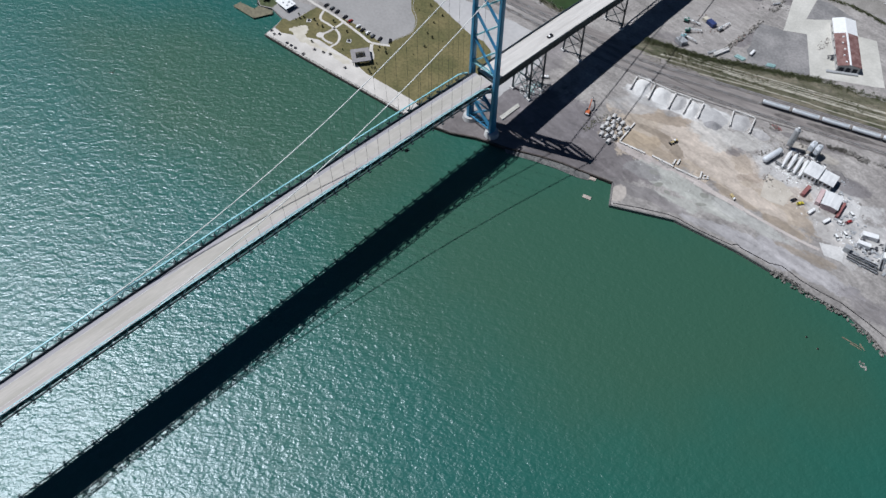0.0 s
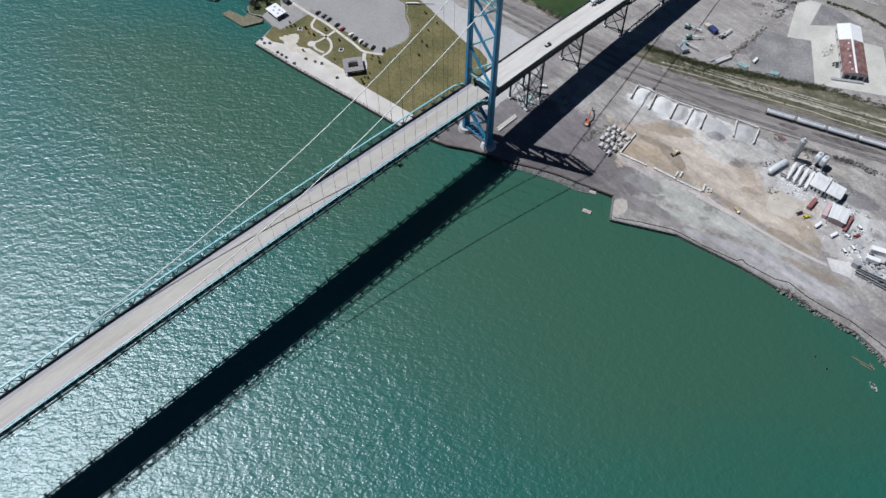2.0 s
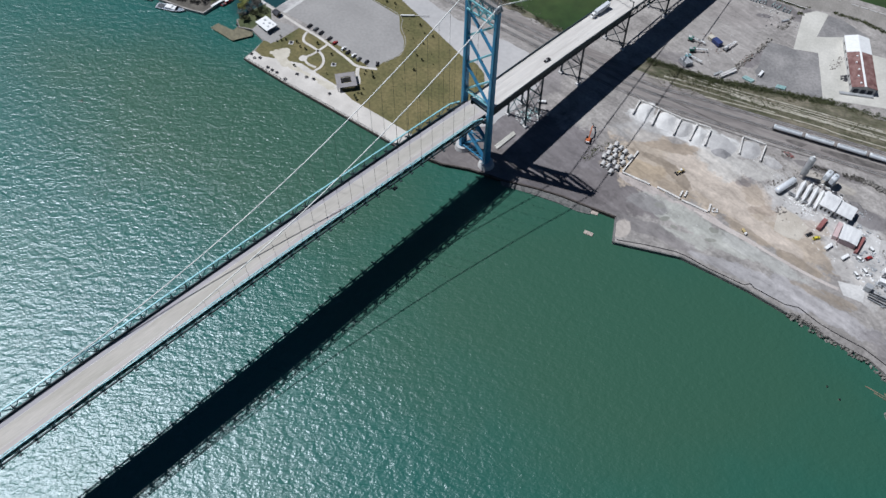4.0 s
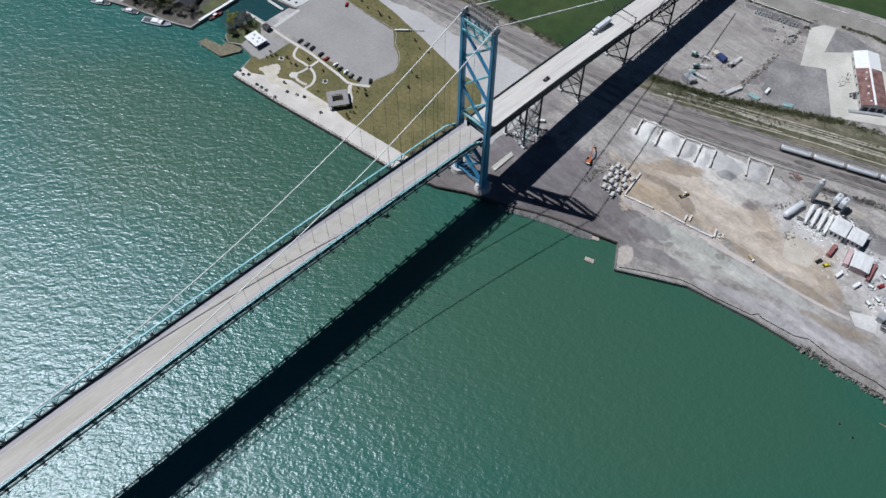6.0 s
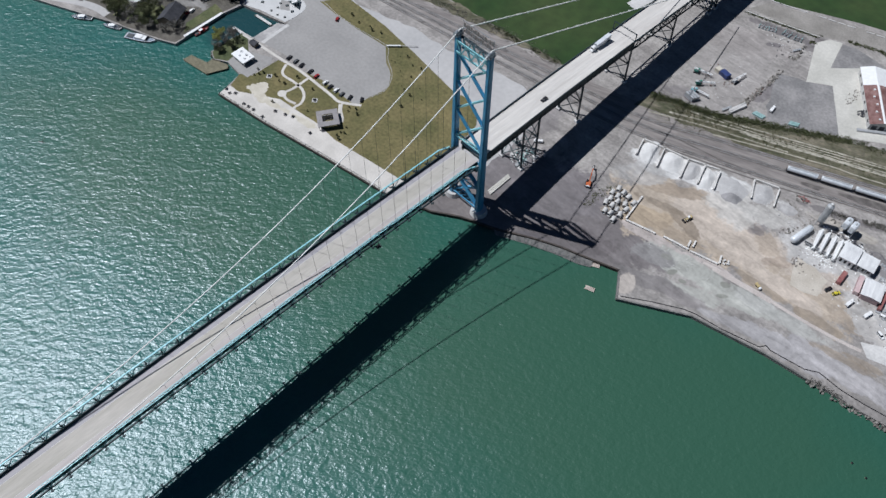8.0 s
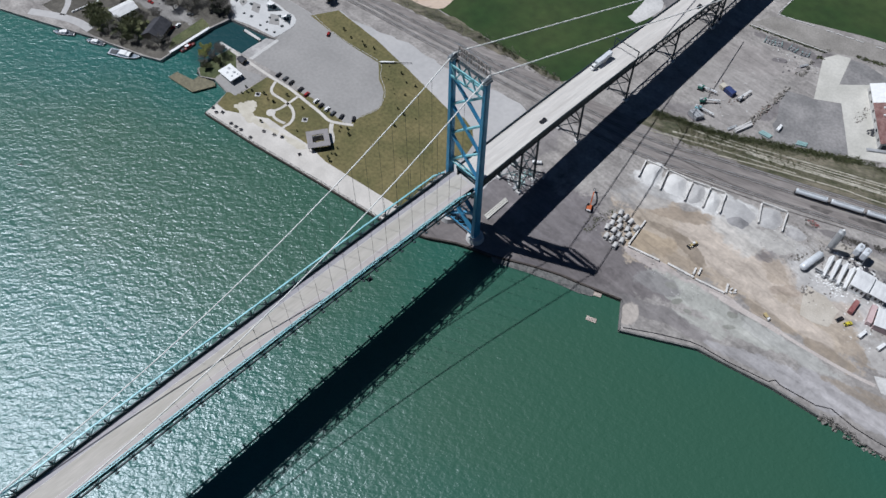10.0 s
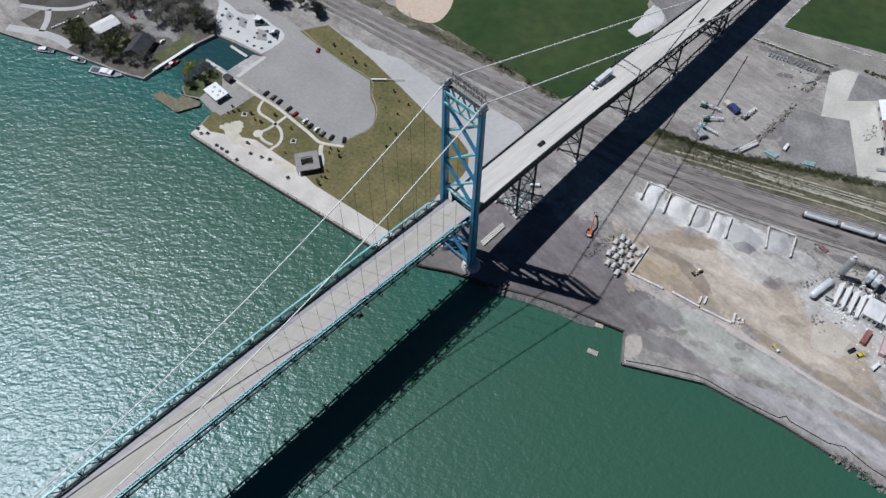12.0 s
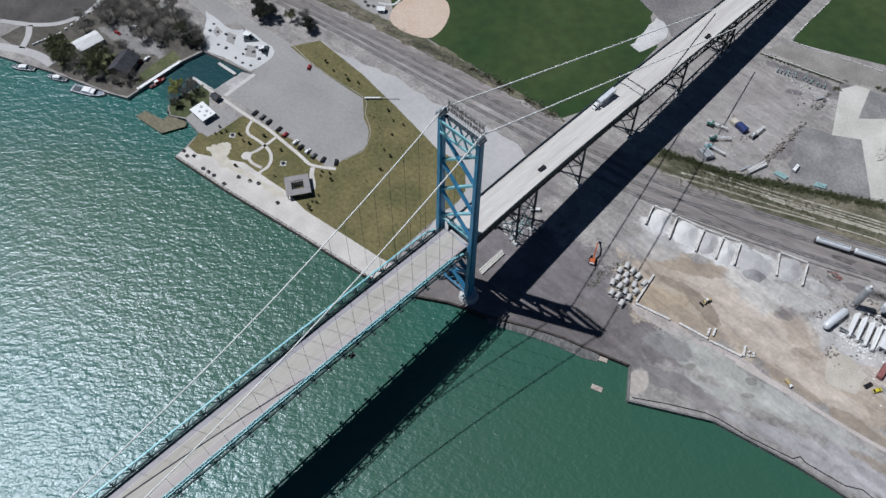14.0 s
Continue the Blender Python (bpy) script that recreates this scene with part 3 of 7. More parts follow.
M_SIGNBACK = mat("weathered_sign_backs", (0.20, 0.16, 0.14), (0.36, 0.32, 0.30), 0.7, 0.8, grain=0.3)


def road_z(y):
    """Height of the roadway: arched over the river, falling inland."""
    return 45 + 8.3 * (1 - (1 + y / 282) ** 2) if y < 0 else 45 - 0.06 * y


def axis_x(y):
    return -4.6 * (1 - math.exp(-y / 80)) if y > 0 else 0.0


def cable_z(y):
    return 57 + 65.2 * ((y + 282) / 282) ** 2 if y < 0 else 122.2 - 0.381 * y


LEG_X, TRUSS_X, PANEL = 10.2, 9.4, 8.0


def strip(bm, y0, y1, x0, x1, lo, hi, step=8.0):
    """A long bar that follows the roadway's height, from x0 to x1 and lo to hi above it."""
    n = max(1, round((y1 - y0) / step))
    rings = []
    for i in range(n + 1):
        y = y0 + (y1 - y0) * i / n
        z, c = road_z(y), axis_x(y)
        rings.append([bm.verts.new((c + x, y, z + k)) for x, k in ((x0, lo), (x1, lo), (x1, hi), (x0, hi))])
    bm.faces.new(rings[0])
    bm.faces.new(rings[-1][::-1])
    for A, B in zip(rings, rings[1:]):
        for j in range(4):
            bm.faces.new((A[j], B[j], B[(j + 1) % 4], A[(j + 1) % 4]))
    return bm


def build_tower():
    t = thing("bridge_tower", (0, 0, GROUND), "tall blue riveted steel suspension tower with cross bracing", "bridge tower")
    for sx in (-1, 1):
        x = sx * LEG_X
        bm = bmesh.new()
        tube(bm, [(x, 0, 1.5), (x, 0, 5.0)], 5.2, 20, 4.4)
        part("pier", bm, M_CONC, t, "pale round concrete pier", smooth=False)
        leg = bmesh.new()
        rows = [(5, 1.45, 2.5), (40, 1.3, 2.1), (80, 1.15, 1.75), (119.5, 1.05, 1.5)]
        rings = []
        for z, a, b in rows:
            rings.append([leg.verts.new((x + u * a, v * b, z)) for u, v in ((1, .55), (.7, .55), (.7, 1), (-.7, 1), (-.7, .55), (-1, .55), (-1, -.55), (-.7, -.55), (-.7, -1), (.7, -1), (.7, -.55), (1, -.55))])
        for A, B in zip(rings, rings[1:]):
            for j in range(12):
                leg.faces.new((A[j], A[(j + 1) % 12], B[(j + 1) % 12], B[j]))
        leg.faces.new(rings[-1])
        ob = part("leg", leg, M_BLUE, t)
        for z in range(18, 118, 12):
            k = 1 - (z - 5) / 114.5
            bm = bmesh.new()
            cuboid(bm, (x, 0, z), (2 * (1.07 + 0.4 * k), 2 * (1.52 + 1.0 * k) * 0.7, 1.0))
            part("splice_plate", bm, M_BLUE, ob)
        bm = bmesh.new()
        cuboid(bm, (x, 0, 119.5), (2.9, 4.2, 0.5))
        cuboid(bm, (x, 0, 120.0), (1.4, 4.0, 2.0), bevel=0.6)
        for e in (-1, 1):
            beam(bm, (x + e * 1.2, -1.9, 120.6), (x + e * 1.2, 1.9, 120.6), 0.14, 0.14)
            for v in (-1.8, 0, 1.8):
                beam(bm, (x + e * 1.2, v, 120), (x + e * 1.2, v, 121.2), 0.14, 0.14)
        part("saddle", bm, M_STEELGREY0, t, "grey cast cable saddle")
    levels = [53, 72.5, 92, 110]
    xi = LEG_X - 0.9
    for z in levels[:1]:
        bm = bmesh.new()
        for y in (-0.8, 0.8):
            beam(bm, (-xi, y, z), (xi, y, z), 0.4, 0.9)
        for i in range(5):
            a, b = -xi + 2 * xi * i / 5, -xi + 2 * xi * (i + 1) / 5
            beam(bm, (a, -0.8, z), (b, 0.8, z), 0.2, 0.3)
        part("strut", bm, M_TEAL, t, "pale teal laced strut")
    for z0, z1 in zip(levels, levels[1:]):
        for s in (-1, 1):
            bm = bmesh.new()
            beam(bm, (-xi * s, 0.3 * s, z0 + 0.3), (xi * s, 0.3 * s, z1 - 0.3), 1.5, 0.85)
            # diagonals rising to +x are teal: sunlight painted into their colour
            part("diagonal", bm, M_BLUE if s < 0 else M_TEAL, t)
        zc = (z0 + z1) / 2
        bm = bmesh.new()
        cuboid(bm, (0, 0, zc - 0.8), (1.7, 1.0, 1.6), bevel=0.2)
        part("gusset", bm, M_BLUE, t)
    for y in (-1.9, 1.9):
        for z, w, k in ((117.6, 0.5, 1.0), (111.2, 0.6, 0.9)):
            bm = bmesh.new()
            beam(bm, (-xi, y, z), (xi, y, z), w, k)
            part("portal_chord", bm, M_TEAL, t, "pale teal chord of the portal truss")
        for i in range(6):
            a, b = -xi + 2 * xi * i / 6, -xi + 2 * xi * (i + 1) / 6
            bm = bmesh.new()
            beam(bm, (a, y, 111.2 if i % 2 else 117.6), (b, y, 117.6 if i % 2 else 111.2), 0.6, 0.6)
            part("portal_diagonal", bm, M_TEAL, t)
    bm = bmesh.new()
    cuboid(bm, (0, 1.2, 118.1), (2 * xi, 1.6, 0.18))
    part("walkway", bm, M_STEEL, t, "dark service walkway across the tower head")
    for row, (y, z) in enumerate(((2.4, 120.4), (2.4, 123.4))):
        bm = bmesh.new()
        for k in range(13):
            x = -xi + 0.6 + k * (2 * xi - 1.2) / 12
            cuboid(bm, (x, y, z), (0.95, 0.3, 2.3 if (k * 5 + row) % 3 else 1.6))
        part("sign_letter_row", bm, M_SIGNBACK, t, "row of weathered dark letter boxes seen from behind")
    bm = bmesh.new()
    for z in (120.2, 123.1, 126.1):
        beam(bm, (-xi - 0.6, 2.65, z), (xi + 0.6, 2.65, z), 0.16, 0.2)
    for k in range(9):
        x = -xi + k * 2 * xi / 8
        beam(bm, (x, 2.65, 118.2), (x, 2.65, 126.2), 0.14, 0.14)
        beam(bm, (x, 0.6, 118.2), (x, 2.6, 123.0), 0.12, 0.12)
    part("sign_frame", bm, M_STEELGREY0, t, "grey lattice frame behind the rooftop letters")
    for z0, z1 in ((7, 24), (24, 40)):
        for s in (-1, 1):
            bm = bmesh.new()
            beam(bm, (-xi * s, 0.5 * s, z0), (xi * s, 0.5 * s, z1), 2.2, 0.9)
            part("diagonal", bm, M_BLUE, t)
    for z in (7, 24, 40):
        bm = bmesh.new()
        for y in (-1.8, 1.8):
            beam(bm, (-xi, y, z), (xi, y, z), 0.4, 1.2)
        for i in range(6):
            a, b = -xi + 2 * xi * i / 6, -xi + 2 * xi * (i + 1) / 6
            beam(bm, (a, -1.8, z), (b, 1.8, z), 0.25, 0.3)
        part("strut", bm, M_BLUE, t)
    t.location.y -= 1.0
    return t


def build_main_deck():
    d = thing("bridge_deck", (0, -160, road_z(-160)), "long roadway of the main span between pale teal stiffening trusses", "bridge deck")
    y0 = -6.0 - PANEL * 44
    for lo, hi, paving, what in ((-7.3, -4.6, M_ROADL, "lavender-grey outer lane"), (-4.6, 3.5, M_ROADM, "worn cream-grey middle lanes"), (3.5, 7.3, M_ROADR, "pinkish grey outer lane")):
        bm = bmesh.new()
        strip(bm, y0, -1.5, lo, hi, -0.5, 0.0)
        part("roadway", bm, paving, d, what)
    for x in (-4.6, 3.5):
        bm = bmesh.new()
        strip(bm, y0, -2, x - 0.11, x + 0.11, 0.0, 0.02)
        part("lane_line", bm, M_CONC, d)
    bm = bmesh.new()
    strip(bm, y0, -2, -8.1, 8.1, -1.9, -0.55)
    for i in range(45):
        y = -6 - i * PANEL
        beam(bm, (-9.2, y, road_z(y) - 1.3), (9.2, y, road_z(y) - 1.3), 0.6, 1.0)
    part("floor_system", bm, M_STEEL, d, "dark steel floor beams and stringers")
    for sx in (-1, 1):
        bm = bmesh.new()
        strip(bm, y0, -2, sx * 7.55 - 0.15, sx * 7.55 + 0.15, -0.5, 0.7)
        part("parapet", bm, M_STEEL, d)
        x = sx * TRUSS_X
        bm = bmesh.new()
        if sx < 0:
            strip(bm, y0, -14, x - 0.33, x + 0.33, 3.9, 4.4)
        else:
            for e in (-0.55, 0.55):
                strip(bm, y0, -14, x + e - 0.13, x + e + 0.13, 3.9, 4.3)
            for i in range(280):
                y = -14.6 - i * 1.2
                z, k = road_z(y) + 4.25, 0.6 if i % 2 else -0.6
                beam(bm, (x - 0.5, y + k, z), (x + 0.5, y - k, z), 0.16, 0.1)
        beam(bm, (x, -14, road_z(-14) + 4.15), (x, -6, road_z(-6) + 1.0), 0.8, 0.5)
        part("top_chord", bm, M_SUNCHORD, d, "teal top chord, painted brighter for its sunlit face")
        # bottom chord, posts, brackets: truss-side shade is in their dark colour
        bm = bmesh.new()
        strip(bm, y0, -2, x - 0.28, x + 0.28, -1.8, -0.9)
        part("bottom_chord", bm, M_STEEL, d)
        for i in range(45):
            y = -6 - i * PANEL
            z = road_z(y)
            bm = bmesh.new()
            beam(bm, (x, y, z - 1.2), (x, y, z + (4.1 if i else 1.0)), 0.3, 0.4)
            part("post", bm, M_STEEL, d)
            bm = bmesh.new()
            beam(bm, (x, y, z - 1.8), (x + sx * 1.9, y, z - 1.2), 0.6, 0.6)
            beam(bm, (x + sx * 1.5, y - 0.9, z - 1.3), (x + sx * 1.5, y + 0.9, z - 1.3), 0.35, 0.5)
            part("bracket", bm, M_STEEL, d)
            if i < 44:
                yb, zb = y - PANEL, road_z(y - PANEL)
                bm = bmesh.new()
                ym, zm = y - PANEL / 2, road_z(y - PANEL / 2)
                beam(bm, (x, y, z - 1.2), (x, ym, zm + 4.0), 0.32, 0.32)
                beam(bm, (x, ym, zm + 4.0), (x, yb, zb - 1.2), 0.32, 0.32)
                part("diagonal", bm, M_SHADETRUSS, d)
    return d


def build_traveller(y):
    """A small inspection cradle hung outside the truss."""
    z = road_z(y)
    t = thing("inspection_cradle", (TRUSS_X + 1.6, y, z - 3.4), "small dark inspection cradle hung from the bridge truss", "cradle")
    bm = bmesh.new()
    cuboid(bm, (TRUSS_X + 1.7, y, z - 3.4), (2.2, 2.6, 0.25))
    part("platform", bm, M_STEEL, t)
    for s in (-1.2, 1.2):
        bm = bmesh.new()
        for x in (TRUSS_X + 0.7, TRUSS_X + 2.7):
            beam(bm, (x, y + s, z - 3.3), (x, y + s, z - 2.2), 0.15)
        beam(bm, (TRUSS_X + 0.7, y + s, z - 2.2), (TRUSS_X + 2.7, y + s, z - 2.2), 0.15)
        part("guard_rail", bm, M_STEEL, t)
        bm = bmesh.new()
        beam(bm, (TRUSS_X + 0.7, y + s, z - 3.3), (TRUSS_X + 0.2, y + s, z - 1.0), 0.22)
        part("hanger_arm", bm, M_STEEL, t)
    bm = bmesh.new()
    cuboid(bm, (TRUSS_X + 1.7, y + 0.2, z - 3.15), (1.1, 1.2, 0.8))
    part("winch_box", bm, M_BLACK, t)


def build_cables():
    for sx in (-1, 1):
        c = thing("suspension_cable", (sx * LEG_X, 0, 122), "pale painted main suspension cable over the tower head", "suspension cable", "main cables")
        x = sx * 9.9
        bm = bmesh.new()
        tube(bm, [(x, y, cable_z(y)) for y in range(-360, 1, 6)], 0.26, 8)
        part("main_cable", bm, M_CABLE, c)
        bm = bmesh.new()
        tube(bm, [(x, y, cable_z(y)) for y in (0, 60, 120, 180, 232)], 0.28, 8)
        part("backstay", bm, M_CABLE, c)
        for i in range(1, 45):
            y = -6 - i * PANEL
            zc, zt = cable_z(y), road_z(y) + 4.2
            if zc - zt < 0.6:
                continue
            bm = bmesh.new()
            beam(bm, (x, y, zt), (x, y, zc), 0.09)
            part("hanger", bm, M_ROPE, c)
        for i in range(1, 26):
            y = i * 8.0
            bm = bmesh.new()
            cuboid(bm, (x, y, cable_z(y) - 0.4), (0.75, 0.35, 0.75))
            part("cable_band", bm, M_CABLE, c)


def build_approach():
    spans = [(1.5, 46), (46, 93), (93, 141), (141, 190), (190, 240), (240, 330), (330, 420)]
    for n, (a, b) in enumerate(spans):
        s = thing("approach_span", (0, (a + b) / 2, road_z((a + b) / 2)), "pale concrete approach roadway on a dark steel deck truss", "bridge span", "approach spans")
        bm = bmesh.new()
        strip(bm, a, b, -7.6, 7.6, -0.5, 0.0)
        part("roadway", bm, M_ROAD, s)
        for x in (-3.7, 0.0, 3.7):
            bm = bmesh.new()
            strip(bm, a, b, x - 0.08, x + 0.08, 0.0, 0.02)
            part("lane_line", bm, M_CONC, s)
        if n == 0:
            bm = bmesh.new()
            cuboid(bm, (-1.2, 2.0, road_z(2)), (13.4, 0.75, 0.3), bevel=0.06)
            part("expansion_joint", bm, M_PAD, s, "raised pale strip across the roadway")
        bm = bmesh.new()
        strip(bm, a, b, -7.2, 7.2, -2.2, -0.55)
        part("floor_system", bm, M_STEEL, s)
        for sx in (-1, 1):
            bm = bmesh.new()
            strip(bm, a, b, sx * 7.85 - 0.22, sx * 7.85 + 0.22, -0.7, 1.0)
            part("parapet", bm, M_STEEL, s)
            x = sx * 7.3
            if n < 3:
                bm = bmesh.new()
                strip(bm, a, b, x - 0.15, x + 0.15, -5.2, -0.6)
                strip(bm, a, b, x - 0.45, x + 0.45, -5.5, -5.2)
                part("girder", bm, M_STEEL, s, "deep dark plate girder")
                for i in range(int((b - a) / 4)):
                    y = a + 2 + i * 4
                    bm = bmesh.new()
                    beam(bm, (axis_x(y) + x + sx * 0.3, y, road_z(y) - 5.2), (axis_x(y) + x + sx * 0.3, y, road_z(y) - 0.7), 0.25)
                    part("stiffener", bm, M_STEEL, s)
                continue
            bm = bmesh.new()
            strip(bm, a, b, x - 0.35, x + 0.35, -7.2, -6.4)
            part("bottom_chord", bm, M_STEEL, s)
            k = max(4, round((b - a) / 7))
            for i in range(k):
                ya, yb = a + (b - a) * i / k, a + (b - a) * (i + 1) / k
                xa, xb = axis_x(ya) + x, axis_x(yb) + x
                p, q = (-1.2, -6.8) if i % 2 else (-6.8, -1.2)
                bm = bmesh.new()
                beam(bm, (xa, ya, road_z(ya) + p), (xb, yb, road_z(yb) + q), 0.45)
                part("diagonal", bm, M_STEEL, s)
                bm = bmesh.new()
                beam(bm, (xa, ya, road_z(ya) - 1.2), (xa, ya, road_z(ya) - 6.8), 0.4)
                part("post", bm, M_STEEL, s)


def build_trestle(y, depth):
    c = axis_x(y)
    steel = M_PALESTEEL if depth > 10 else M_STEEL
    t = thing("trestle_tower", (c, y, GROUND), "dark green lattice steel trestle under the approach", "bridge pier", "trestles")
    rows = (y - depth / 2, y + depth / 2) if depth else (y,)
    for yy in rows:
        top = road_z(yy) - (5.5 if y < 150 else 7.0)
        for sx in (-1, 1):
            bm = bmesh.new()
            cuboid(bm, (c + sx * 7.6, yy, GROUND - 0.4), (3.0, 3.0, 1.8), bevel=0.2)
            part("footing", bm, M_CONC, t, "pale concrete footing")
            bm = bmesh.new()
            beam(bm, (c + sx * 7.6, yy, GROUND + 1.3), (c + sx * 6.6, yy, top), 0.9)
            part("leg", bm, M_STEEL, t)
        z = GROUND + 2
        h = (top - z) / 2
        for k in range(2):
            for s in (-1, 1):
                bm = bmesh.new()
                beam(bm, (c - s * 7.4, yy, z + k * h), (c + s * 6.8, yy, z + (k + 1) * h), 0.4)
                part("brace", bm, steel, t)
            bm = bmesh.new()
            beam(bm, (c - 7, yy, z + (k + 1) * h), (c + 7, yy, z + (k + 1) * h), 0.5, 0.7)
            part("strut", bm, steel, t)
    if not depth:
        return
    z = GROUND + 2
    h = (road_z(y) - 7.0 - z) / 2
    for sx in (-1, 1):
        for k in range(2):
            for s in (0, 1):
                bm = bmesh.new()
                beam(bm, (c + sx * 7.3, rows[s], z + k * h), (c + sx * 7.0, rows[1 - s], z + (k + 1) * h), 0.4)
                part("brace", bm, steel, t)


def build_gantry(y):
    """A slim gantry across the approach: two posts and a laced twin-chord beam."""
    c, z = axis_x(y), road_z(y)
    t = thing("road_gantry", (c, y, z), "slim dark steel gantry across the approach roadway", "gantry")
    for s in (-1, 1):
        bm = bmesh.new()
        beam(bm, (c + s * 8.4, y, z - 0.8), (c + s * 8.4, y, z + 7.0), 0.45)
        part("post", bm, M_STEEL, t)
        bm = bmesh.new()
        beam(bm, (c - 8.4, y + s * 0.3, z + 6.6), (c + 8.4, y + s * 0.3, z + 6.6), 0.2)
        part("chord", bm, M_STEEL, t)
    bm = bmesh.new()
    for k in range(10):
        x = c - 8.0 + k * 1.7
        beam(bm, (x, y - 0.3, z + 6.6), (x + 1.0, y + 0.3, z + 6.6), 0.14)
    part("lacing", bm, M_STEEL, t)


build_tower()
build_main_deck()
build_traveller(-75)
build_cables()
build_approach()
build_gantry(139)
for y, depth in ((46, 13), (93, 0), (141, 0), (190, 0), (240, 8), (330, 8)):
    build_trestle(y, depth)


# ---- ground details ----
M_HEDGE = mat("hedge_foliage", (0.05, 0.062, 0.025), (0.105, 0.115, 0.05), 0.35, 0.9, grain=0.3)
M_PALEGREY = mat("silvered_planks", (0.10, 0.10, 0.097), (0.19, 0.185, 0.175), 0.5, 0.9, grain=0.25)
M_TIMBER = mat("tarred_timber", (0.04, 0.033, 0.03), (0.08, 0.065, 0.055), 0.4, 0.9, grain=0.3)
M_TIE = mat("track_bed", (0.11, 0.099, 0.091), (0.20, 0.18, 0.166), 0.3, 0.95, grain=0.35, fine=6)
M_TRACKDIRT = mat("sandy_track", (0.215, 0.20, 0.18), (0.295, 0.275, 0.25), 0.08, 0.95, grain=0.25)
M_PINKDIRT = mat("pinkish_trodden_dust", (0.44, 0.39, 0.36), (0.52, 0.47, 0.435), 0.12, 0.95, grain=0.22)
M_DARKLEAF = mat("dark_evergreen_foliage", (0.026, 0.032, 0.022), (0.052, 0.056, 0.038), 0.4, 0.9, grain=0.3)
M_PALETRACK = mat("dry_grass_ruts", (0.25, 0.235, 0.185), (0.47, 0.44, 0.37), 0.12, 0.95, grain=0.3)
M_WEED = mat("olive_weeds", (0.11, 0.11, 0.055), (0.18, 0.17, 0.10), 0.3, 0.95, grain=0.3)
M_SANDRUT = mat("dry_sand_ruts", (0.34, 0.315, 0.255), (0.50, 0.47, 0.40), 0.2, 0.95, grain=0.2)
M_DARKBALLAST = mat("dark_ballast_and_train_shade", (0.085, 0.077, 0.072), (0.16, 0.145, 0.135), 0.25, 0.95, grain=0.3)
M_PALEWOOD = mat("bleached_planks", (0.36, 0.30, 0.26), (0.46, 0.40, 0.35), 0.5, 0.9, grain=0.25)
M_DOCK = mat("olive_weathered_boards", (0.13, 0.12, 0.08), (0.20, 0.18, 0.12), 0.5, 0.9, grain=0.25)
M_DECKBLUE = mat("blue_grey_boat_deck", (0.16, 0.20, 0.25), (0.24, 0.28, 0.33), 0.5, 0.6)
M_WILLOW = mat("yellow_green_catkins", (0.31, 0.335, 0.10), (0.46, 0.46, 0.18), 0.4, 0.9, grain=0.3)
M_STAIN = mat("damp_dark_earth", (0.17, 0.15, 0.135), (0.24, 0.22, 0.20), 0.08, 0.95, grain=0.3)
M_WHITEAGG = mat("white_limestone_chippings", (0.54, 0.53, 0.515), (0.64, 0.63, 0.61), 0.15, 0.95, bump=0.1, grain=0.1)
M_GREYAGG = mat("grey_stone_chippings", (0.36, 0.35, 0.345), (0.46, 0.45, 0.44), 0.15, 0.95, bump=0.1, grain=0.15)
M_DARKAGG = mat("dark_grey_chippings", (0.23, 0.225, 0.225), (0.31, 0.30, 0.30), 0.15, 0.95, bump=0.1, grain=0.15)
M_APRON = mat("tan_dusty_concrete", (0.42, 0.375, 0.315), (0.52, 0.475, 0.41), 0.12, 0.92, grain=0.15)
M_CARYELLOW = mat("bright_yellow_paint", (0.62, 0.52, 0.03), None, 0.3, 0.4)
M_RED = mat("faded_red_paint", (0.22, 0.075, 0.07), (0.30, 0.13, 0.12), 0.4, 0.6, grain=0.2)
M_REDROOF = mat("rusty_red_sheet_roof", (0.14, 0.062, 0.055), (0.25, 0.15, 0.135), 0.25, 0.75, grain=0.4, fine=5)
M_PINK = mat("faded_pink_sheet", (0.50, 0.36, 0.36), (0.56, 0.44, 0.43), 0.3, 0.7, grain=0.15)
M_GREYROOF = mat("grey_shingle_roof", (0.24, 0.225, 0.225), (0.29, 0.27, 0.27), 0.4, 0.85, grain=0.12)
M_DARKROOF = mat("dark_roof", (0.032, 0.033, 0.04), (0.058, 0.058, 0.066), 0.4, 0.85, grain=0.2)
M_WOOD = mat("weathered_timber", (0.16, 0.13, 0.09), (0.24, 0.20, 0.14), 0.4, 0.9, grain=0.25)
M_NAVY = mat("navy_blue_paint", (0.025, 0.04, 0.13), (0.04, 0.06, 0.17), 0.4, 0.5)
M_GREENM = mat("green_machine_paint", (0.03, 0.16, 0.12), (0.05, 0.22, 0.17), 0.5, 0.5)
M_SILVER = mat("aluminium_tank_shell", (0.64, 0.67, 0.70), (0.75, 0.77, 0.79), 0.3, 0.3, metal=0.15, grain=0.15)
M_STEELGREY = mat("grey_galvanised_steel", (0.38, 0.39, 0.40), (0.46, 0.47, 0.48), 0.3, 0.5, metal=0.3, grain=0.15)
M_CARBLACK = mat("black_car_paint", (0.012, 0.012, 0.015), (0.03, 0.03, 0.034), 0.3, 0.25)
M_CARGREY = mat("grey_car_paint", (0.10, 0.105, 0.11), None, 0.3, 0.3)
M_CARRED = mat("red_car_paint", (0.30, 0.02, 0.02), None, 0.3, 0.3)
M_TEALTARP = mat("teal_plastic_sheet", (0.22, 0.37, 0.36), (0.31, 0.44, 0.43), 0.4, 0.6)
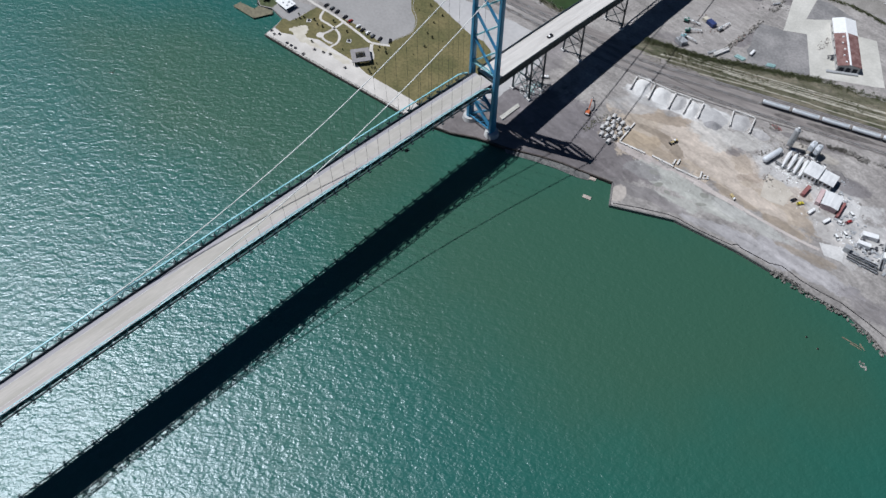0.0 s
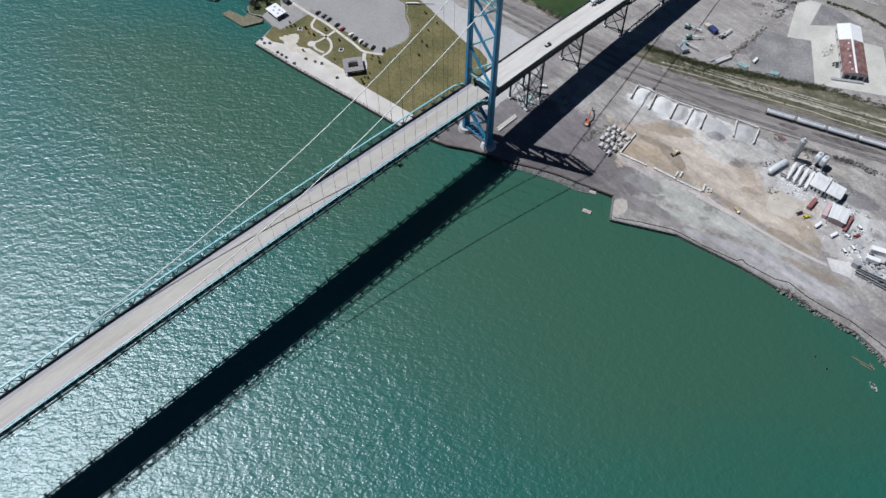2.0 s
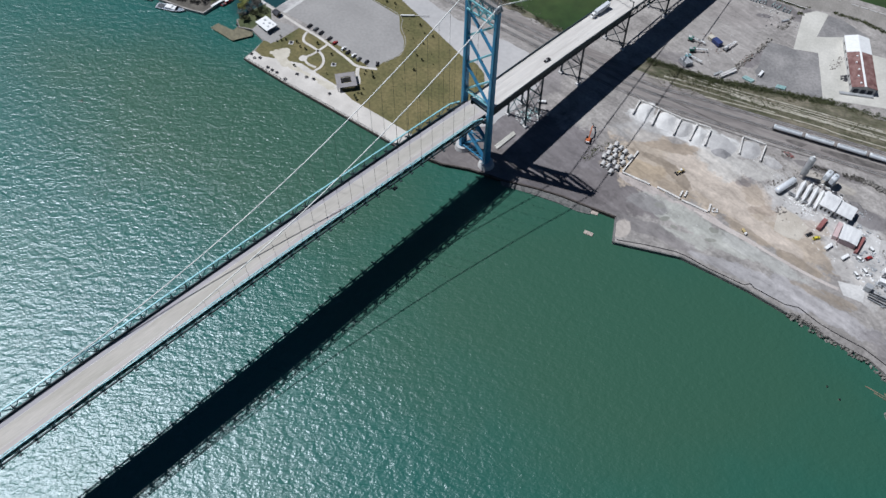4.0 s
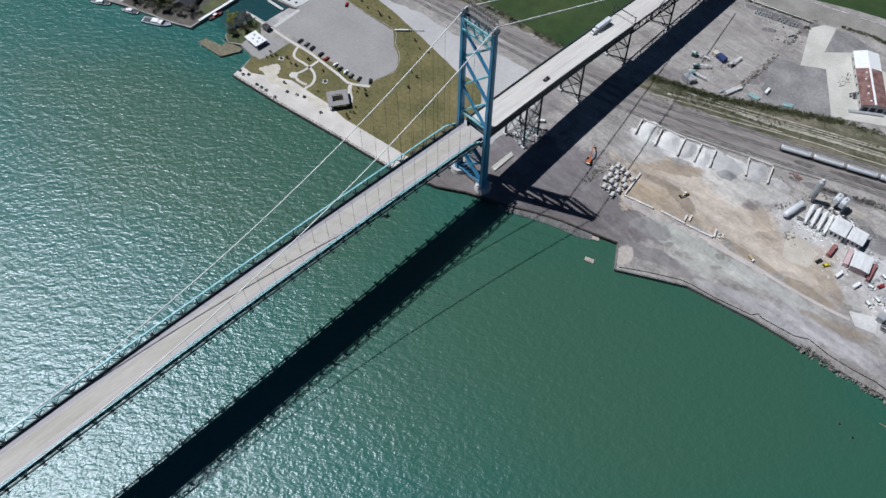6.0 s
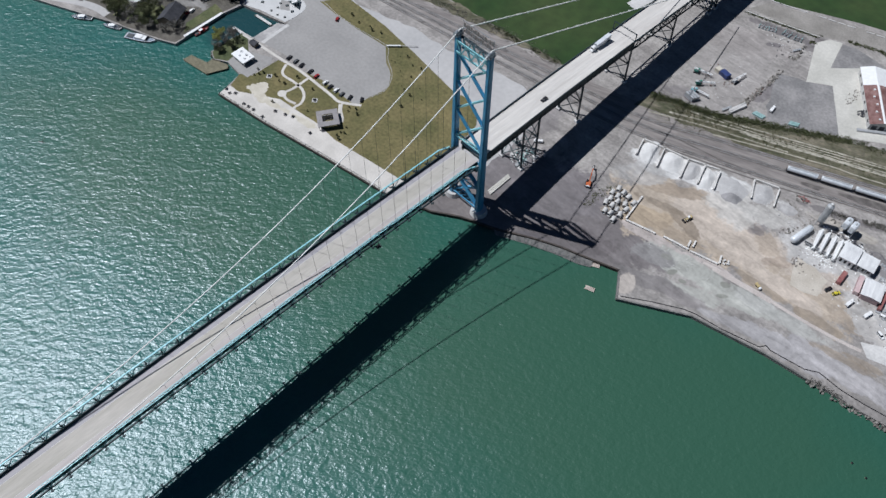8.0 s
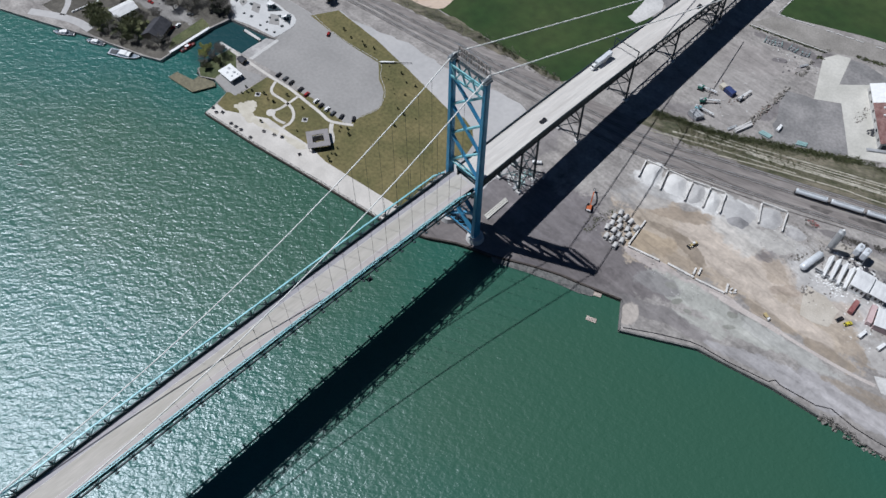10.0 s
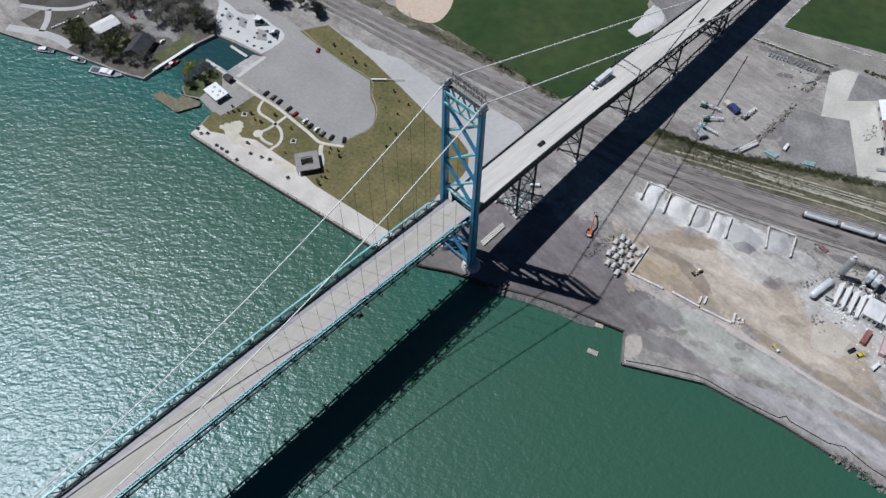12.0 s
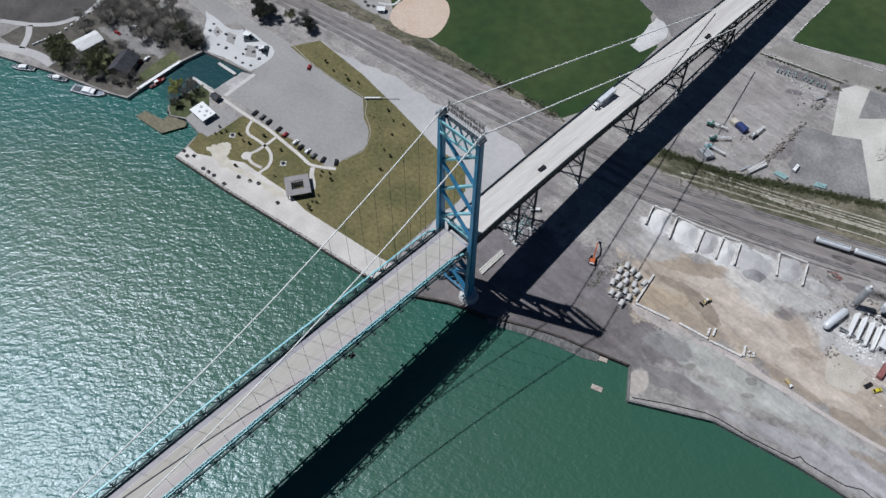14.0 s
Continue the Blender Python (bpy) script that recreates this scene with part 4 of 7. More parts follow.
M_WHITESTRIPE = mat("streaked_white_roof", (0.56, 0.56, 0.56), (0.73, 0.73, 0.72), 0.4, 0.7, grain=0.12, stretch=(0.25, 1.0, 1.0), turn=100)

patch("site_road", [(20, 262), (60, 268), (90, 282), (150, 300), (220, 330), (220, 342), (140, 316), (80, 298), (26, 276)], 0.05, M_TRACKDIRT, "pale gravel service road")
patch("pale_slab", [(-47, 237), (-44.5, 220), (-43.4, 204), (-35, 203), (-32, 214), (-31, 226), (-35, 233), (-41, 238)], 0.10, M_CONC, "pale gravel corner by the approach", rough_edge=1.0)
patch("park_road", [(-420, 18), (-275, 30.6), (-255, 29.6), (-238.8, 32.5), (-237, 40), (-226, 41), (-218, 42), (-199, 42), (-188, 46), (-186, 51), (-196.3, 51.6), (-226, 48.2), (-262, 45), (-420, 33)], 0.06, M_ASPHALT, "pale worn access road")
patch("launch_plaza", [(-259, 32.1), (-252, 28), (-246, 22), (-243.6, 19.5), (-238.4, 16), (-232, 14.5), (-229, 10), (-225, 11), (-216, 14.5), (-206.3, 16.6), (-194, 19), (-193.4, 24.3), (-193.7, 33.4), (-195, 37.6), (-197.4, 40.3), (-202.2, 42), (-210.6, 41), (-217.9, 41.4), (-226.4, 40.4), (-229, 36.4), (-232.3, 33.9), (-238, 32.4), (-245.5, 33)], 0.16, M_PROM, "bright concrete plaza beside the boat launch")
patch("inlet_bank", [(-205.5, -9), (-206, -16), (-205.5, -26), (-204.5, -33.6), (-198, -36.6), (-190, -31.4), (-191.5, -24), (-188, -16), (-198, -9.5)], 0.05, M_GARDEN, "green-brown weedy bank of the inlet", rough_edge=0.4)
patch("boat_ramp", [(-191.7, 18.9), (-189.2, 19.2), (-187.2, -4.2), (-189.7, -4.9)], 0.07, M_CONC, "pale concrete edge of the boat ramp")
patch("house_plot", [(-330, -75), (-276, -65), (-240, -52), (-229, -46), (-232, -8), (-231, 8), (-245, 18), (-262, 22), (-330, 8)], 0.03, M_PLOT, "grey-brown wooded waterside plot", rough_edge=0.5)
patch("mown_lawn", [(-233, -37), (-240, -30), (-243, -4), (-233, -5)], 0.09, M_GARDEN, "mown green strip beside the dock wall", rough_edge=0.3)
patch("garden_lawn", [(-282, -62), (-270, -56), (-258, -50), (-252, -44), (-258, -34), (-266, -30), (-274, -34), (-276, -44), (-284, -50)], 0.07, M_GARDEN, "thin grass between the waterside houses", rough_edge=1.2)
patch("loop_lawn", [(-345, -66), (-329, -54), (-317, -41), (-313, -29), (-314, -18), (-320, -6), (-360, 10), (-420, -20), (-400, -60)], 0.05, M_OVAL, "dark bare oval lawn", rough_edge=0.4)


def ribbon(pts, width, lift, thick=0.3):
    """A path of even width along a line of points, as one slab."""
    pts = [Vector((*p, 0)) for p in pts]
    fine = []
    for i in range(len(pts) - 1):
        p0, p1, p2, p3 = pts[max(i - 1, 0)], pts[i], pts[i + 1], pts[min(i + 2, len(pts) - 1)]
        for k in range(5):
            s = k / 5
            fine.append(0.5 * ((2 * p1) + (p2 - p0) * s + (2 * p0 - 5 * p1 + 4 * p2 - p3) * s * s + (3 * p1 - p0 - 3 * p2 + p3) * s ** 3))
    fine.append(pts[-1])
    left, right = [], []
    for i, p in enumerate(fine):
        d = (fine[min(i + 1, len(fine) - 1)] - fine[max(i - 1, 0)]).normalized()
        n = Vector((-d.y, d.x, 0)) * width / 2
        left.append(p + n)
        right.append(p - n)
    bm = bmesh.new()
    z1, z0 = GROUND + lift, GROUND + lift - thick
    V = [[bm.verts.new((q.x, q.y, z)) for q, z in ((a, z1), (b, z1), (b, z0), (a, z0))] for a, b in zip(left, right)]
    for A, B in zip(V, V[1:]):
        for j in range(4):
            bm.faces.new((A[j], B[j], B[(j + 1) % 4], A[(j + 1) % 4]))
    bm.faces.new(V[0])
    bm.faces.new(V[-1][::-1])
    return bm, fine


bm, _ = ribbon([(120, 63.2), (128.8, 65.0), (138.6, 66.3), (152.6, 68.3), (166.8, 69.4), (181, 71.2), (191.5, 72.8), (200.4, 74.6), (208, 76.6)], 1.9, 0.03)
solo("quay_track", bm, M_PINKDIRT, "pale trodden track along the quay", "track", kind="structure")
bm, _ = ribbon([(126, 64.0), (138, 65.6), (152, 67.8), (160, 68.6)], 3.2, 0.02)
solo("quay_track", bm, M_PINKDIRT, "pale trodden track along the quay", "track", kind="structure")
for k, (pts, w) in enumerate((([(-204, -8.7), (-184, -6.8), (-166, -5), (-151, -3), (-136, -2.6), (-121, -2.4), (-112, -2.6), (-106, 0.5), (-99, 5.5)], 2.0),
                              ([(-161, -5.6), (-158, -11), (-154, -13.2), (-147, -12.4), (-140.7, -12), (-134.5, -13), (-129.3, -16.5), (-127, -21.2), (-127, -26), (-124, -32)], 1.8),
                              ([(-141, -3.4), (-140.6, -11.3), (-140.7, -17.3), (-141.4, -22.8), (-136, -25), (-129, -23.4)], 1.8),
                              ([(-109, -3), (-105, -7), (-100, -10), (-97, -13)], 2.6))):
    bm, _ = ribbon(pts, w, 0.13)
    solo("footpath", bm, M_RIVERWALK, "pale curving concrete footpath in the park", "path", kind="structure")
for pts in ([(-262, 45.2), (-226, 48.2), (-196, 51.6), (-186, 51.2), (-175, 50.2), (-154, 50.8), (-128.2, 53.4), (-118.7, 45.6), (-110, 40.9), (-104.5, 36.6), (-100, 30), (-98.3, 25), (-99, 20), (-100.5, 13)], [(-276, 30.8), (-256, 29.4), (-250, 28.6)]):
    bm, _ = ribbon(pts, 0.26, 0.17)
    solo("kerb", bm, M_LOT, "thin pale concrete kerb along the paving", "kerb", kind="structure")
patch("field_pad", [(-200, 108.5), (-188, 107.5), (-179, 108.5), (-175.5, 112), (-179, 119), (-190, 117)], 0.11, M_ASPHALT, "small grey paved place beside the ball field")
bm, _ = ribbon([(-186, 118), (-180, 121), (-177, 125), (-178, 131)], 1.6, 0.125)
solo("footpath", bm, M_PROM, "short pale path at the ball field", "path", kind="structure")
bm = bmesh.new()
tube(bm, [(-142, -24, GROUND - 0.2), (-142, -24, GROUND + 0.135)], 2.9, 20)
solo("footpath", bm, M_RIVERWALK, "round concrete seating place on the footpath", "path", kind="structure")
for pts, w in (([(-344, -67), (-328, -56), (-316, -43), (-312, -29), (-313, -18), (-320, -4)], 3.4), ([(-327, -56), (-318, -62), (-311, -70)], 4.0), ([(-330, -84), (-311, -72), (-297, -66), (-285, -64)], 6.0)):
    bm, _ = ribbon(pts, w, 0.10)
    solo("footpath", bm, M_LOT, "pale concrete footpath by the river", "path", kind="structure")


def blob(x, y, rx, ry, turn, seed, n=34):
    """An uneven rounded outline, as spilt sand has."""
    out = []
    for k in range(n):
        a = 2 * math.pi * k / n
        r = 1 + 0.45 * noise.noise(Vector((math.cos(a) * 1.6 + seed, math.sin(a) * 1.6, seed))) + 0.2 * noise.noise(Vector((math.cos(a) * 5, math.sin(a) * 5 + seed, 1)))
        q = Matrix.Rotation(radians(turn), 2) @ Vector((rx * r * math.cos(a), ry * r * math.sin(a)))
        out.append((x + q.x, y + q.y))
    return out


for k, (x, y, rx, ry, turn) in enumerate(((-155, -31.5, 6.5, 5.2, 20), (-148, -35.5, 6.5, 3.2, 10), (-138, -34.0, 7.0, 2.2, 8), (-128, -31.5, 5.0, 1.6, 12), (-111, -28.6, 8.0, 2.6, 10), (-120, -30.0, 3.0, 1.2, 5), (-160.5, -35.5, 2.4, 1.6, 30))):
    patch("sand_patch", blob(x, y, rx, ry, turn, k * 2.7), 0.122 + 0.002 * k, M_SAND, "pale play sand beside the promenade")

TRACKS = [[(-420, 44), (-240, 75), (-128, 93), (-28, 109), (33, 119), (75, 135.5), (116, 152), (191, 183), (420, 278)],
          [(-420, 50), (-240, 80), (-128, 98.5), (-28, 114.5), (33, 126), (71, 142), (140, 170.5), (420, 288)],
          [(-420, 40), (-240, 70), (-183, 80), (-128, 87.5), (-28, 102), (33, 111), (102, 135.6), (200, 175), (420, 262)]]
for pts in TRACKS:
    bm, fine = ribbon(pts, 3.0, 0.14)
    tr = thing("railway_track", (0, fine[len(fine) // 2].y, GROUND), "railway track of two rails on dark sleepers", "railway track", "tracks")
    tr.location = (fine[len(fine) // 2].x, fine[len(fine) // 2].y, GROUND)
    AT[tr] = Vector(tr.location)
    part("sleeper_bed", bm, M_TIE, tr)
    for s in (-0.75, 0.75):
        bm = bmesh.new()
        for a, b in zip(fine, fine[1:]):
            d = (b - a).normalized()
            n = Vector((-d.y, d.x, 0)) * s
            beam(bm, a + n + Vector((0, 0, GROUND + 0.24)), b + n + Vector((0, 0, GROUND + 0.24)), 0.16, 0.2)
        part("rail", bm, M_STEELGREY, tr)
for pts, w in (([(40, 141), (71, 156), (140, 184), (230, 220), (420, 300)], 1.3), ([(60, 157), (83, 166), (150, 195), (240, 230)], 1.1), ([(30, 132), (60, 146), (110, 166)], 1.0), ([(48, 151), (80, 162), (150, 190), (260, 233)], 0.9), ([(80, 158.5), (150, 187.5), (240, 222)], 1.0)):
    bm, _ = ribbon(pts, w, 0.155 + 0.002 * pts[0][0] / 10)
    solo("dirt_track", bm, M_PALETRACK, "pale sandy wheel track through the scrub", "track", kind="structure")

for pts, w in (([(70, 145), (85.5, 152.5), (102, 160.5), (120.6, 168.8), (137, 175.9), (156.5, 182.6), (230, 214)], 0.8), ([(85, 160), (97.7, 164.8), (115, 172.3), (131.7, 179.4), (144.8, 184.6), (220, 216)], 0.8), ([(107.6, 174.8), (119.6, 179.8), (132.4, 185.4), (149.6, 193.0), (210, 219)], 0.6)):
    bm, _ = ribbon(pts, w, 0.17 + 0.01 * w)
    solo("wheel_track", bm, M_SANDRUT, "pale sandy wheel track between rows of scrub", "track", kind="structure")
# dark ribbons added to stand for the rails of curved sidings
for pts, w in (([(12, 114), (28.7, 119.1), (48, 124.3), (61.6, 127.4), (79.5, 130.4), (90.3, 133), (108, 139)], 0.8), ([(22, 115), (32.4, 118.6), (53, 125.6), (68, 132.3), (85.5, 139.4), (104, 147)], 0.9), ([(54, 114.6), (82.5, 124.4), (97, 129.4), (123, 139.4), (150, 151)], 0.8)):
    bm, _ = ribbon(pts, w, 0.16)
    solo("cinder_rut", bm, M_DARKBALLAST, "dark line of a curved siding across the ballast", "track", kind="structure")
# the train's shadow is painted in together with stained ballast
patch("cinder_stain", blob(134, 153.4, 6.5, 1.7, 22, 3.3), 0.152, M_DARKBALLAST, "stained ballast and train shadow painted as one dark patch")
patch("cinder_stain", blob(170, 168.6, 26, 2.2, 22, 5.1), 0.154, M_DARKBALLAST, "stained ballast and train shadow painted as one dark patch")

# quay edge
QUAY = [(-36, -30), (-9, -20), (5, -11), (16, -6), (27, -1.4), (44, 8), (58.5, 14.6), (70, 18.4), (91, 26), (101, 11), (135, 31), (174, 40), (196, 43)]
for a, b in zip(QUAY, QUAY[1:]):
    bm = bmesh.new()
    beam(bm, (*a, GROUND - 0.35), (*b, GROUND - 0.35), 0.9, 1.4)
    beam(bm, (*a, GROUND - 2.0), (*b, GROUND - 2.0), 0.9, 1.2)
    solo("quay_edge", bm, M_TIMBER if a[0] < 80 else M_QUAY, "dark weathered quay edge with timber fendering", "quay wall", kind="structure")
REVET = [((24, -2.8), (27, -4.6)), ((42.3, 7.0), (44.0, 3.6)), ((57.5, 14.0), (59.0, 9.8)), ((69.5, 18.0), (72.0, 13.8)), ((77, 20.4), (78.6, 17.4))]
for (a, b), (c, d) in zip(REVET, REVET[1:]):
    t = thing("quay_revetment", (*a, 0), "sloping revetment of weathered grey planks below the quay edge", "revetment", "quay revetments")
    n = 9
    for k in range(n):
        p, q = along(a, c, k / n), along(a, c, (k + 0.93) / n)
        r, u = along(b, d, k / n), along(b, d, (k + 0.93) / n)
        bm = bmesh.new()
        top = [bm.verts.new(v) for v in ((p.x, p.y, 1.35), (q.x, q.y, 1.35), (u.x, u.y, 0.3 + 0.06 * (k % 3)), (r.x, r.y, 0.3 + 0.06 * (k % 3)))]
        low = [bm.verts.new(v.co - Vector((0, 0, 0.5))) for v in top]
        bm.faces.new(top)
        bm.faces.new(low[::-1])
        for m in range(4):
            bm.faces.new((top[m], low[m], low[(m + 1) % 4], top[(m + 1) % 4]))
        part("plank", bm, M_PALEGREY, t)
PROM = [(-170, -53), (-130, -47), (-82, -38), (-36, -30)]
for a, b in zip(PROM, PROM[1:]):
    bm = bmesh.new()
    beam(bm, (*a, GROUND - 0.5), (*b, GROUND - 0.5), 0.9, 1.1)
    solo("quay_edge", bm, M_TIMBER, "dark timbered edge of the promenade", "quay wall", kind="structure")
    n = int((Vector(b) - Vector(a)).length / 3.2)
    f = thing("railing", (*a, GROUND), "dark steel railing along the promenade edge", "railing", "promenade railings")
    for i in range(n + 1):
        p = along(a, b, i / n)
        bm = bmesh.new()
        beam(bm, (p.x, p.y + 0.7, GROUND), (p.x, p.y + 0.7, GROUND + 1.2), 0.22)
        part("post", bm, M_BLACK, f)
    bm = bmesh.new()
    beam(bm, (a[0], a[1] + 0.7, GROUND + 1.15), (b[0], b[1] + 0.7, GROUND + 1.15), 0.12)
    part("rail", bm, M_BLACK, f)


CURB_LINE = [(101.5, 13.5), (115, 22.6), (130, 31.4), (136, 33.4), (150, 35.6), (170, 41.0), (172, 44.2), (175, 43.4), (192.7, 46.6), (199, 50.4), (212, 49.8), (223.5, 51.2), (236, 53.6), (254, 53), (265, 52), (300, 46)]
bm = bmesh.new()
for a, b in zip(CURB_LINE, CURB_LINE[1:]):
    beam(bm, (*a, GROUND + 0.12), (*b, GROUND + 0.06), 0.4, 0.3)
solo("quay_pipe", bm, M_BLACK, "thin black pipe laid along the quay edge", "pipe")
patch("field_lane", [(-66, 244), (-52, 240), (-46, 238), (-35, 234), (-30, 230), (-22, 228), (-22, 285), (-70, 285)], 0.09, M_DARKYARD, "grey gravel corner by the approach", rough_edge=0.6)


def rocks(name, line, n, size, spread, label, low=-0.6, high=1.6):
    """Tumbled stones along a line, as one body of stuff."""
    rnd = random.Random(len(name) + n)
    bm = bmesh.new()
    for i in range(n):
        s = rnd.random() * (len(line) - 1)
        k = min(int(s), len(line) - 2)
        p = along(line[k], line[k + 1], s - k)
        q = rnd.random()
        r = size * (0.5 + rnd.random())
        c = Vector((p.x + rnd.uniform(-1, 1) * spread, p.y + rnd.uniform(-1, 1) * spread, low + (high - low) * q))
        m = Matrix.Translation(c) @ Euler((rnd.random() * 6, rnd.random() * 6, rnd.random() * 6)).to_matrix().to_4x4() @ Matrix.Diagonal((r, r * 0.8, r * 0.6, 1))
        ret = bmesh.ops.create_icosphere(bm, subdivisions=1, radius=1.0, matrix=m)
        for v in ret["verts"]:
            v.co += Vector((rnd.uniform(-1, 1), rnd.uniform(-1, 1), rnd.uniform(-1, 1))) * r * 0.18
    return solo(name, bm, M_ROCK, label, "rocks", kind="stuff")


rocks("riprap", [(196, 43.5), (207, 44.5), (226, 46), (242, 49), (257, 47), (269, 43), (300, 37)], 230, 0.9, 1.6, "pale tumbled riprap stones along the shore")
rocks("riprap", [(-198, -37), (-205, -34), (-206, -26), (-206, -12)], 60, 0.7, 1.0, "stones along the inlet bank")
rocks("rubble_heap", [(66.5, 168), (69, 180), (69.4, 192), (70.4, 208), (68.5, 224)], 150, 0.7, 1.7, "line of broken concrete rubble in the compound", 2.0, 2.8)
rocks("rubble_heap", [(65, 238.5), (71, 240), (69.4, 246), (68, 256)], 50, 0.7, 1.2, "scattered scrap and rubble", 2.0, 2.6)
rocks("rubble_heap", [(133, 139), (137, 141.5)], 40, 0.55, 2.2, "small heap of rusty rubble by the tracks", 2.0, 2.8)
rocks("rubble_heap", [(140, 112), (146, 118), (150, 140), (170, 142)], 60, 0.6, 3.0, "scattered rubble beside the tanks", 2.0, 2.5)


# ---- trees and scrub ----
def leaf_ball(bm, c, r, n, size, rnd, flat=0.8):
    for _ in range(n):
        d = Vector((rnd.gauss(0, 1), rnd.gauss(0, 1), rnd.gauss(0, 1))).normalized()
        p = Vector(c) + Vector((d.x, d.y, d.z * flat)) * r * (rnd.random() ** 0.4)
        e = Euler((rnd.random() * 6, rnd.random() * 6, rnd.random() * 6)).to_matrix()
        s = size * rnd.uniform(0.6, 1.3)
        bm.faces.new([bm.verts.new(p + e @ Vector(k) * s) for k in ((-0.5, -0.4, 0), (0.5, -0.4, 0.1), (0.5, 0.4, 0), (-0.5, 0.4, -0.1))])


def build_tree(height, crown, bare, seed, leaf=0.42, thick=60):
    rnd = random.Random(seed)
    t = thing("tree", (0, 0, 0), "bare brown-grey riverside tree with thin twigs" if bare else "riverside tree in thin olive-green spring leaf", "tree")
    bm = bmesh.new()
    tube(bm, [(0, 0, -0.3), (0.1, 0.05, height * 0.3), (0.0, 0.2, height * 0.62)], 0.38, 7, 0.16)
    limbs = []
    for i in range(7):
        a = i * 0.9 + rnd.random()
        z0 = height * rnd.uniform(0.25, 0.55)
        tip = Vector((math.cos(a) * crown * rnd.uniform(0.5, 0.9), math.sin(a) * crown * rnd.uniform(0.5, 0.9), height * rnd.uniform(0.6, 0.95)))
        mid = Vector((tip.x * 0.45, tip.y * 0.45, z0 + (tip.z - z0) * 0.6))
        tube(bm, [(0, 0.05, z0), mid, tip], 0.16, 5, 0.04)
        limbs += [mid, tip]
        for _ in range(4):
            q = tip + Vector((rnd.uniform(-1, 1), rnd.uniform(-1, 1), rnd.uniform(-0.2, 1))) * crown * 0.35
            tube(bm, [mid.lerp(tip, rnd.uniform(0.3, 1)), q], 0.06, 4, 0.02)
            limbs.append(q)
    part("trunk", bm, M_BARK, t)
    bm = bmesh.new()
    for p in limbs:
        if bare:
            for _ in range(16):
                d = Vector((rnd.gauss(0, 1), rnd.gauss(0, 1), rnd.gauss(0.5, 0.7))) * crown * 0.2
                q = p + Vector((rnd.gauss(0, 1), rnd.gauss(0, 1), rnd.gauss(0, 1))) * crown * 0.08
                beam(bm, q, q + d, 0.07)
        leaf_ball(bm, p, crown * rnd.uniform(0.22, 0.45), 4 if bare else thick, 0.26 if bare else leaf, rnd)
    part("crown", bm, M_TWIG if bare else M_LEAF, t)
    return t


PROTO = [build_tree(11, 5.4, False, 3), build_tree(8.5, 4.2, False, 5), build_tree(11, 5.2, True, 7), build_tree(9, 4.4, True, 9), build_tree(9, 4.6, False, 11, 0.42, 120), build_tree(9.5, 4.6, False, 15, 0.42, 90)]
tagged(PROTO[5], "dense dark evergreen tree beside the park road", "tree")
for ob in PROTO[5].children:
    if ob.name.startswith("crown"):
        ob.data.materials[0] = M_DARKLEAF
tagged(PROTO[4], "young waterside tree in yellow-green leaf", "tree")
for ob in PROTO[4].children:
    if ob.name.startswith("crown"):
        ob.data.materials[0] = M_WILLOW
used = set()


def plant(kind, x, y, size=1.0, turn=0.0, z=GROUND):
    m = Matrix.Translation((x, y, z)) @ Matrix.Rotation(turn, 4, "Z") @ Matrix.Diagonal((size, size, size, 1))
    if kind not in used:
        used.add(kind)
        PROTO[kind].matrix_basis = m
        return PROTO[kind]
    ob = copy_thing(PROTO[kind], Matrix.Identity(4))
    ob.matrix_basis = m
    return ob


TREES = [(0, -284, -57, 1.0), (1, -292, -58, 1.0), (0, -277, -54, 0.9), (2, -270, -52, 0.9), (1, -298, -54, 0.9), (0, -262, -46, 1.0), (1, -256, -50, 0.8), (3, -262, -26, 0.9),
         (2, -297, -12, 1.1), (3, -291, -10, 1.0), (2, -286, -2, 1.1), (3, -276, 0, 1.1), (2, -267, 4, 1.0), (3, -258, 0, 1.0), (2, -265, -8, 1.0), (3, -263, -13, 0.9), (0, -249, 9, 0.8), (2, -254, 14, 1.0), (3, -239, 9, 0.8),
         (3, -236, 13, 0.7), (2, -256, -6, 0.8), (3, -272, 16, 1.1), (2, -282, 10, 1.0), (3, -300, 2, 1.0), (2, -306, -30, 0.8), (1, -270, -44, 0.8), (0, -266, -38, 0.8), (2, -240, -40, 0.7),
         (5, -232, 58, 1.1), (5, -224, 57, 1.1), (5, -227, 52, 0.9), (3, -206, 72, 0.9), (5, -196, 68, 0.8), (5, -200, 70, 0.7), (4, -211.5, -22, 0.8), (4, -209.5, -25.5, 0.65), (3, -205, -22, 0.7), (2, -204, -29, 0.6), (3, -204, -16, 0.9), (1, -201, -30, 0.6), (1, -199, -22, 0.6), (3, -208, -14, 0.7),
         (2, -292, -20, 0.9), (3, -300, -20, 1.0), (2, -280, -12, 0.8), (3, -296, -34, 0.9), (1, -293, -50, 0.9), (3, -264, -34, 0.9), (3, -242, -44, 0.6), (2, -262, -56, 0.6), (3, -252, -50, 0.6), (3, -270, -58, 0.6), (2, -238, -34, 0.5), (3, -246, -46, 0.55), (2, -262, 12, 1.0), (3, -246, 4, 0.8), (2, -243, 13, 0.8), (0, -280, -60, 0.8), (3, -310, -8, 0.9), (2, -316, 14, 1.1), (3, -290, 22, 1.0), (0, -212, 66, 0.7), (5, -242, 8, 0.75), (5, -233, 9.6, 0.6), (5, -238, 6, 0.6)]
for i, (k, x, y, s) in enumerate(TREES):
    plant(k, x, y, s, i * 1.7)


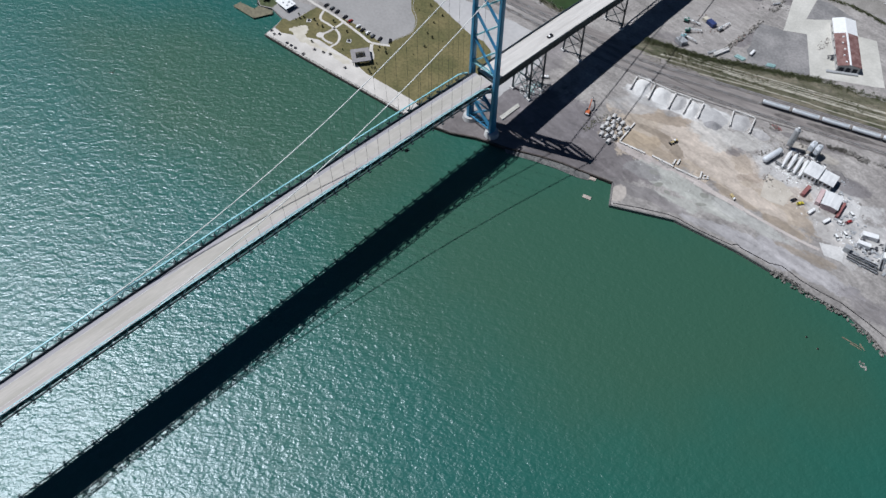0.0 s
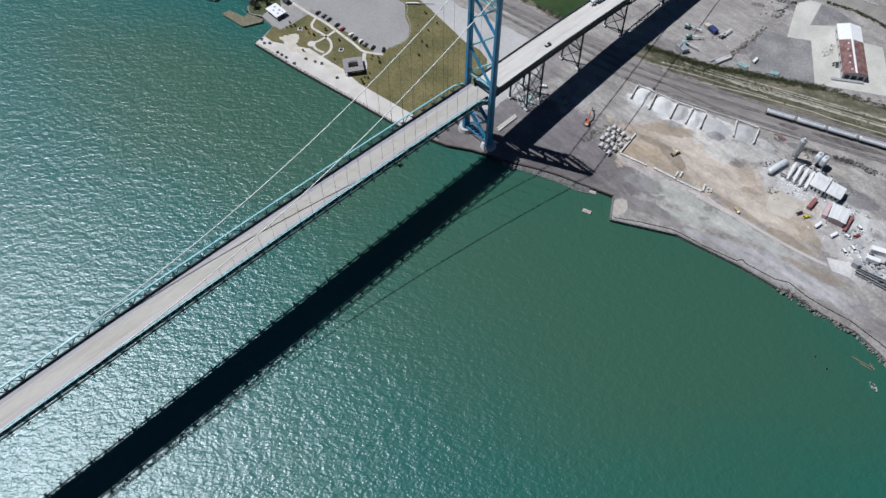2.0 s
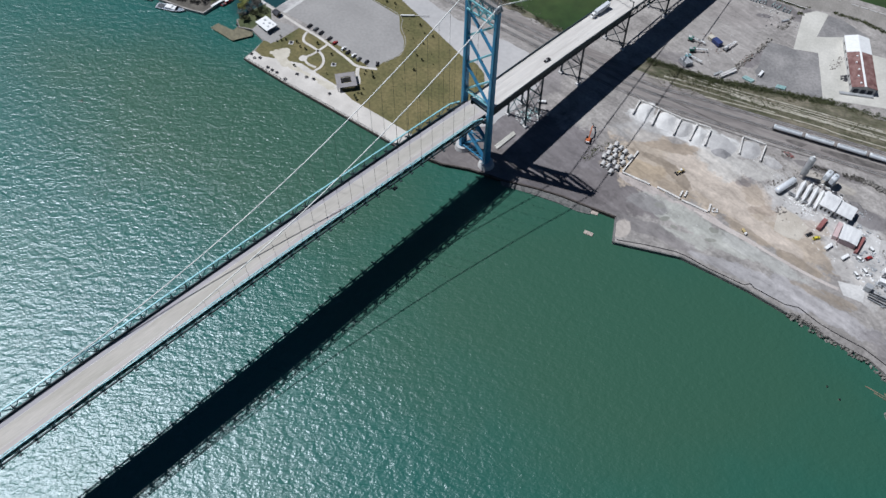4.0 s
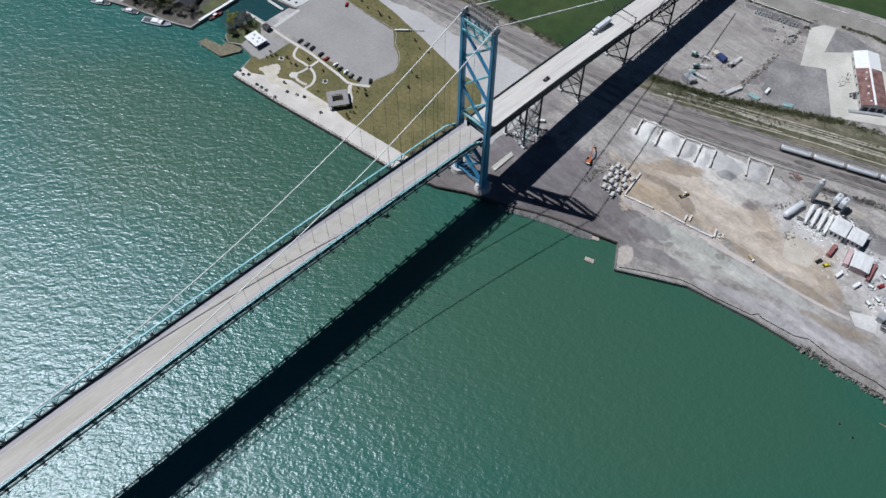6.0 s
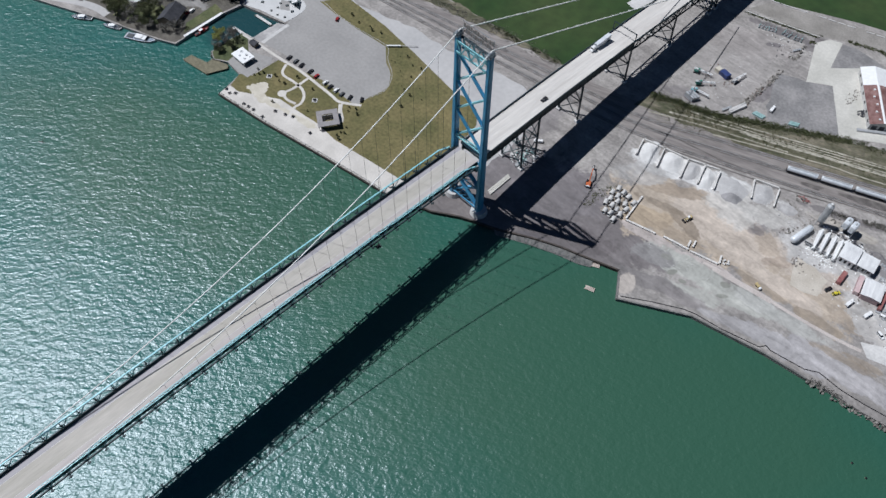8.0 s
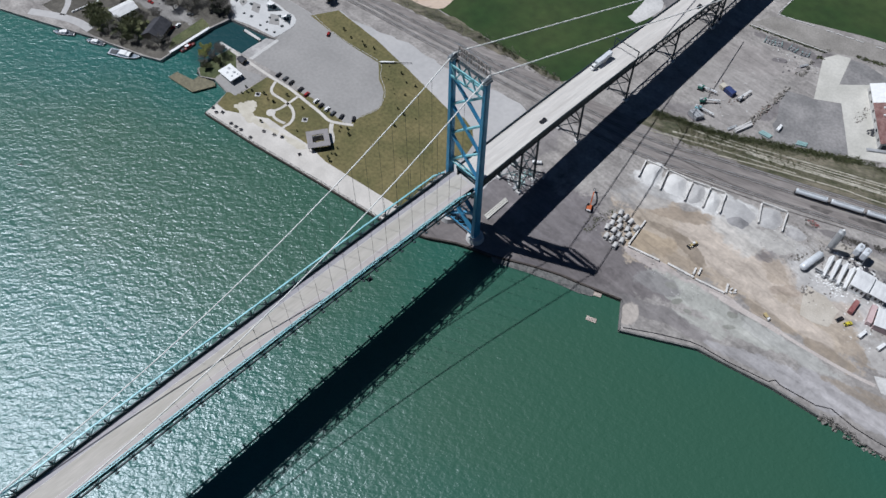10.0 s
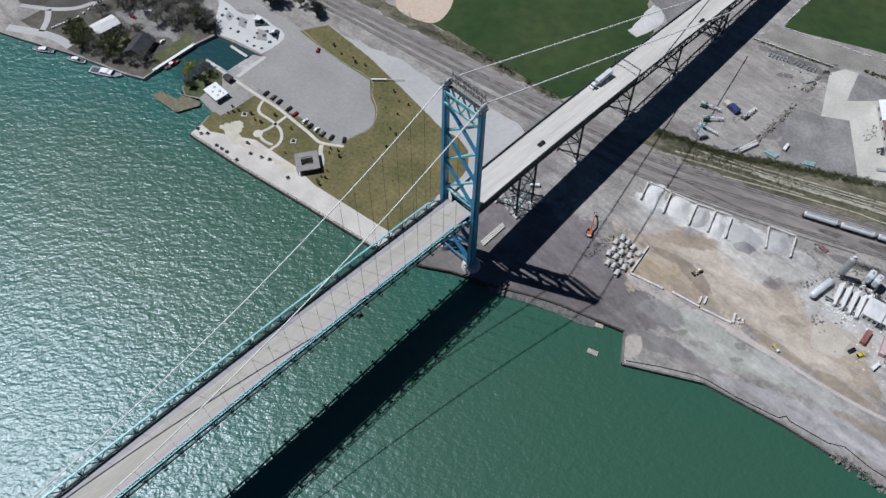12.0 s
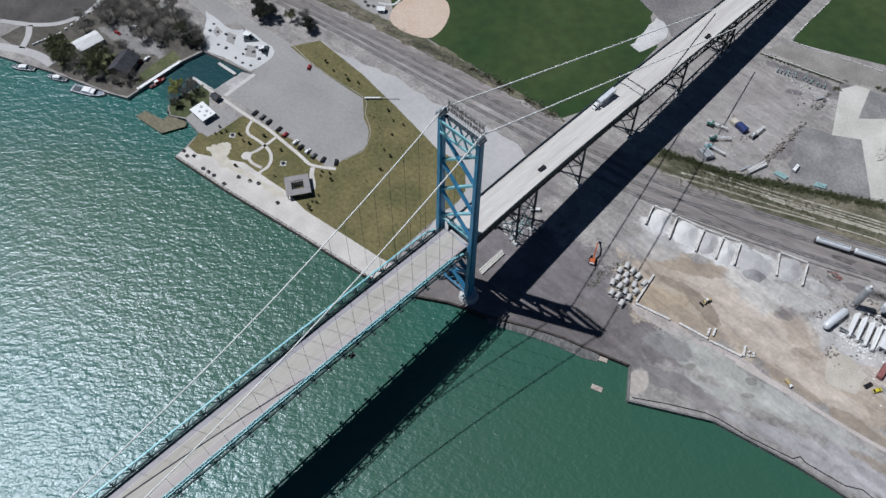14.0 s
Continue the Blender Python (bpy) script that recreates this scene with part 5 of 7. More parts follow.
def build_bush(seed):
    rnd = random.Random(seed)
    b = thing("bush", (0, 0, 0), "dark leafy young bush on the park lawn", "bush", "park bushes")
    bm = bmesh.new()
    for i in range(4):
        tube(bm, [(0, 0, -0.1), (rnd.uniform(-0.5, 0.5), rnd.uniform(-0.5, 0.5), 1.3)], 0.06, 5, 0.02)
    part("stem", bm, M_BARK, b)
    bm = bmesh.new()
    for i in range(6):
        leaf_ball(bm, (rnd.uniform(-0.6, 0.6), rnd.uniform(-0.6, 0.6), rnd.uniform(0.6, 1.9)), 0.7, 26, 0.35, rnd)
    part("crown", bm, M_LEAF, b)
    return b


first_bush = build_bush(4)
BUSHES = [(-167.5, -26.8), (-166, -24.2), (-157, -17.4), (-152, -18.6), (-147.6, -17.7), (-101, -3.8), (-98.8, 0.8), (-94.8, -1.9), (-102.7, -1.3), (-90, -22), (-90.7, -18.8), (-88.4, -17.5), (-87.5, -23), (-170, -22), (-140, -33), (-119, -22), (-131, -8), (-146, -8), (-90, 34), (-84, 33), (-150, 58), (-140, 59), (-146, 56), (-95, 45), (-110.5, 56.4), (-102.4, 52.8), (-95.9, 54.8), (-167.4, 56.9), (-158.1, 54.9), (-80.7, 22.7), (-91.4, -13.5), (-164.7, -21.4)]
TUFTS = [(-120.7, 55.2), (-114.5, 53.1), (-104.4, 43.7), (-96.2, 40.7), (-93.9, 35.2), (-112.7, 46.7), (-88.1, 50.4), (-136.7, 56.6), (-152.6, 56), (-100.5, 41.1), (-80.6, 11.7), (-74.5, -1.9), (-115.5, 46.2), (-108, 48), (-84, 42), (-76, 36), (-66, 20), (-60, 8)]
BUSHES += TUFTS
for i, (x, y) in enumerate(BUSHES):
    m = Matrix.Translation((x, y, GROUND + 0.05)) @ Matrix.Rotation(i * 2.1, 4, "Z")
    s = (0.7 + 0.5 * ((i * 7) % 5) / 4) * (0.34 if (x, y) in TUFTS else 0.9)
    ob = first_bush if i == 0 else copy_thing(first_bush, Matrix.Identity(4))
    ob.matrix_basis = m @ Matrix.Diagonal((s, s, s, 1))


def scrub(name, line, n, spread, size, label, material, leaves=10, leaf=0.24, gap=-0.12):
    rnd = random.Random(n)
    bm = bmesh.new()
    for _ in range(n):
        s = rnd.random() * (len(line) - 1)
        k = min(int(s), len(line) - 2)
        p = along(line[k], line[k + 1], s - k)
        w = spread * max(-1.6, min(1.6, rnd.gauss(0, 0.6)))
        d = (Vector(line[k + 1]) - Vector(line[k])).normalized()
        x, y = p.x - d.y * w, p.y + d.x * w
        if noise.noise(Vector((x * 0.08, y * 0.08, 3))) < gap:
            continue
        leaf_ball(bm, (x, y, GROUND + size * 0.25), size * rnd.uniform(0.4, 1.0), leaves, leaf, rnd, 0.6)
    return solo(name, bm, material, label, "scrub", kind="stuff")


scrub("hedge_scrub", [(22, 145), (38, 151.5), (54.7, 156.5), (66, 161.5), (81, 171.5), (98, 181), (115, 190.5), (133, 201.5), (200, 228)], 1900, 2.3, 1.6, "dark green hedge scrub along the compound fence", M_HEDGE, 13, 0.38, -0.7)
scrub("hedge_scrub", [(22, 143), (38, 149.5), (54.7, 154.5), (66, 159), (81, 169), (98, 178.5), (115, 188), (133, 199), (200, 225)], 3000, 3.4, 0.5, "low olive weeds at the foot of the hedge", M_WEED, 9, 0.28, -0.2)
scrub("dry_scrub", [(30, 138), (67, 151), (107, 170), (200, 205), (300, 248)], 12000, 9.5, 0.36, "low olive-green scrub between the tracks", M_WEED, 6, 0.22, -0.15)
scrub("dry_scrub", [(-240, 92), (-171, 104), (-116, 113), (-79, 119), (-33, 124)], 2400, 4.5, 0.8, "low brown scrub beside the railway", M_TWIG)
scrub("dry_scrub", [(-100, 117), (-79, 120), (-60, 121), (-33, 125)], 110, 1.2, 1.6, "dark scrub bushes at the field edge", M_HEDGE, 16, 0.4)
scrub("dry_scrub", [(150, 143), (164, 149), (179, 155.5), (205, 164)], 260, 1.6, 1.0, "dark brush behind the plant", M_TWIG, 12, 0.35)
scrub("dry_scrub", [(40, 144), (67, 154), (107, 171), (200, 208), (300, 250)], 900, 7.5, 0.95, "scattered olive bushes between the wheel tracks", M_HEDGE, 14, 0.3, -1.0)
scrub("dry_scrub", [(50, 46), (49, 54), (51, 62), (54, 72)], 150, 2.6, 0.8, "weeds round the stacked pipes", M_LEAF)
scrub("dry_scrub", [(197, 44), (205, 45.2), (214, 46), (226, 47)], 130, 1.3, 1.0, "dark brush on the rocky shore", M_TWIG)
scrub("dry_scrub", [(68.5, 261), (71.5, 267), (70, 274)], 70, 1.6, 1.1, "dark brush at the compound corner", M_HEDGE, 14, 0.35)


# ---- vehicles ----
def car_shape(name, paint, label, category="car", group="", van=False):
    """A car at the origin, nose towards +x: body, glazed cabin with a roof, four wheels."""
    c = thing(name, (0, 0, 0), label, category, group)
    h = 0.95
    bm = bmesh.new()
    prof = [(-2.25, 0.35), (-2.25, 0.85), (-2.1, h), (1.1, h), (2.15, 0.78), (2.3, 0.6), (2.3, 0.35)]
    for y in (-0.9, 0.9):
        f = [bm.verts.new((x, y, z)) for x, z in prof]
        bm.faces.new(f if y < 0 else f[::-1])
    vs = list(bm.verts)
    n = len(prof)
    for i in range(n):
        j = (i + 1) % n
        bm.faces.new((vs[i], vs[n + i], vs[n + j], vs[j]))
    part("body", bm, paint, c)
    bm = bmesh.new()
    lo, hi = ((-2.2, 0.95), (1.3, 0.95)), ((-2.1 if van else -1.6, 1.65 if van else 1.42), (0.5, 1.65 if van else 1.42))
    a = [bm.verts.new((x, y, z)) for (x, z) in lo for y in (-0.84, 0.84)]
    b = [bm.verts.new((x, y, z)) for (x, z) in hi for y in (-0.7, 0.7)]
    for q in ((a[0], a[1], b[1], b[0]), (a[2], b[2], b[3], a[3]), (a[0], b[0], b[2], a[2]), (a[1], a[3], b[3], b[1])):
        bm.faces.new(q)
    part("windows", bm, M_GLASS, c)
    bm = bmesh.new()
    cuboid(bm, ((hi[0][0] + hi[1][0]) / 2, 0, hi[0][1] - 0.02), (hi[1][0] - hi[0][0], 1.42, 0.06), bevel=0.02)
    part("roof", bm, paint, c)
    for x in (-1.4, 1.4):
        for y in (-0.85, 0.85):
            bm = bmesh.new()
            tube(bm, [(x, y - 0.11, 0.33), (x, y + 0.11, 0.33)], 0.33, 12)
            part("wheel", bm, M_BLACK, c)
    return c


def put(ob, x, y, z, turn=0.0, copy=True):
    m = pose(x, y, z, 0, 0, turn)
    if copy:
        return copy_thing(ob, m)
    ob.matrix_basis = m
    return ob


black_car = car_shape("car", M_CARBLACK, "black saloon car with dark glass", group="cars")
grey_car = car_shape("car", M_CARGREY, "dark grey saloon car with dark glass", group="cars")
white_car = car_shape("car", M_WHITE, "white van-like car with dark windows", group="cars", van=True)
red_car = car_shape("car", M_CARRED, "red saloon car with dark glass", group="cars")
yellow_car = car_shape("car", M_CARYELLOW, "small yellow site vehicle on the dust", group="cars")
seen = set()
for ob, x, y, z, a in [(black_car, -164.1, -0.6, 2.04, 100), (grey_car, -158.3, 0.4, 2.04, 100), (black_car, -152.9, 0.8, 2.04, 102), (black_car, -144.3, 1.3, 2.04, 98), (red_car, -138.3, 1.2, 2.04, 100), (white_car, -129.7, 1.8, 2.04, 100),
                       (black_car, -124.7, 1.6, 2.04, 100), (white_car, -119.7, 2.4, 2.04, 102), (grey_car, -114.6, 2.6, 2.04, 102), (black_car, -108.8, 4.6, 2.04, 112), (black_car, -102.2, 8.6, 2.04, 130), (red_car, -171, 46.5, 2.04, 125),
                       (red_car, -280.5, -20.2, 2.06, 15), (white_car, -276.4, -9.0, 2.06, 20), (red_car, -248.4, -24.5, 2.06, 70), (white_car, -247.4, -20, 2.06, 110), (grey_car, -251, -8, 2.06, 40), (white_car, -287, -10.5, 2.06, 30),
                       (yellow_car, 181.3, 97.7, 2.05, 60), (black_car, 177, 97, 2.05, 70), (white_car, 208.2, 113.1, 2.05, -20), (red_car, 209.4, 107.0, 2.05, 70), (white_car, 210.4, 91.4, 2.05, -25), (white_car, 213, 97, 2.05, -20), (white_car, 206.3, 102.5, 2.05, 10),
                       (black_car, axis_x(60) + 2.6, 60, road_z(60), 270), (black_car, axis_x(210) + 4.6, 210, road_z(210), 270)]:
    put(ob, x, y, z, a, ob in seen)
    seen.add(ob)


def build_lorry(x, y, z, turn):
    """A semi-trailer: tractor with cab, long pale box trailer, wheels."""
    t = thing("lorry", (0, 0, 0), "pale blue-white articulated lorry on the approach roadway", "lorry")
    bm = bmesh.new()
    cuboid(bm, (-3.2, 0, 1.2), (13.2, 2.6, 2.8), bevel=0.08)
    part("trailer", bm, M_SILVER, t)
    bm = bmesh.new()
    cuboid(bm, (5.6, 0, 0.6), (2.4, 2.4, 3.0), bevel=0.4)
    cuboid(bm, (7.3, 0, 0.6), (1.2, 2.2, 1.4), bevel=0.25)
    part("cab", bm, M_WHITE, t)
    bm = bmesh.new()
    cuboid(bm, (6.83, 0, 2.1), (0.08, 2.0, 0.9))
    part("windscreen", bm, M_GLASS, t)
    for xx in (-8.2, -7.0, 2.8, 4.0, 7.0):
        for yy in (-1.1, 1.1):
            bm = bmesh.new()
            tube(bm, [(xx, yy - 0.2, 0.5), (xx, yy + 0.2, 0.5)], 0.5, 12)
            part("wheel", bm, M_BLACK, t)
    t.matrix_basis = pose(x, y, z, 0, 0, turn)


build_lorry(axis_x(120) - 4.6, 120, road_z(120), 270)


def build_site_truck(x, y, turn, paint, label, k=0.8):
    t = thing("site_truck", (0, 0, 0), label, "truck", "plant trucks")
    bm = bmesh.new()
    cuboid(bm, (-1.2, 0, 1.0), (4.6, 2.3, 1.5), bevel=0.2)
    part("bed", bm, paint, t)
    bm = bmesh.new()
    cuboid(bm, (2.4, 0, 0.6), (2.0, 2.2, 2.0), bevel=0.35)
    part("cab", bm, M_WHITE, t)
    bm = bmesh.new()
    cuboid(bm, (3.36, 0, 1.6), (0.08, 1.8, 0.7))
    part("windscreen", bm, M_GLASS, t)
    for xx in (-2.6, -1.4, 2.4):
        for yy in (-1.0, 1.0):
            bm = bmesh.new()
            tube(bm, [(xx, yy - 0.18, 0.5), (xx, yy + 0.18, 0.5)], 0.5, 10)
            part("wheel", bm, M_BLACK, t)
    t.matrix_basis = pose(x, y, GROUND + 0.02, 0, 0, turn) @ Matrix.Diagonal((k, k, k, 1))


build_site_truck(149.8, 71.2, -22, M_YELLOW, "yellow tipper truck on the dirt track", 0.62)
build_site_truck(189.4, 97, 80, M_WHITE, "white mixer truck in the plant yard")
build_site_truck(199.7, 97.5, 75, M_WHITE, "white mixer truck beside the plant office")
build_site_truck(-1, 63, 40, M_WHITE, "white service truck parked beneath the approach")
build_site_truck(2.5, 41, 100, M_STEELGREY, "grey flatbed truck parked beneath the approach")
build_site_truck(84.2, 189, 95, M_WHITE, "white box truck in the compound")


def build_boat(x, y, length, turn, hull, label):
    """A motor boat: pointed hull with a deck well, cabin with dark windows, windscreen."""
    b = thing("motor_boat", (0, 0, 0), label, "boat", "moored boats")
    w = length * 0.3
    outline = [(-0.5, -0.42), (-0.5, 0.42), (0.1, 0.5), (0.35, 0.34), (0.5, 0.0), (0.35, -0.34), (0.1, -0.5)]
    bm = bmesh.new()
    lo = [bm.verts.new((px * length * 0.94, py * w * 0.75, -0.3)) for px, py in outline]
    hi = [bm.verts.new((px * length, py * w, 1.0 + 0.5 * max(px, 0))) for px, py in outline]
    inn = [bm.verts.new((px * length * 0.93, py * w * 0.85, 1.0 + 0.5 * max(px, 0))) for px, py in outline]
    dk = [bm.verts.new((px * length * 0.93, py * w * 0.85, 0.75 + 0.6 * max(px, 0))) for px, py in outline]
    n = len(outline)
    for A, B in ((lo, hi), (hi, inn), (inn, dk)):
        for i in range(n):
            j = (i + 1) % n
            bm.faces.new((A[i], B[i], B[j], A[j]))
    bm.faces.new(lo[::-1])
    part("hull", bm, hull, b)
    bm = bmesh.new()
    slab(bm, [(px * length * 0.92, py * w * 0.84) for px, py in outline], 0.55, 0.8)
    part("deck", bm, M_DECKBLUE if hull is not M_CARRED else M_RED, b)
    bm = bmesh.new()
    for (ax, ay), (bx, by) in zip(outline, [*outline[1:], outline[0]]):
        beam(bm, (ax * length, ay * w, 0.86 + 0.5 * max(ax, 0)), (bx * length, by * w, 0.86 + 0.5 * max(bx, 0)), 0.32, 0.3)
    part("fender", bm, M_BLACK, b, "black rubber fender strip")
    bm = bmesh.new()
    cuboid(bm, (-0.34 * length, 0, 0.78), (length * 0.2, w * 0.5, 0.4), bevel=0.1)
    part("engine_cover", bm, M_CARGREY, b)
    bm = bmesh.new()
    cuboid(bm, (0.02 * length, 0, 0.8), (length * 0.34, w * 0.62, 1.1), bevel=0.25)
    part("cabin", bm, M_WHITE if hull is not M_CARRED else M_CARRED, b)
    bm = bmesh.new()
    cuboid(bm, (0.2 * length, 0, 1.0), (length * 0.06, w * 0.58, 0.75), bevel=0.2)
    part("windscreen", bm, M_GLASS, b)
    bm = bmesh.new()
    cuboid(bm, (-0.05 * length, 0, 2.2), (length * 0.22, w * 0.6, 0.12))
    for sx in (-1, 1):
        for sy in (-1, 1):
            beam(bm, (-0.05 * length + sx * length * 0.1, sy * w * 0.27, 1.4), (-0.05 * length + sx * length * 0.1, sy * w * 0.27, 2.2), 0.08)
    part("canopy", bm, M_WHITE, b)
    bm = bmesh.new()
    cuboid(bm, (-0.5 * length - 0.2, 0, 0.1), (0.6, 0.5, 1.1), bevel=0.1)
    part("outboard_motor", bm, M_BLACK, b)
    b.matrix_basis = pose(x, y, 0, 0, 0, turn)


build_boat(-296.5, -77.6, 15.5, 217, M_WHITE, "white cabin cruiser moored at the river bank")
build_boat(-274, -67.5, 14, 209, M_WHITE, "white cabin cruiser moored at the river bank")
build_boat(-250.4, -59.8, 22.5, 30, M_SILVER, "large grey-hulled work boat moored at the bank")
build_boat(-227.6, -26.4, 11.5, 91, M_CARRED, "red-hulled boat moored at the white dock wall")


# ---- park and marina buildings ----
def gable_house(x, y, sx, sy, eave, ridge, turn, wall, roof, label, name="house"):
    """A house with walls, two thick roof slopes with eaves, a door and windows."""
    t = thing(name, (0, 0, 0), label, "house")
    bm = bmesh.new()
    a, b = sx / 2, sy / 2
    pts = [(-b, 0), (b, 0), (b, eave), (0, ridge - 0.1), (-b, eave)]
    f = [bm.verts.new((-a, p, q)) for p, q in pts]
    g = [bm.verts.new((a, p, q)) for p, q in pts]
    bm.faces.new(f)
    bm.faces.new(g[::-1])
    for i in range(5):
        j = (i + 1) % 5
        bm.faces.new((f[i], g[i], g[j], f[j]))
    part("wall", bm, wall, t)
    for s in (-1, 1):
        bm = bmesh.new()
        e = 0.6
        k = (ridge - eave) / b
        v = [bm.verts.new((px, py, pz)) for px in (-a - e, a + e) for py, pz in ((0, ridge), (s * (b + e), eave - k * e), (s * (b + e), eave - k * e + 0.25), (0, ridge + 0.25))]
        for q in ((0, 1, 2, 3), (7, 6, 5, 4), (0, 4, 5, 1), (1, 5, 6, 2), (2, 6, 7, 3), (3, 7, 4, 0)):
            bm.faces.new([v[i] for i in q])
        part("roof", bm, roof, t)
        for i in range(3):
            bm = bmesh.new()
            cuboid(bm, (-a * 0.6 + i * a * 0.6, s * b, eave * 0.35), (1.2, 0.12, eave * 0.4))
            part("window", bm, M_GLASS, t)
    bm = bmesh.new()
    cuboid(bm, (a, 0, 0), (0.14, 1.0, 2.05))
    part("door", bm, M_DARKROOF, t)
    t.matrix_basis = pose(x, y, GROUND, 0, 0, turn)
    return t


gable_house(-284, -38.5, 15.5, 10.5, 3.2, 5.0, 88, M_CONC, M_WHITESTRIPE, "waterside house with a streaked white sheet roof among trees")
gable_house(-251, -33.5, 16, 13, 3.6, 7.4, 118, M_WOOD, M_DARKROOF, "dark-roofed waterside house under bare trees")
gable_house(-189.8, -9.8, 4.4, 3.4, 2.4, 3.2, 5, M_WOOD, M_DARKROOF, "small dark-roofed hut beside the boat ramp", "hut")


def build_pavilion():
    t = thing("pavilion", (-184.3, -22.7, GROUND), "open park pavilion with a flat white roof", "pavilion")
    bm = bmesh.new()
    cuboid(bm, (-184.3, -22.7, 5.1), (13.4, 9.4, 0.45), bevel=0.15)
    part("roof", bm, M_WHITE, t)
    bm = bmesh.new()
    cuboid(bm, (-184.3, -22.7, 4.8), (12.4, 8.4, 0.3))
    part("fascia", bm, M_STEEL, t)
    for dx, dy, r in ((-3.4, 1.4, 0.9), (-1.0, -1.6, 0.7), (1.6, 1.7, 0.9), (3.6, -1.2, 0.7), (4.6, 2.2, 0.5)):
        bm = bmesh.new()
        tube(bm, [(-184.3 + dx, -22.7 + dy, 5.5), (-184.3 + dx, -22.7 + dy, 5.9)], r, 12)
        part("roof_vent", bm, M_STEELGREY, t, "round grey roof vent")
    for dx in (-5.6, 0, 5.6):
        for dy in (-3.6, 3.6):
            bm = bmesh.new()
            beam(bm, (-184.3 + dx, -22.7 + dy, GROUND), (-184.3 + dx, -22.7 + dy, 4.9), 0.4)
            part("post", bm, M_WHITE, t)
    for dx in (-3, 3):
        bm = bmesh.new()
        cuboid(bm, (-184.3 + dx, -22.7, GROUND + 0.7), (1.8, 0.8, 0.08))
        cuboid(bm, (-184.3 + dx, -22.7, GROUND + 0.1), (0.3, 0.6, 0.6))
        part("bench", bm, M_WOOD, t)


patch("terrace", [(-190, -32), (-191.5, -24), (-188, -16), (-172, -8.4), (-169, -12), (-169, -31.3), (-177, -32)], 0.11, M_ASPHALT, "grey paved terrace round the pavilion")
build_pavilion()


def build_shelter():
    """The square park building with an open court in its roof."""
    cx, cy, turn = -102.8, -18.3, 57.8
    t = thing("park_building", (0, 0, 0), "square grey-roofed park building with a small open court", "building")
    for dx, dy, sx, sy in ((0, 4.9, 13.4, 3.6), (0, -4.9, 13.4, 3.6), (5.0, 0, 3.4, 6.2), (-5.0, 0, 3.4, 6.2)):
        bm = bmesh.new()
        cuboid(bm, (dx, dy, 3.4), (sx, sy, 0.35), bevel=0.08)
        part("roof", bm, M_GREYROOF, t)
    for dx, dy, sx, sy in ((0, 2.6, 9, 0.3), (0, -2.6, 9, 0.3), (4.6, 0, 0.3, 5.0), (-4.6, 0, 0.3, 5.0)):
        bm = bmesh.new()
        cuboid(bm, (dx, dy, 0), (sx, sy, 3.4))
        part("wall", bm, M_PALE, t)
    for dx in (-6, 0, 6):
        for dy in (-6, 6):
            bm = bmesh.new()
            beam(bm, (dx, dy, 0), (dx, dy, 3.4), 0.35)
            part("post", bm, M_STEEL, t)
    bm = bmesh.new()
    for k in range(4):
        a, b = (2.2, 1.8)
        p = [(-a, -b), (a, -b), (a, b), (-a, b)]
        beam(bm, (*p[k], 3.85), (*p[(k + 1) % 4], 3.85), 0.25, 0.3)
    part("court_kerb", bm, M_DARKROOF, t)
    bm = bmesh.new()
    cuboid(bm, (4.76, 0, 0), (0.1, 1.0, 2.05))
    part("door", bm, M_DARKROOF, t)
    t.matrix_basis = pose(cx, cy, GROUND + 0.1, 0, 0, turn)


build_shelter()


def build_table(x, y, turn):
    t = thing("picnic_table", (0, 0, 0), "dark picnic table with attached benches", "table", "picnic tables")
    bm = bmesh.new()
    cuboid(bm, (0, 0, 0.7), (1.9, 0.9, 0.07))
    part("tabletop", bm, M_BLACK, t)
    for s in (-1, 1):
        bm = bmesh.new()
        cuboid(bm, (0, s * 0.85, 0.42), (1.9, 0.32, 0.06))
        part("bench", bm, M_BLACK, t)
        bm = bmesh.new()
        beam(bm, (s * 0.7, -0.9, 0.0), (s * 0.7, 0.2, 0.72), 0.1)
        beam(bm, (s * 0.7, 0.9, 0.0), (s * 0.7, -0.2, 0.72), 0.1)
        part("leg_frame", bm, M_BLACK, t)
    t.matrix_basis = pose(x, y, GROUND + 0.125, 0, 0, turn)


for i, (x, y) in enumerate([(-169.8, -47.1), (-165.3, -47.9), (-162.6, -45.2), (-151.4, -46.9), (-147.4, -46.3), (-143.2, -45.6), (-134.4, -45.2), (-132.6, -36.6), (-126, -33.8), (-121.3, -31.5), (-103.4, -32.5)]):
    build_table(x, y, 30 + 40 * i)
for x, y in ((-159.9, -20.4), (-122.8, -12.9)):
    bm = bmesh.new()
    cuboid(bm, (x, y, GROUND - 0.1), (3.4, 3.4, 0.3), 40)
    solo("game_pad", bm, M_CONC, "small square concrete pad on the lawn", "pad", kind="structure")
    build_table(x, y, 40)


def plank_deck(name, outline, z, label, material, thick=0.35):
    """A landing stage: deck slab on piles."""
    t = thing(name, (*outline[0], 0), label, "dock", "docks")
    bm = bmesh.new()
    slab(bm, outline, z - thick, z)
    part("deck", bm, material, t)
    for x, y in outline:
        bm = bmesh.new()
        cx = sum(p[0] for p in outline) / len(outline)
        cy = sum(p[1] for p in outline) / len(outline)
        tube(bm, [(x + (cx - x) * 0.06, y + (cy - y) * 0.06, -4), (x + (cx - x) * 0.06, y + (cy - y) * 0.06, z + 0.5)], 0.22, 8)
        part("pile", bm, M_WOOD, t)


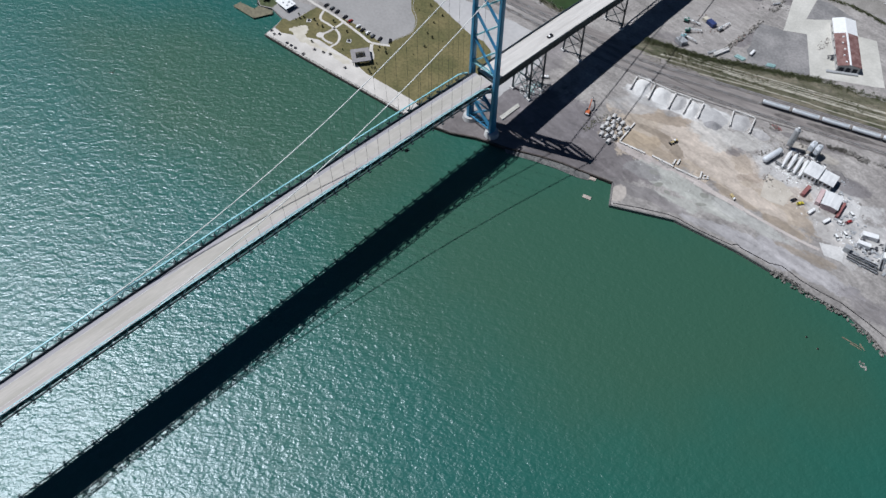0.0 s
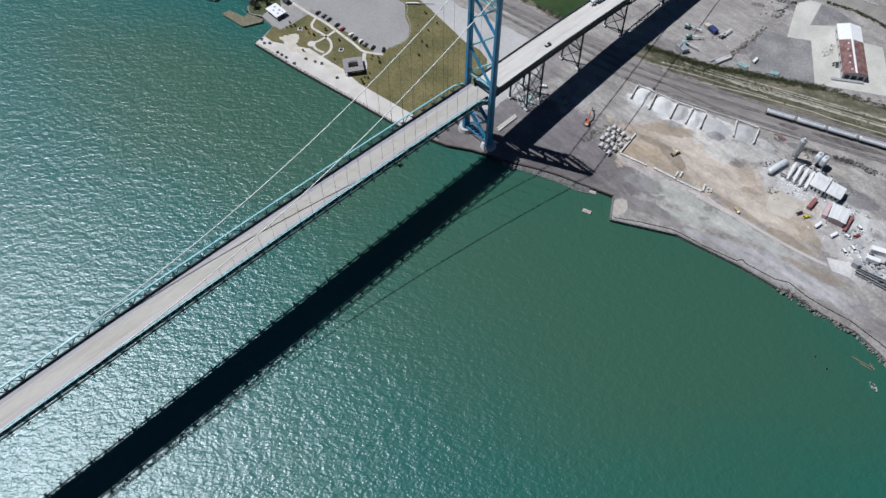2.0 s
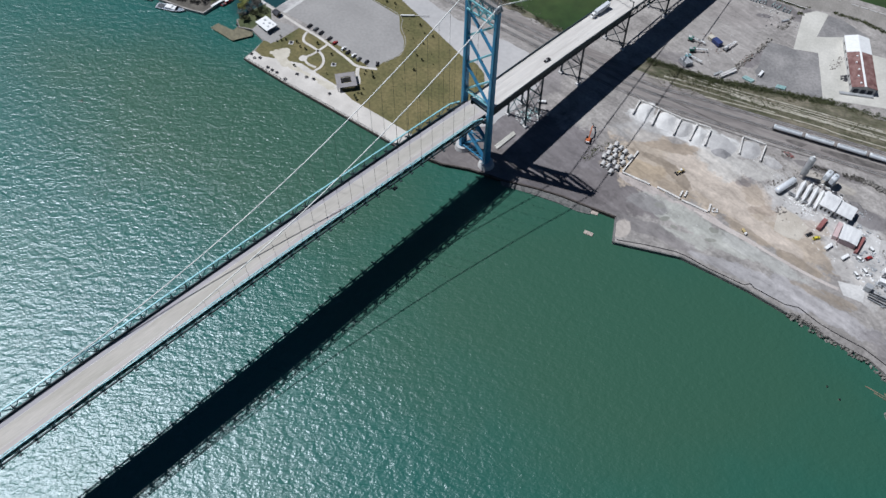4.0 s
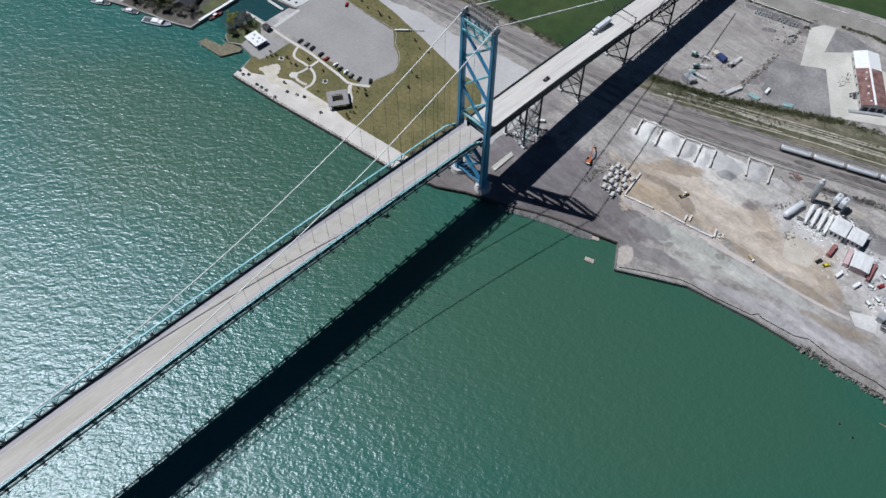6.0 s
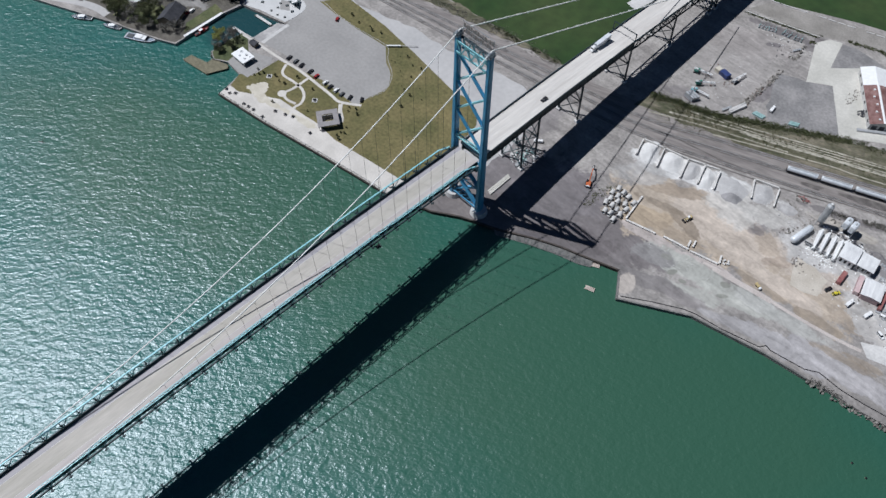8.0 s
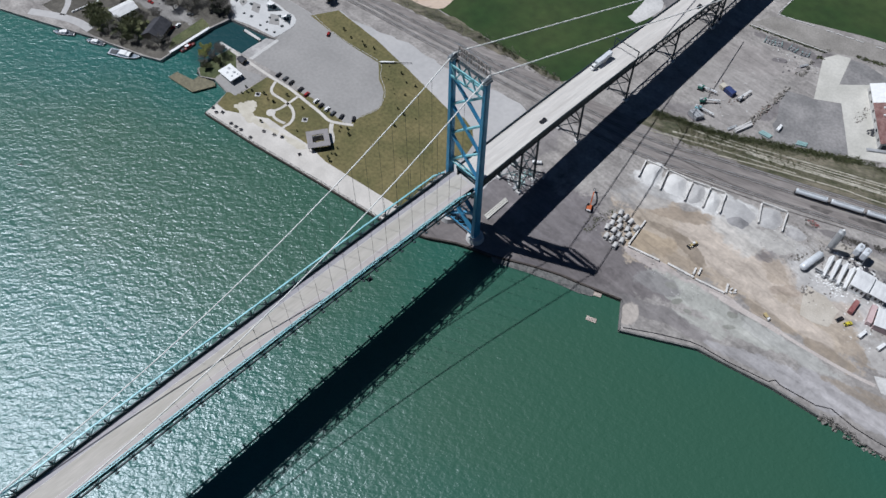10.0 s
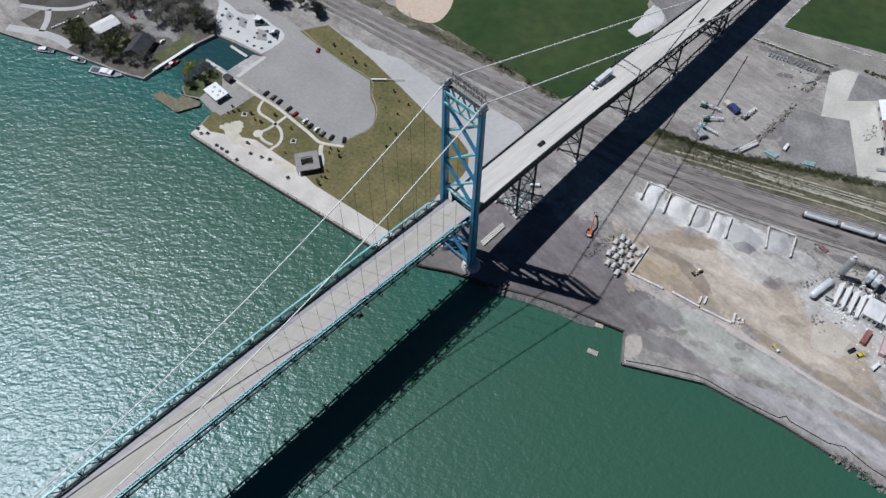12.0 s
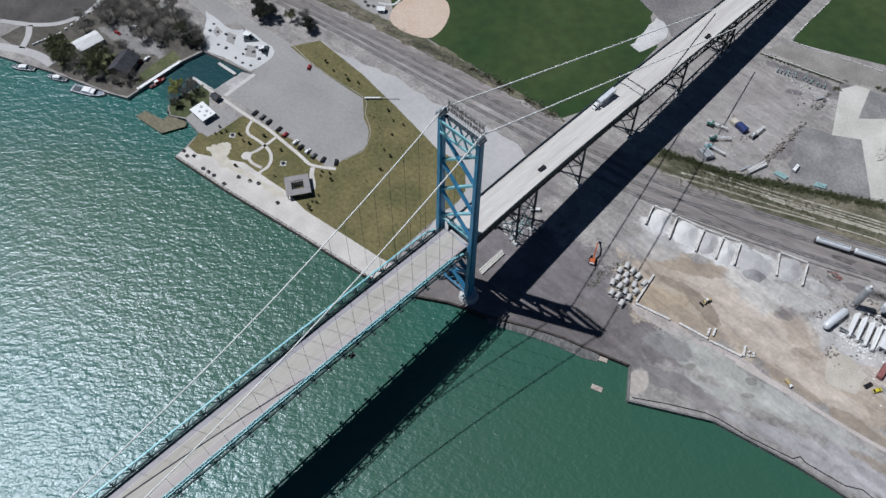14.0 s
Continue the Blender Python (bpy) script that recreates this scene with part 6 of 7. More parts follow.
plank_deck("dock", [(-212.6, -51.4), (-190.8, -48.2), (-185.2, -35), (-188, -32.8), (-200, -37.2), (-199.2, -41.6), (-212.6, -45)], 1.3, "olive-brown timber landing dock", M_DOCK)
plank_deck("finger_pier", [(-215.5, -8.2), (-195.5, -5.4), (-195.2, -7.6), (-215.2, -10.4)], 1.5, "narrow white finger pier in the inlet", M_CONC)
plank_deck("finger_pier", [(-215, 10.8), (-199.6, 12.3), (-199.4, 10.4), (-214.8, 8.8)], 1.2, "narrow white finger pier by the boat ramp", M_CONC)
plank_deck("dock_wall", [(-230.6, -38.7), (-228.6, -38.7), (-230.4, -6.4), (-232.4, -6.4)], 2.5, "long white dock wall of the inlet", M_WHITE)
bm = bmesh.new()
v = [bm.verts.new(p) for p in ((-191.4, 18.3, 1.98), (-189.5, -4.8, 1.98), (-203, -6.2, -0.9), (-203, 14.6, -0.9))]
w = [bm.verts.new((q.co.x, q.co.y, q.co.z - 0.5)) for q in v]
bm.faces.new(v)
bm.faces.new(w[::-1])
for i in range(4):
    bm.faces.new((v[i], w[i], w[(i + 1) % 4], v[(i + 1) % 4]))
solo("boat_ramp", bm, M_PALE, "sloping concrete boat ramp running into the water", "ramp", kind="structure")


def build_canopy(x, y, sx, sy, turn):
    t = thing("shade_canopy", (0, 0, 0), "white tilted shade canopy on slim posts", "canopy", "plaza canopies")
    bm = bmesh.new()
    v = [bm.verts.new(p) for p in ((-sx / 2, -sy / 2, 3.2), (sx / 2, -sy / 2, 4.2), (sx / 2, sy / 2, 3.2), (-sx / 2, sy / 2, 4.2))]
    w = [bm.verts.new(q.co - Vector((0, 0, 0.12))) for q in v]
    for f in ((0, 1, 2), (0, 2, 3)):
        bm.faces.new([v[i] for i in f])
        bm.faces.new([w[i] for i in f[::-1]])
    for i in range(4):
        bm.faces.new((v[i], w[i], w[(i + 1) % 4], v[(i + 1) % 4]))
    part("canopy", bm, M_WHITE, t)
    for px, py, pz in ((-sx / 2, -sy / 2, 3.1), (sx / 2, -sy / 2, 4.1), (sx / 2, sy / 2, 3.1), (-sx / 2, sy / 2, 4.1)):
        bm = bmesh.new()
        beam(bm, (px * 0.95, py * 0.95, 0), (px * 0.95, py * 0.95, pz), 0.16)
        part("post", bm, M_STEELGREY, t)
    t.matrix_basis = pose(x, y, GROUND + 0.16, 0, 0, turn)


build_canopy(-219.0, 36.0, 4.6, 3.6, 20)
build_canopy(-202.8, 34.8, 3.6, 3.2, 45)


def build_shadow_sheet(corners, label):
    """A dark three-cornered sheet on posts that stands in for a canopy's shadow."""
    x, y = sum(c[0] for c in corners) / 3, sum(c[1] for c in corners) / 3
    t = thing("shade_sail", (x, y, GROUND + 0.16), label, "sail", "plaza shade sails")
    bm = bmesh.new()
    a = [bm.verts.new((p, q, r)) for p, q, r in corners]
    b = [bm.verts.new((p, q, r - 0.08)) for p, q, r in corners]
    bm.faces.new(a)
    bm.faces.new(b[::-1])
    for k in range(3):
        bm.faces.new((a[k], b[k], b[(k + 1) % 3], a[(k + 1) % 3]))
    part("cloth", bm, M_STEEL, t)
    for p, q, r in corners:
        bm = bmesh.new()
        beam(bm, (p, q, GROUND + 0.1), (p, q, r), 0.2)
        part("post", bm, M_STEELGREY, t)


build_shadow_sheet([(-227, 39.2, 3.0), (-211.5, 39.0, 2.8), (-217.5, 31.8, 3.0)], "dark green triangular sheet standing in for a canopy's shadow")
build_shadow_sheet([(-209, 33.6, 3.2), (-203.2, 40.2, 3.4), (-197, 34.0, 3.0)], "dark green triangular sheet standing in for a canopy's shadow")
for outline in ([(-242, 28.7), (-235, 28.1), (-233.4, 22.4), (-239.3, 23.8)], [(-232.6, 30.6), (-225.9, 32.3), (-220.2, 25.8), (-226.3, 24.5)], [(-214.4, 31.7), (-208.8, 34.8), (-200.8, 28.6), (-207, 24.6)]):
    patch("plaza_bay", outline, 0.175, M_ASPHALT, "grey paved bay in the bright plaza")
for i, (x, y) in enumerate([(-231.3, 28.2), (-224.9, 29.6), (-211.4, 28.7), (-206.3, 30.6), (-209.2, 24.8), (-197.9, 22.0), (-221.1, 20.6), (-209.8, 19.5), (-236.9, 25.7), (-241.3, 23.0), (-244.7, 28.4), (-203.3, 19.9), (-198.9, 29.3), (-227, 19)]):
    s = 1.2 + 0.5 * (i % 3 == 0)
    t = thing("planter_bench", (x, y, GROUND + 0.17), "dark square planter bench on the plaza", "bench", "plaza benches")
    bm = bmesh.new()
    cuboid(bm, (x, y, GROUND + 0.17), (s * 1.2, s, 0.5), 20 * i, bevel=0.06)
    part("seat", bm, M_STEEL, t)
    bm = bmesh.new()
    cuboid(bm, (x, y, GROUND + 0.66), (0.7, 0.7, 0.06), 20 * i)
    part("soil", bm, M_BARK, t)
f = thing("post_fence", (-308, -52, GROUND), "broken line of short white fence panels", "fence")
for i in range(15):
    s = i / 14
    p = along((-308.4, -63), (-306, -46), s * 2) if s < 0.5 else along((-306, -46), (-312, -14), s * 2 - 1)
    bm = bmesh.new()
    cuboid(bm, (p.x, p.y, GROUND), (0.7, 1.9, 1.1), -8 if s < 0.5 else 10)
    part("panel", bm, M_WHITE, f)


def build_gate():
    """A long white swing gate at the edge of the car park."""
    t = thing("swing_gate", (-127.3, 52.9, GROUND), "long white swing gate bar beside the car park", "gate")
    bm = bmesh.new()
    beam(bm, (-127.3, 52.9, GROUND + 1.1), (-120.5, 59.7, GROUND + 1.1), 0.9, 0.9)
    part("counterweight_bar", bm, M_WHITE, t)
    bm = bmesh.new()
    beam(bm, (-120.5, 59.7, GROUND + 1.1), (-112.8, 67.4, GROUND + 1.1), 0.35, 0.4)
    part("arm", bm, M_CONC, t)
    for s in (0.05, 0.5, 0.98):
        p = along((-127.3, 52.9, 0), (-112.8, 67.4, 0), s)
        bm = bmesh.new()
        beam(bm, (p.x, p.y, GROUND - 0.1), (p.x, p.y, GROUND + 1.0), 0.2)
        part("post", bm, M_STEELGREY, t)


build_gate()
gable_house(-178.0, 113.5, 4.2, 3.0, 2.4, 3.2, 40, M_WHITE, M_WHITE, "small white hut beside the ball field", "hut")
for x, y in ((-188, 111), (-185, 113), (-192, 112)):
    build_table(x, y, 20 * x)


# ---- aggregate yard ----
def heap(name, x, y, rx, ry, h, material, label, seed, turn=0.0):
    """A tipped heap: a mound with an uneven foot and crest."""
    bm = bmesh.new()
    rings, n = [], 22
    for k in range(7):
        s = k / 6
        ring = []
        for j in range(n):
            a = 2 * math.pi * j / n
            w = 1 + 0.34 * noise.noise(Vector((math.cos(a) * 1.3 + seed, math.sin(a) * 1.3, s)))
            r = (1 - s) * w
            zz = h * (1 - (1 - s) ** 1.15) * (1 + 0.12 * noise.noise(Vector((math.cos(a) * 2, math.sin(a) * 2 + seed, s * 2))))
            q = Matrix.Rotation(radians(turn), 3, "Z") @ Vector((rx * r * math.cos(a), ry * r * math.sin(a), 0))
            ring.append(bm.verts.new((x + q.x, y + q.y, GROUND + zz + 0.02)))
        rings.append(ring)
    for A, B in zip(rings, rings[1:-1]):
        for j in range(n):
            bm.faces.new((A[j], A[(j + 1) % n], B[(j + 1) % n], B[j]))
    top = bm.verts.new((x, y, GROUND + h))
    for j in range(n):
        bm.faces.new((rings[-2][j], rings[-2][(j + 1) % n], top))
    return solo(name, bm, material, label, "stone heap", kind="stuff", at=(x, y, GROUND), smooth=True)


for i, (x, y, rx, ry, h, m, what) in enumerate([(51.5, 106, 6.0, 8.6, 2.2, M_WHITEAGG, "white limestone"), (65.8, 109, 6.6, 8.6, 2.6, M_WHITEAGG, "white limestone"), (77.8, 112, 4.4, 8.0, 2.0, M_GREYAGG, "grey stone"),
                                                (88, 113, 4.2, 8.6, 2.4, M_WHITEAGG, "white limestone"), (102, 117, 9.6, 8.0, 1.6, M_GREYAGG, "grey stone"), (117, 127, 6.6, 8.0, 1.8, M_GREYAGG, "grey stone"), (133, 128, 6, 4, 1.2, M_PALE, "pale rubble")]):
    heap("stone_heap", x, y, rx, ry, h, m, "heap of " + what + " chippings between bay walls", i * 3.1, 15)


def block_wall(a, b, height, thick, label, name="bay_wall", group="bay walls"):
    """A wall of stacked concrete blocks, each a part."""
    a, b = Vector(a), Vector(b)
    t = thing(name, (a.x, a.y, GROUND), label, "wall", group)
    n = max(2, round((b - a).length / 1.8))
    d = (b - a) / n
    turn = math.degrees(math.atan2(d.y, d.x))
    rows = max(1, round(height / 0.8))
    bm = bmesh.new()
    cuboid(bm, (0, 0, 0), (d.length - 0.06, thick, height / rows - 0.03), bevel=0.05)
    me = finish("block", bm, M_WALLB)
    for k in range(rows):
        for i in range(n):
            c = a + d * (i + 0.5)
            ob = new("block", me)
            ob.parent = t
            jig = 0.04 * math.sin(i * 5.1 + k * 2.3)
            ob.matrix_basis = pose(c.x - a.x + jig, c.y - a.y - jig, k * height / rows, 0, 0, turn + 30 * jig)


BAYS = [((43, 110), (47, 97.5)), ((56.5, 113), (61.5, 98.5)), ((71.5, 116.5), (76, 102)), ((81.3, 120), (86, 105.5)), ((90, 123), (95, 109)), ((108, 132), (114, 119)), ((122, 136.5), (126.5, 123))]
for a, b in BAYS:
    block_wall(a, b, 1.9, 0.7, "pale concrete-block divider of a stone bay")
for (a, _), (b, _) in zip(BAYS, BAYS[1:]):
    if b[0] != 108:
        block_wall((a[0] + 0.3, a[1] + 0.7), (b[0] - 0.6, b[1] + 0.5), 1.9, 0.7, "pale concrete-block back wall of a stone bay")
for a, b in (((69, 75), (72.2, 55.6)), ((72.6, 54.8), (90.2, 59.3)), ((94.5, 61), (109.5, 63.8)), ((110.6, 63.6), (126.3, 67.4)), ((126.8, 68.2), (124.6, 73.5)), ((108.2, 65.0), (107.0, 69.5)), ((110.2, 66.8), (109.0, 71.5))):
    block_wall(a, b, 1.3, 1.0, "low pale concrete-block wall round the sand floor", "yard_wall", "yard walls")
for i, (x, y) in enumerate([(128.5, 70.2), (130.2, 71.6), (127.6, 72.2), (129.6, 73.0)]):
    bm = bmesh.new()
    cuboid(bm, (x, y, GROUND + 0.03), (1.6, 1.0, 0.9), i * 37, bevel=0.08)
    solo("concrete_block", bm, M_CONC, "loose pale concrete block", "block", "loose blocks", at=(x, y, GROUND))


def build_pipe():
    """A short concrete pipe lying on its side, with a wall thickness and a bell end."""
    n = 18
    bm = bmesh.new()
    prof = [(-1.7, 1.30), (1.25, 1.30), (1.3, 1.5), (1.7, 1.5), (1.7, 1.08), (-1.7, 1.08)]
    rings = [[bm.verts.new((math.cos(2 * math.pi * j / n) * r, y, 1.5 + math.sin(2 * math.pi * j / n) * r)) for j in range(n)] for y, r in prof]
    for A, B in zip(rings, rings[1:] + rings[:1]):
        for j in range(n):
            bm.faces.new((A[j], A[(j + 1) % n], B[(j + 1) % n], B[j]))
    return solo("concrete_pipe", bm, M_CONC, "short large-bore concrete pipe lying on its side", "pipe", "stored pipes")


PIPES = [(55.3, 64.1), (56.3, 68.9), (60.2, 68.5), (57.3, 59.8), (59.3, 64.0), (63.9, 67.9), (57.1, 55.8), (61.0, 56.6), (61.6, 60.9), (65.9, 62.4), (68.8, 66.7), (60.4, 50.8), (64.8, 56.0), (68.5, 59.8), (68.3, 54.5), (67.6, 49.2), (63.9, 51.5)]
pipe = build_pipe()
for i, (x, y) in enumerate(PIPES):
    put(pipe, x, y, GROUND + 0.02, 8 + 12 * math.sin(i * 2.3), i > 0)


def tracked_base(t, length=4.2, width=3.0):
    for s in (-1, 1):
        bm = bmesh.new()
        pts = [(-length / 2 + 0.3, 0.0), (length / 2 - 0.3, 0.0), (length / 2, 0.45), (length / 2 - 0.3, 0.9), (-length / 2 + 0.3, 0.9), (-length / 2, 0.45)]
        a = [bm.verts.new((x, s * width / 2 - 0.3, z)) for x, z in pts]
        b = [bm.verts.new((x, s * width / 2 + 0.3, z)) for x, z in pts]
        bm.faces.new(a)
        bm.faces.new(b[::-1])
        for i in range(6):
            bm.faces.new((a[i], b[i], b[(i + 1) % 6], a[(i + 1) % 6]))
        part("crawler_track", bm, M_BLACK, t)


def build_excavator(x, y, turn):
    t = thing("excavator", (0, 0, 0), "orange crawler excavator with its long pale boom stretched out", "excavator")
    tracked_base(t)
    bm = bmesh.new()
    cuboid(bm, (-0.6, 0, 1.0), (3.8, 2.8, 1.3), bevel=0.25)
    part("engine_house", bm, M_ORANGE, t)
    bm = bmesh.new()
    cuboid(bm, (0.9, 0.9, 1.2), (1.6, 1.0, 1.7), bevel=0.15)
    part("cab", bm, M_GLASS, t)
    bm = bmesh.new()
    cuboid(bm, (-2.4, 0, 1.1), (0.8, 2.6, 1.1), bevel=0.3)
    part("counterweight", bm, M_WHITE, t)
    bm = bmesh.new()
    beam(bm, (1.2, -0.2, 1.8), (4.6, -0.2, 5.4), 0.6, 0.8)
    beam(bm, (4.6, -0.2, 5.4), (8.6, -0.2, 5.0), 0.55, 0.7)
    part("boom", bm, M_ORANGE, t)
    bm = bmesh.new()
    beam(bm, (8.4, -0.2, 5.1), (12.6, -0.2, 2.6), 0.5, 0.55)
    part("dipper_arm", bm, M_CONC, t, "pale dipper arm")
    bm = bmesh.new()
    tube(bm, [(12.6, -0.8, 2.2), (12.6, 0.4, 2.2)], 0.75, 8)
    part("bucket", bm, M_BLACK, t)
    t.matrix_basis = pose(x, y, GROUND + 0.04, 0, 0, turn)


build_excavator(41.3, 59.5, 117)


def build_loader(x, y, turn):
    t = thing("wheel_loader", (0, 0, 0), "tan wheel loader with a raised dark bucket", "loader")
    bm = bmesh.new()
    cuboid(bm, (-1.4, 0, 1.0), (3.4, 2.2, 1.4), bevel=0.25)
    cuboid(bm, (1.2, 0, 0.9), (1.8, 1.8, 1.0), bevel=0.2)
    part("body", bm, M_YELLOW, t)
    bm = bmesh.new()
    cuboid(bm, (-0.2, 0, 2.3), (1.5, 1.5, 1.2), bevel=0.15)
    part("cab", bm, M_WHITE, t)
    bm = bmesh.new()
    for s in (-0.6, 0.6):
        beam(bm, (0.8, s, 1.9), (3.4, s, 1.1), 0.3, 0.4)
    part("lift_arms", bm, M_YELLOW, t)
    bm = bmesh.new()
    cuboid(bm, (3.9, 0, 0.3), (1.2, 3.0, 1.2), bevel=0.3)
    part("bucket", bm, M_BLACK, t)
    for xx in (-1.7, 1.6):
        for yy in (-1.2, 1.2):
            bm = bmesh.new()
            tube(bm, [(xx, yy - 0.3, 0.8), (xx, yy + 0.3, 0.8)], 0.8, 14)
            part("wheel", bm, M_BLACK, t)
    t.matrix_basis = pose(x, y, GROUND + 0.04, 0, 0, turn) @ Matrix.Diagonal((0.8, 0.8, 0.8, 1))


build_loader(97, 81, 255)


# ---- the train ----
def build_tank_car(label):
    t = thing("tank_car", (0, 0, 0), label, "railway car", "railway cars")
    bm = bmesh.new()
    tube(bm, [(-8.6, 0, 2.6), (-8.2, 0, 2.6), (8.2, 0, 2.6), (8.6, 0, 2.6)], 1.55, 20)
    part("shell", bm, M_SILVER, t, smooth=True)
    bm = bmesh.new()
    cuboid(bm, (0, 0, 4.0), (15.5, 0.9, 0.25))
    part("roof_walk", bm, M_STEELGREY, t)
    for x in (-5, 0, 5):
        bm = bmesh.new()
        tube(bm, [(x, 0, 4.1), (x, 0, 4.55)], 0.5, 12)
        part("hatch", bm, M_STEELGREY, t)
    bm = bmesh.new()
    cuboid(bm, (0, 0, 0.85), (18.2, 2.2, 0.35))
    for s in (-8, 8):
        cuboid(bm, (s, 0, 1.1), (0.5, 2.8, 0.4))
    part("underframe", bm, M_BLACK, t)
    for x in (-6.6, 6.6):
        bm = bmesh.new()
        cuboid(bm, (x, 0, 0.45), (2.6, 2.0, 0.45))
        for dx in (-0.9, 0.9):
            tube(bm, [(x + dx, -0.9, 0.45), (x + dx, 0.9, 0.45)], 0.45, 12)
        part("bogie", bm, M_BLACK, t)
    return t


rail_car = build_tank_car("silver-grey tank car standing on the railway track")
RAIL = [(116, 152), (191, 183), (420, 278)]
for i in range(8):
    s = 9.8 + i * 19.6
    d1 = (Vector(RAIL[1]) - Vector(RAIL[0])).length
    p = along(RAIL[0], RAIL[1], s / d1) if s < d1 else along(RAIL[1], RAIL[2], (s - d1) / (Vector(RAIL[2]) - Vector(RAIL[1])).length)
    put(rail_car, p.x, p.y, GROUND + 0.3, 22.5, i > 0)


# ---- machine compound and the long shed ----
def container(x, y, sx, sy, h, turn, material, label, name="container", group="containers"):
    t = thing(name, (0, 0, 0), label, "container", group)
    bm = bmesh.new()
    cuboid(bm, (0, 0, 0.15), (sx, sy, h - 0.15), bevel=0.06)
    part("box", bm, material, t)
    for k in (-1, 1):
        bm = bmesh.new()
        for i in range(int(sx / 0.6)):
            cuboid(bm, (-sx / 2 + 0.4 + i * 0.6, k * sy / 2, 0.3), (0.25, 0.1, h - 0.6))
        part("corrugation", bm, material, t)
    bm = bmesh.new()
    cuboid(bm, (sx / 2 + 0.03, 0, 0.3), (0.08, sy * 0.9, h - 0.5))
    part("door", bm, material, t)
    bm = bmesh.new()
    for px in (-1, 1):
        for py in (-1, 1):
            cuboid(bm, (px * (sx / 2 - 0.3), py * (sy / 2 - 0.3), 0), (0.4, 0.4, 0.16))
    part("corner_feet", bm, M_BLACK, t)
    t.matrix_basis = pose(x, y, GROUND + 0.05, 0, 0, turn)


container(46.0, 193.0, 6.4, 4.0, 3.0, -12, M_NAVY, "navy blue steel site container")
container(40.3, 194.0, 3.6, 3.6, 2.4, -12, M_SAND, "low tan steel site container", group="containers")
container(178.4, 108, 9.0, 2.4, 2.4, 93, M_RED, "faded red container in the plant yard")
container(187.2, 110, 12, 2.6, 3.0, 103, M_PINK, "long faded pink container in the plant yard")


def build_rig(x, y, turn, paint, label):
    """A crawler drill rig with its long mast laid flat over the deck."""
    t = thing("drill_rig", (0, 0, 0), label, "drill rig", "drill rigs")
    tracked_base(t, 4.6, 2.8)
    bm = bmesh.new()
    cuboid(bm, (-0.8, 0, 1.0), (3.0, 2.2, 1.2), bevel=0.2)
    part("engine_house", bm, paint, t)
    bm = bmesh.new()
    for s in (-0.45, 0.45):
        beam(bm, (-2.6, s, 2.9), (9.8, s, 2.0), 0.4, 0.5)
    for i in range(9):
        xx = -2.2 + i * 1.4
        beam(bm, (xx, -0.45, 2.87 - i * 0.1), (xx + 0.7, 0.45, 2.8 - i * 0.1), 0.15)
    part("mast", bm, M_WHITE, t, "pale lattice mast")
    bm = bmesh.new()
    cuboid(bm, (0.6, 0, 2.8), (1.2, 1.2, 0.9), bevel=0.15)
    part("rotary_head", bm, paint, t)
    bm = bmesh.new()
    beam(bm, (9.4, 0, 0.1), (9.4, 0, 2.0), 0.3)
    part("mast_stand", bm, M_STEELGREY, t)
    t.matrix_basis = pose(x, y, GROUND + 0.05, 0, 0, turn)


build_rig(31.5, 183, 17, M_GREENM, "green drill rig with its pale mast laid down")
build_rig(38.8, 174.5, 42, M_GREENM, "green drill rig with its pale mast laid down")
build_rig(40.5, 167, 9, M_TEAL, "teal drill rig with its pale mast laid down")
build_rig(54.0, 193, 84, M_STEELGREY, "grey drill rig with its pale mast laid down")


def stack(name, x, y, turn, n, length, size, material, label):
    t = thing(name, (0, 0, 0), label, "stack", "material stacks")
    for i in range(n):
        bm = bmesh.new()
        cuboid(bm, ((i * 0.37) % 1.1, (i % 3 - 1) * size * 1.15, (i // 3) * size), (length, size, size), 2.5 * math.sin(i * 3.0), bevel=0.05)
        part("beam", bm, material, t)
    t.matrix_basis = pose(x, y, GROUND + 0.02, 0, 0, turn)


stack("steel_stack", 68.2, 173.5, 72, 6, 13, 0.9, M_CONC, "stack of long pale concrete piles")
stack("steel_stack", 63.5, 169, 70, 4, 7, 0.6, M_STEELGREY, "small stack of grey steel sections")
stack("sheet_stack", 80.5, 179, 5, 3, 7, 1.0, M_TEALTARP, "stack covered with teal sheeting")
stack("sheet_stack", 42, 161.5, -15, 6, 7, 1.6, M_STEELGREY, "low stack of grey panels on the gravel")
stack("sheet_stack", 100, 188, 25, 3, 6, 1.0, M_TEALTARP, "stack covered with teal sheeting")
# one long pale slab, made here of three beams side by side
stack("steel_stack", 4.9, 21.5, 91, 3, 17.5, 0.9, M_PAD, "long pale concrete slab beneath the bridge, laid as three strips")
stack("steel_stack", 66, 248, 60, 4, 6, 0.6, M_STEELGREY, "small stack of grey pipes and frames")


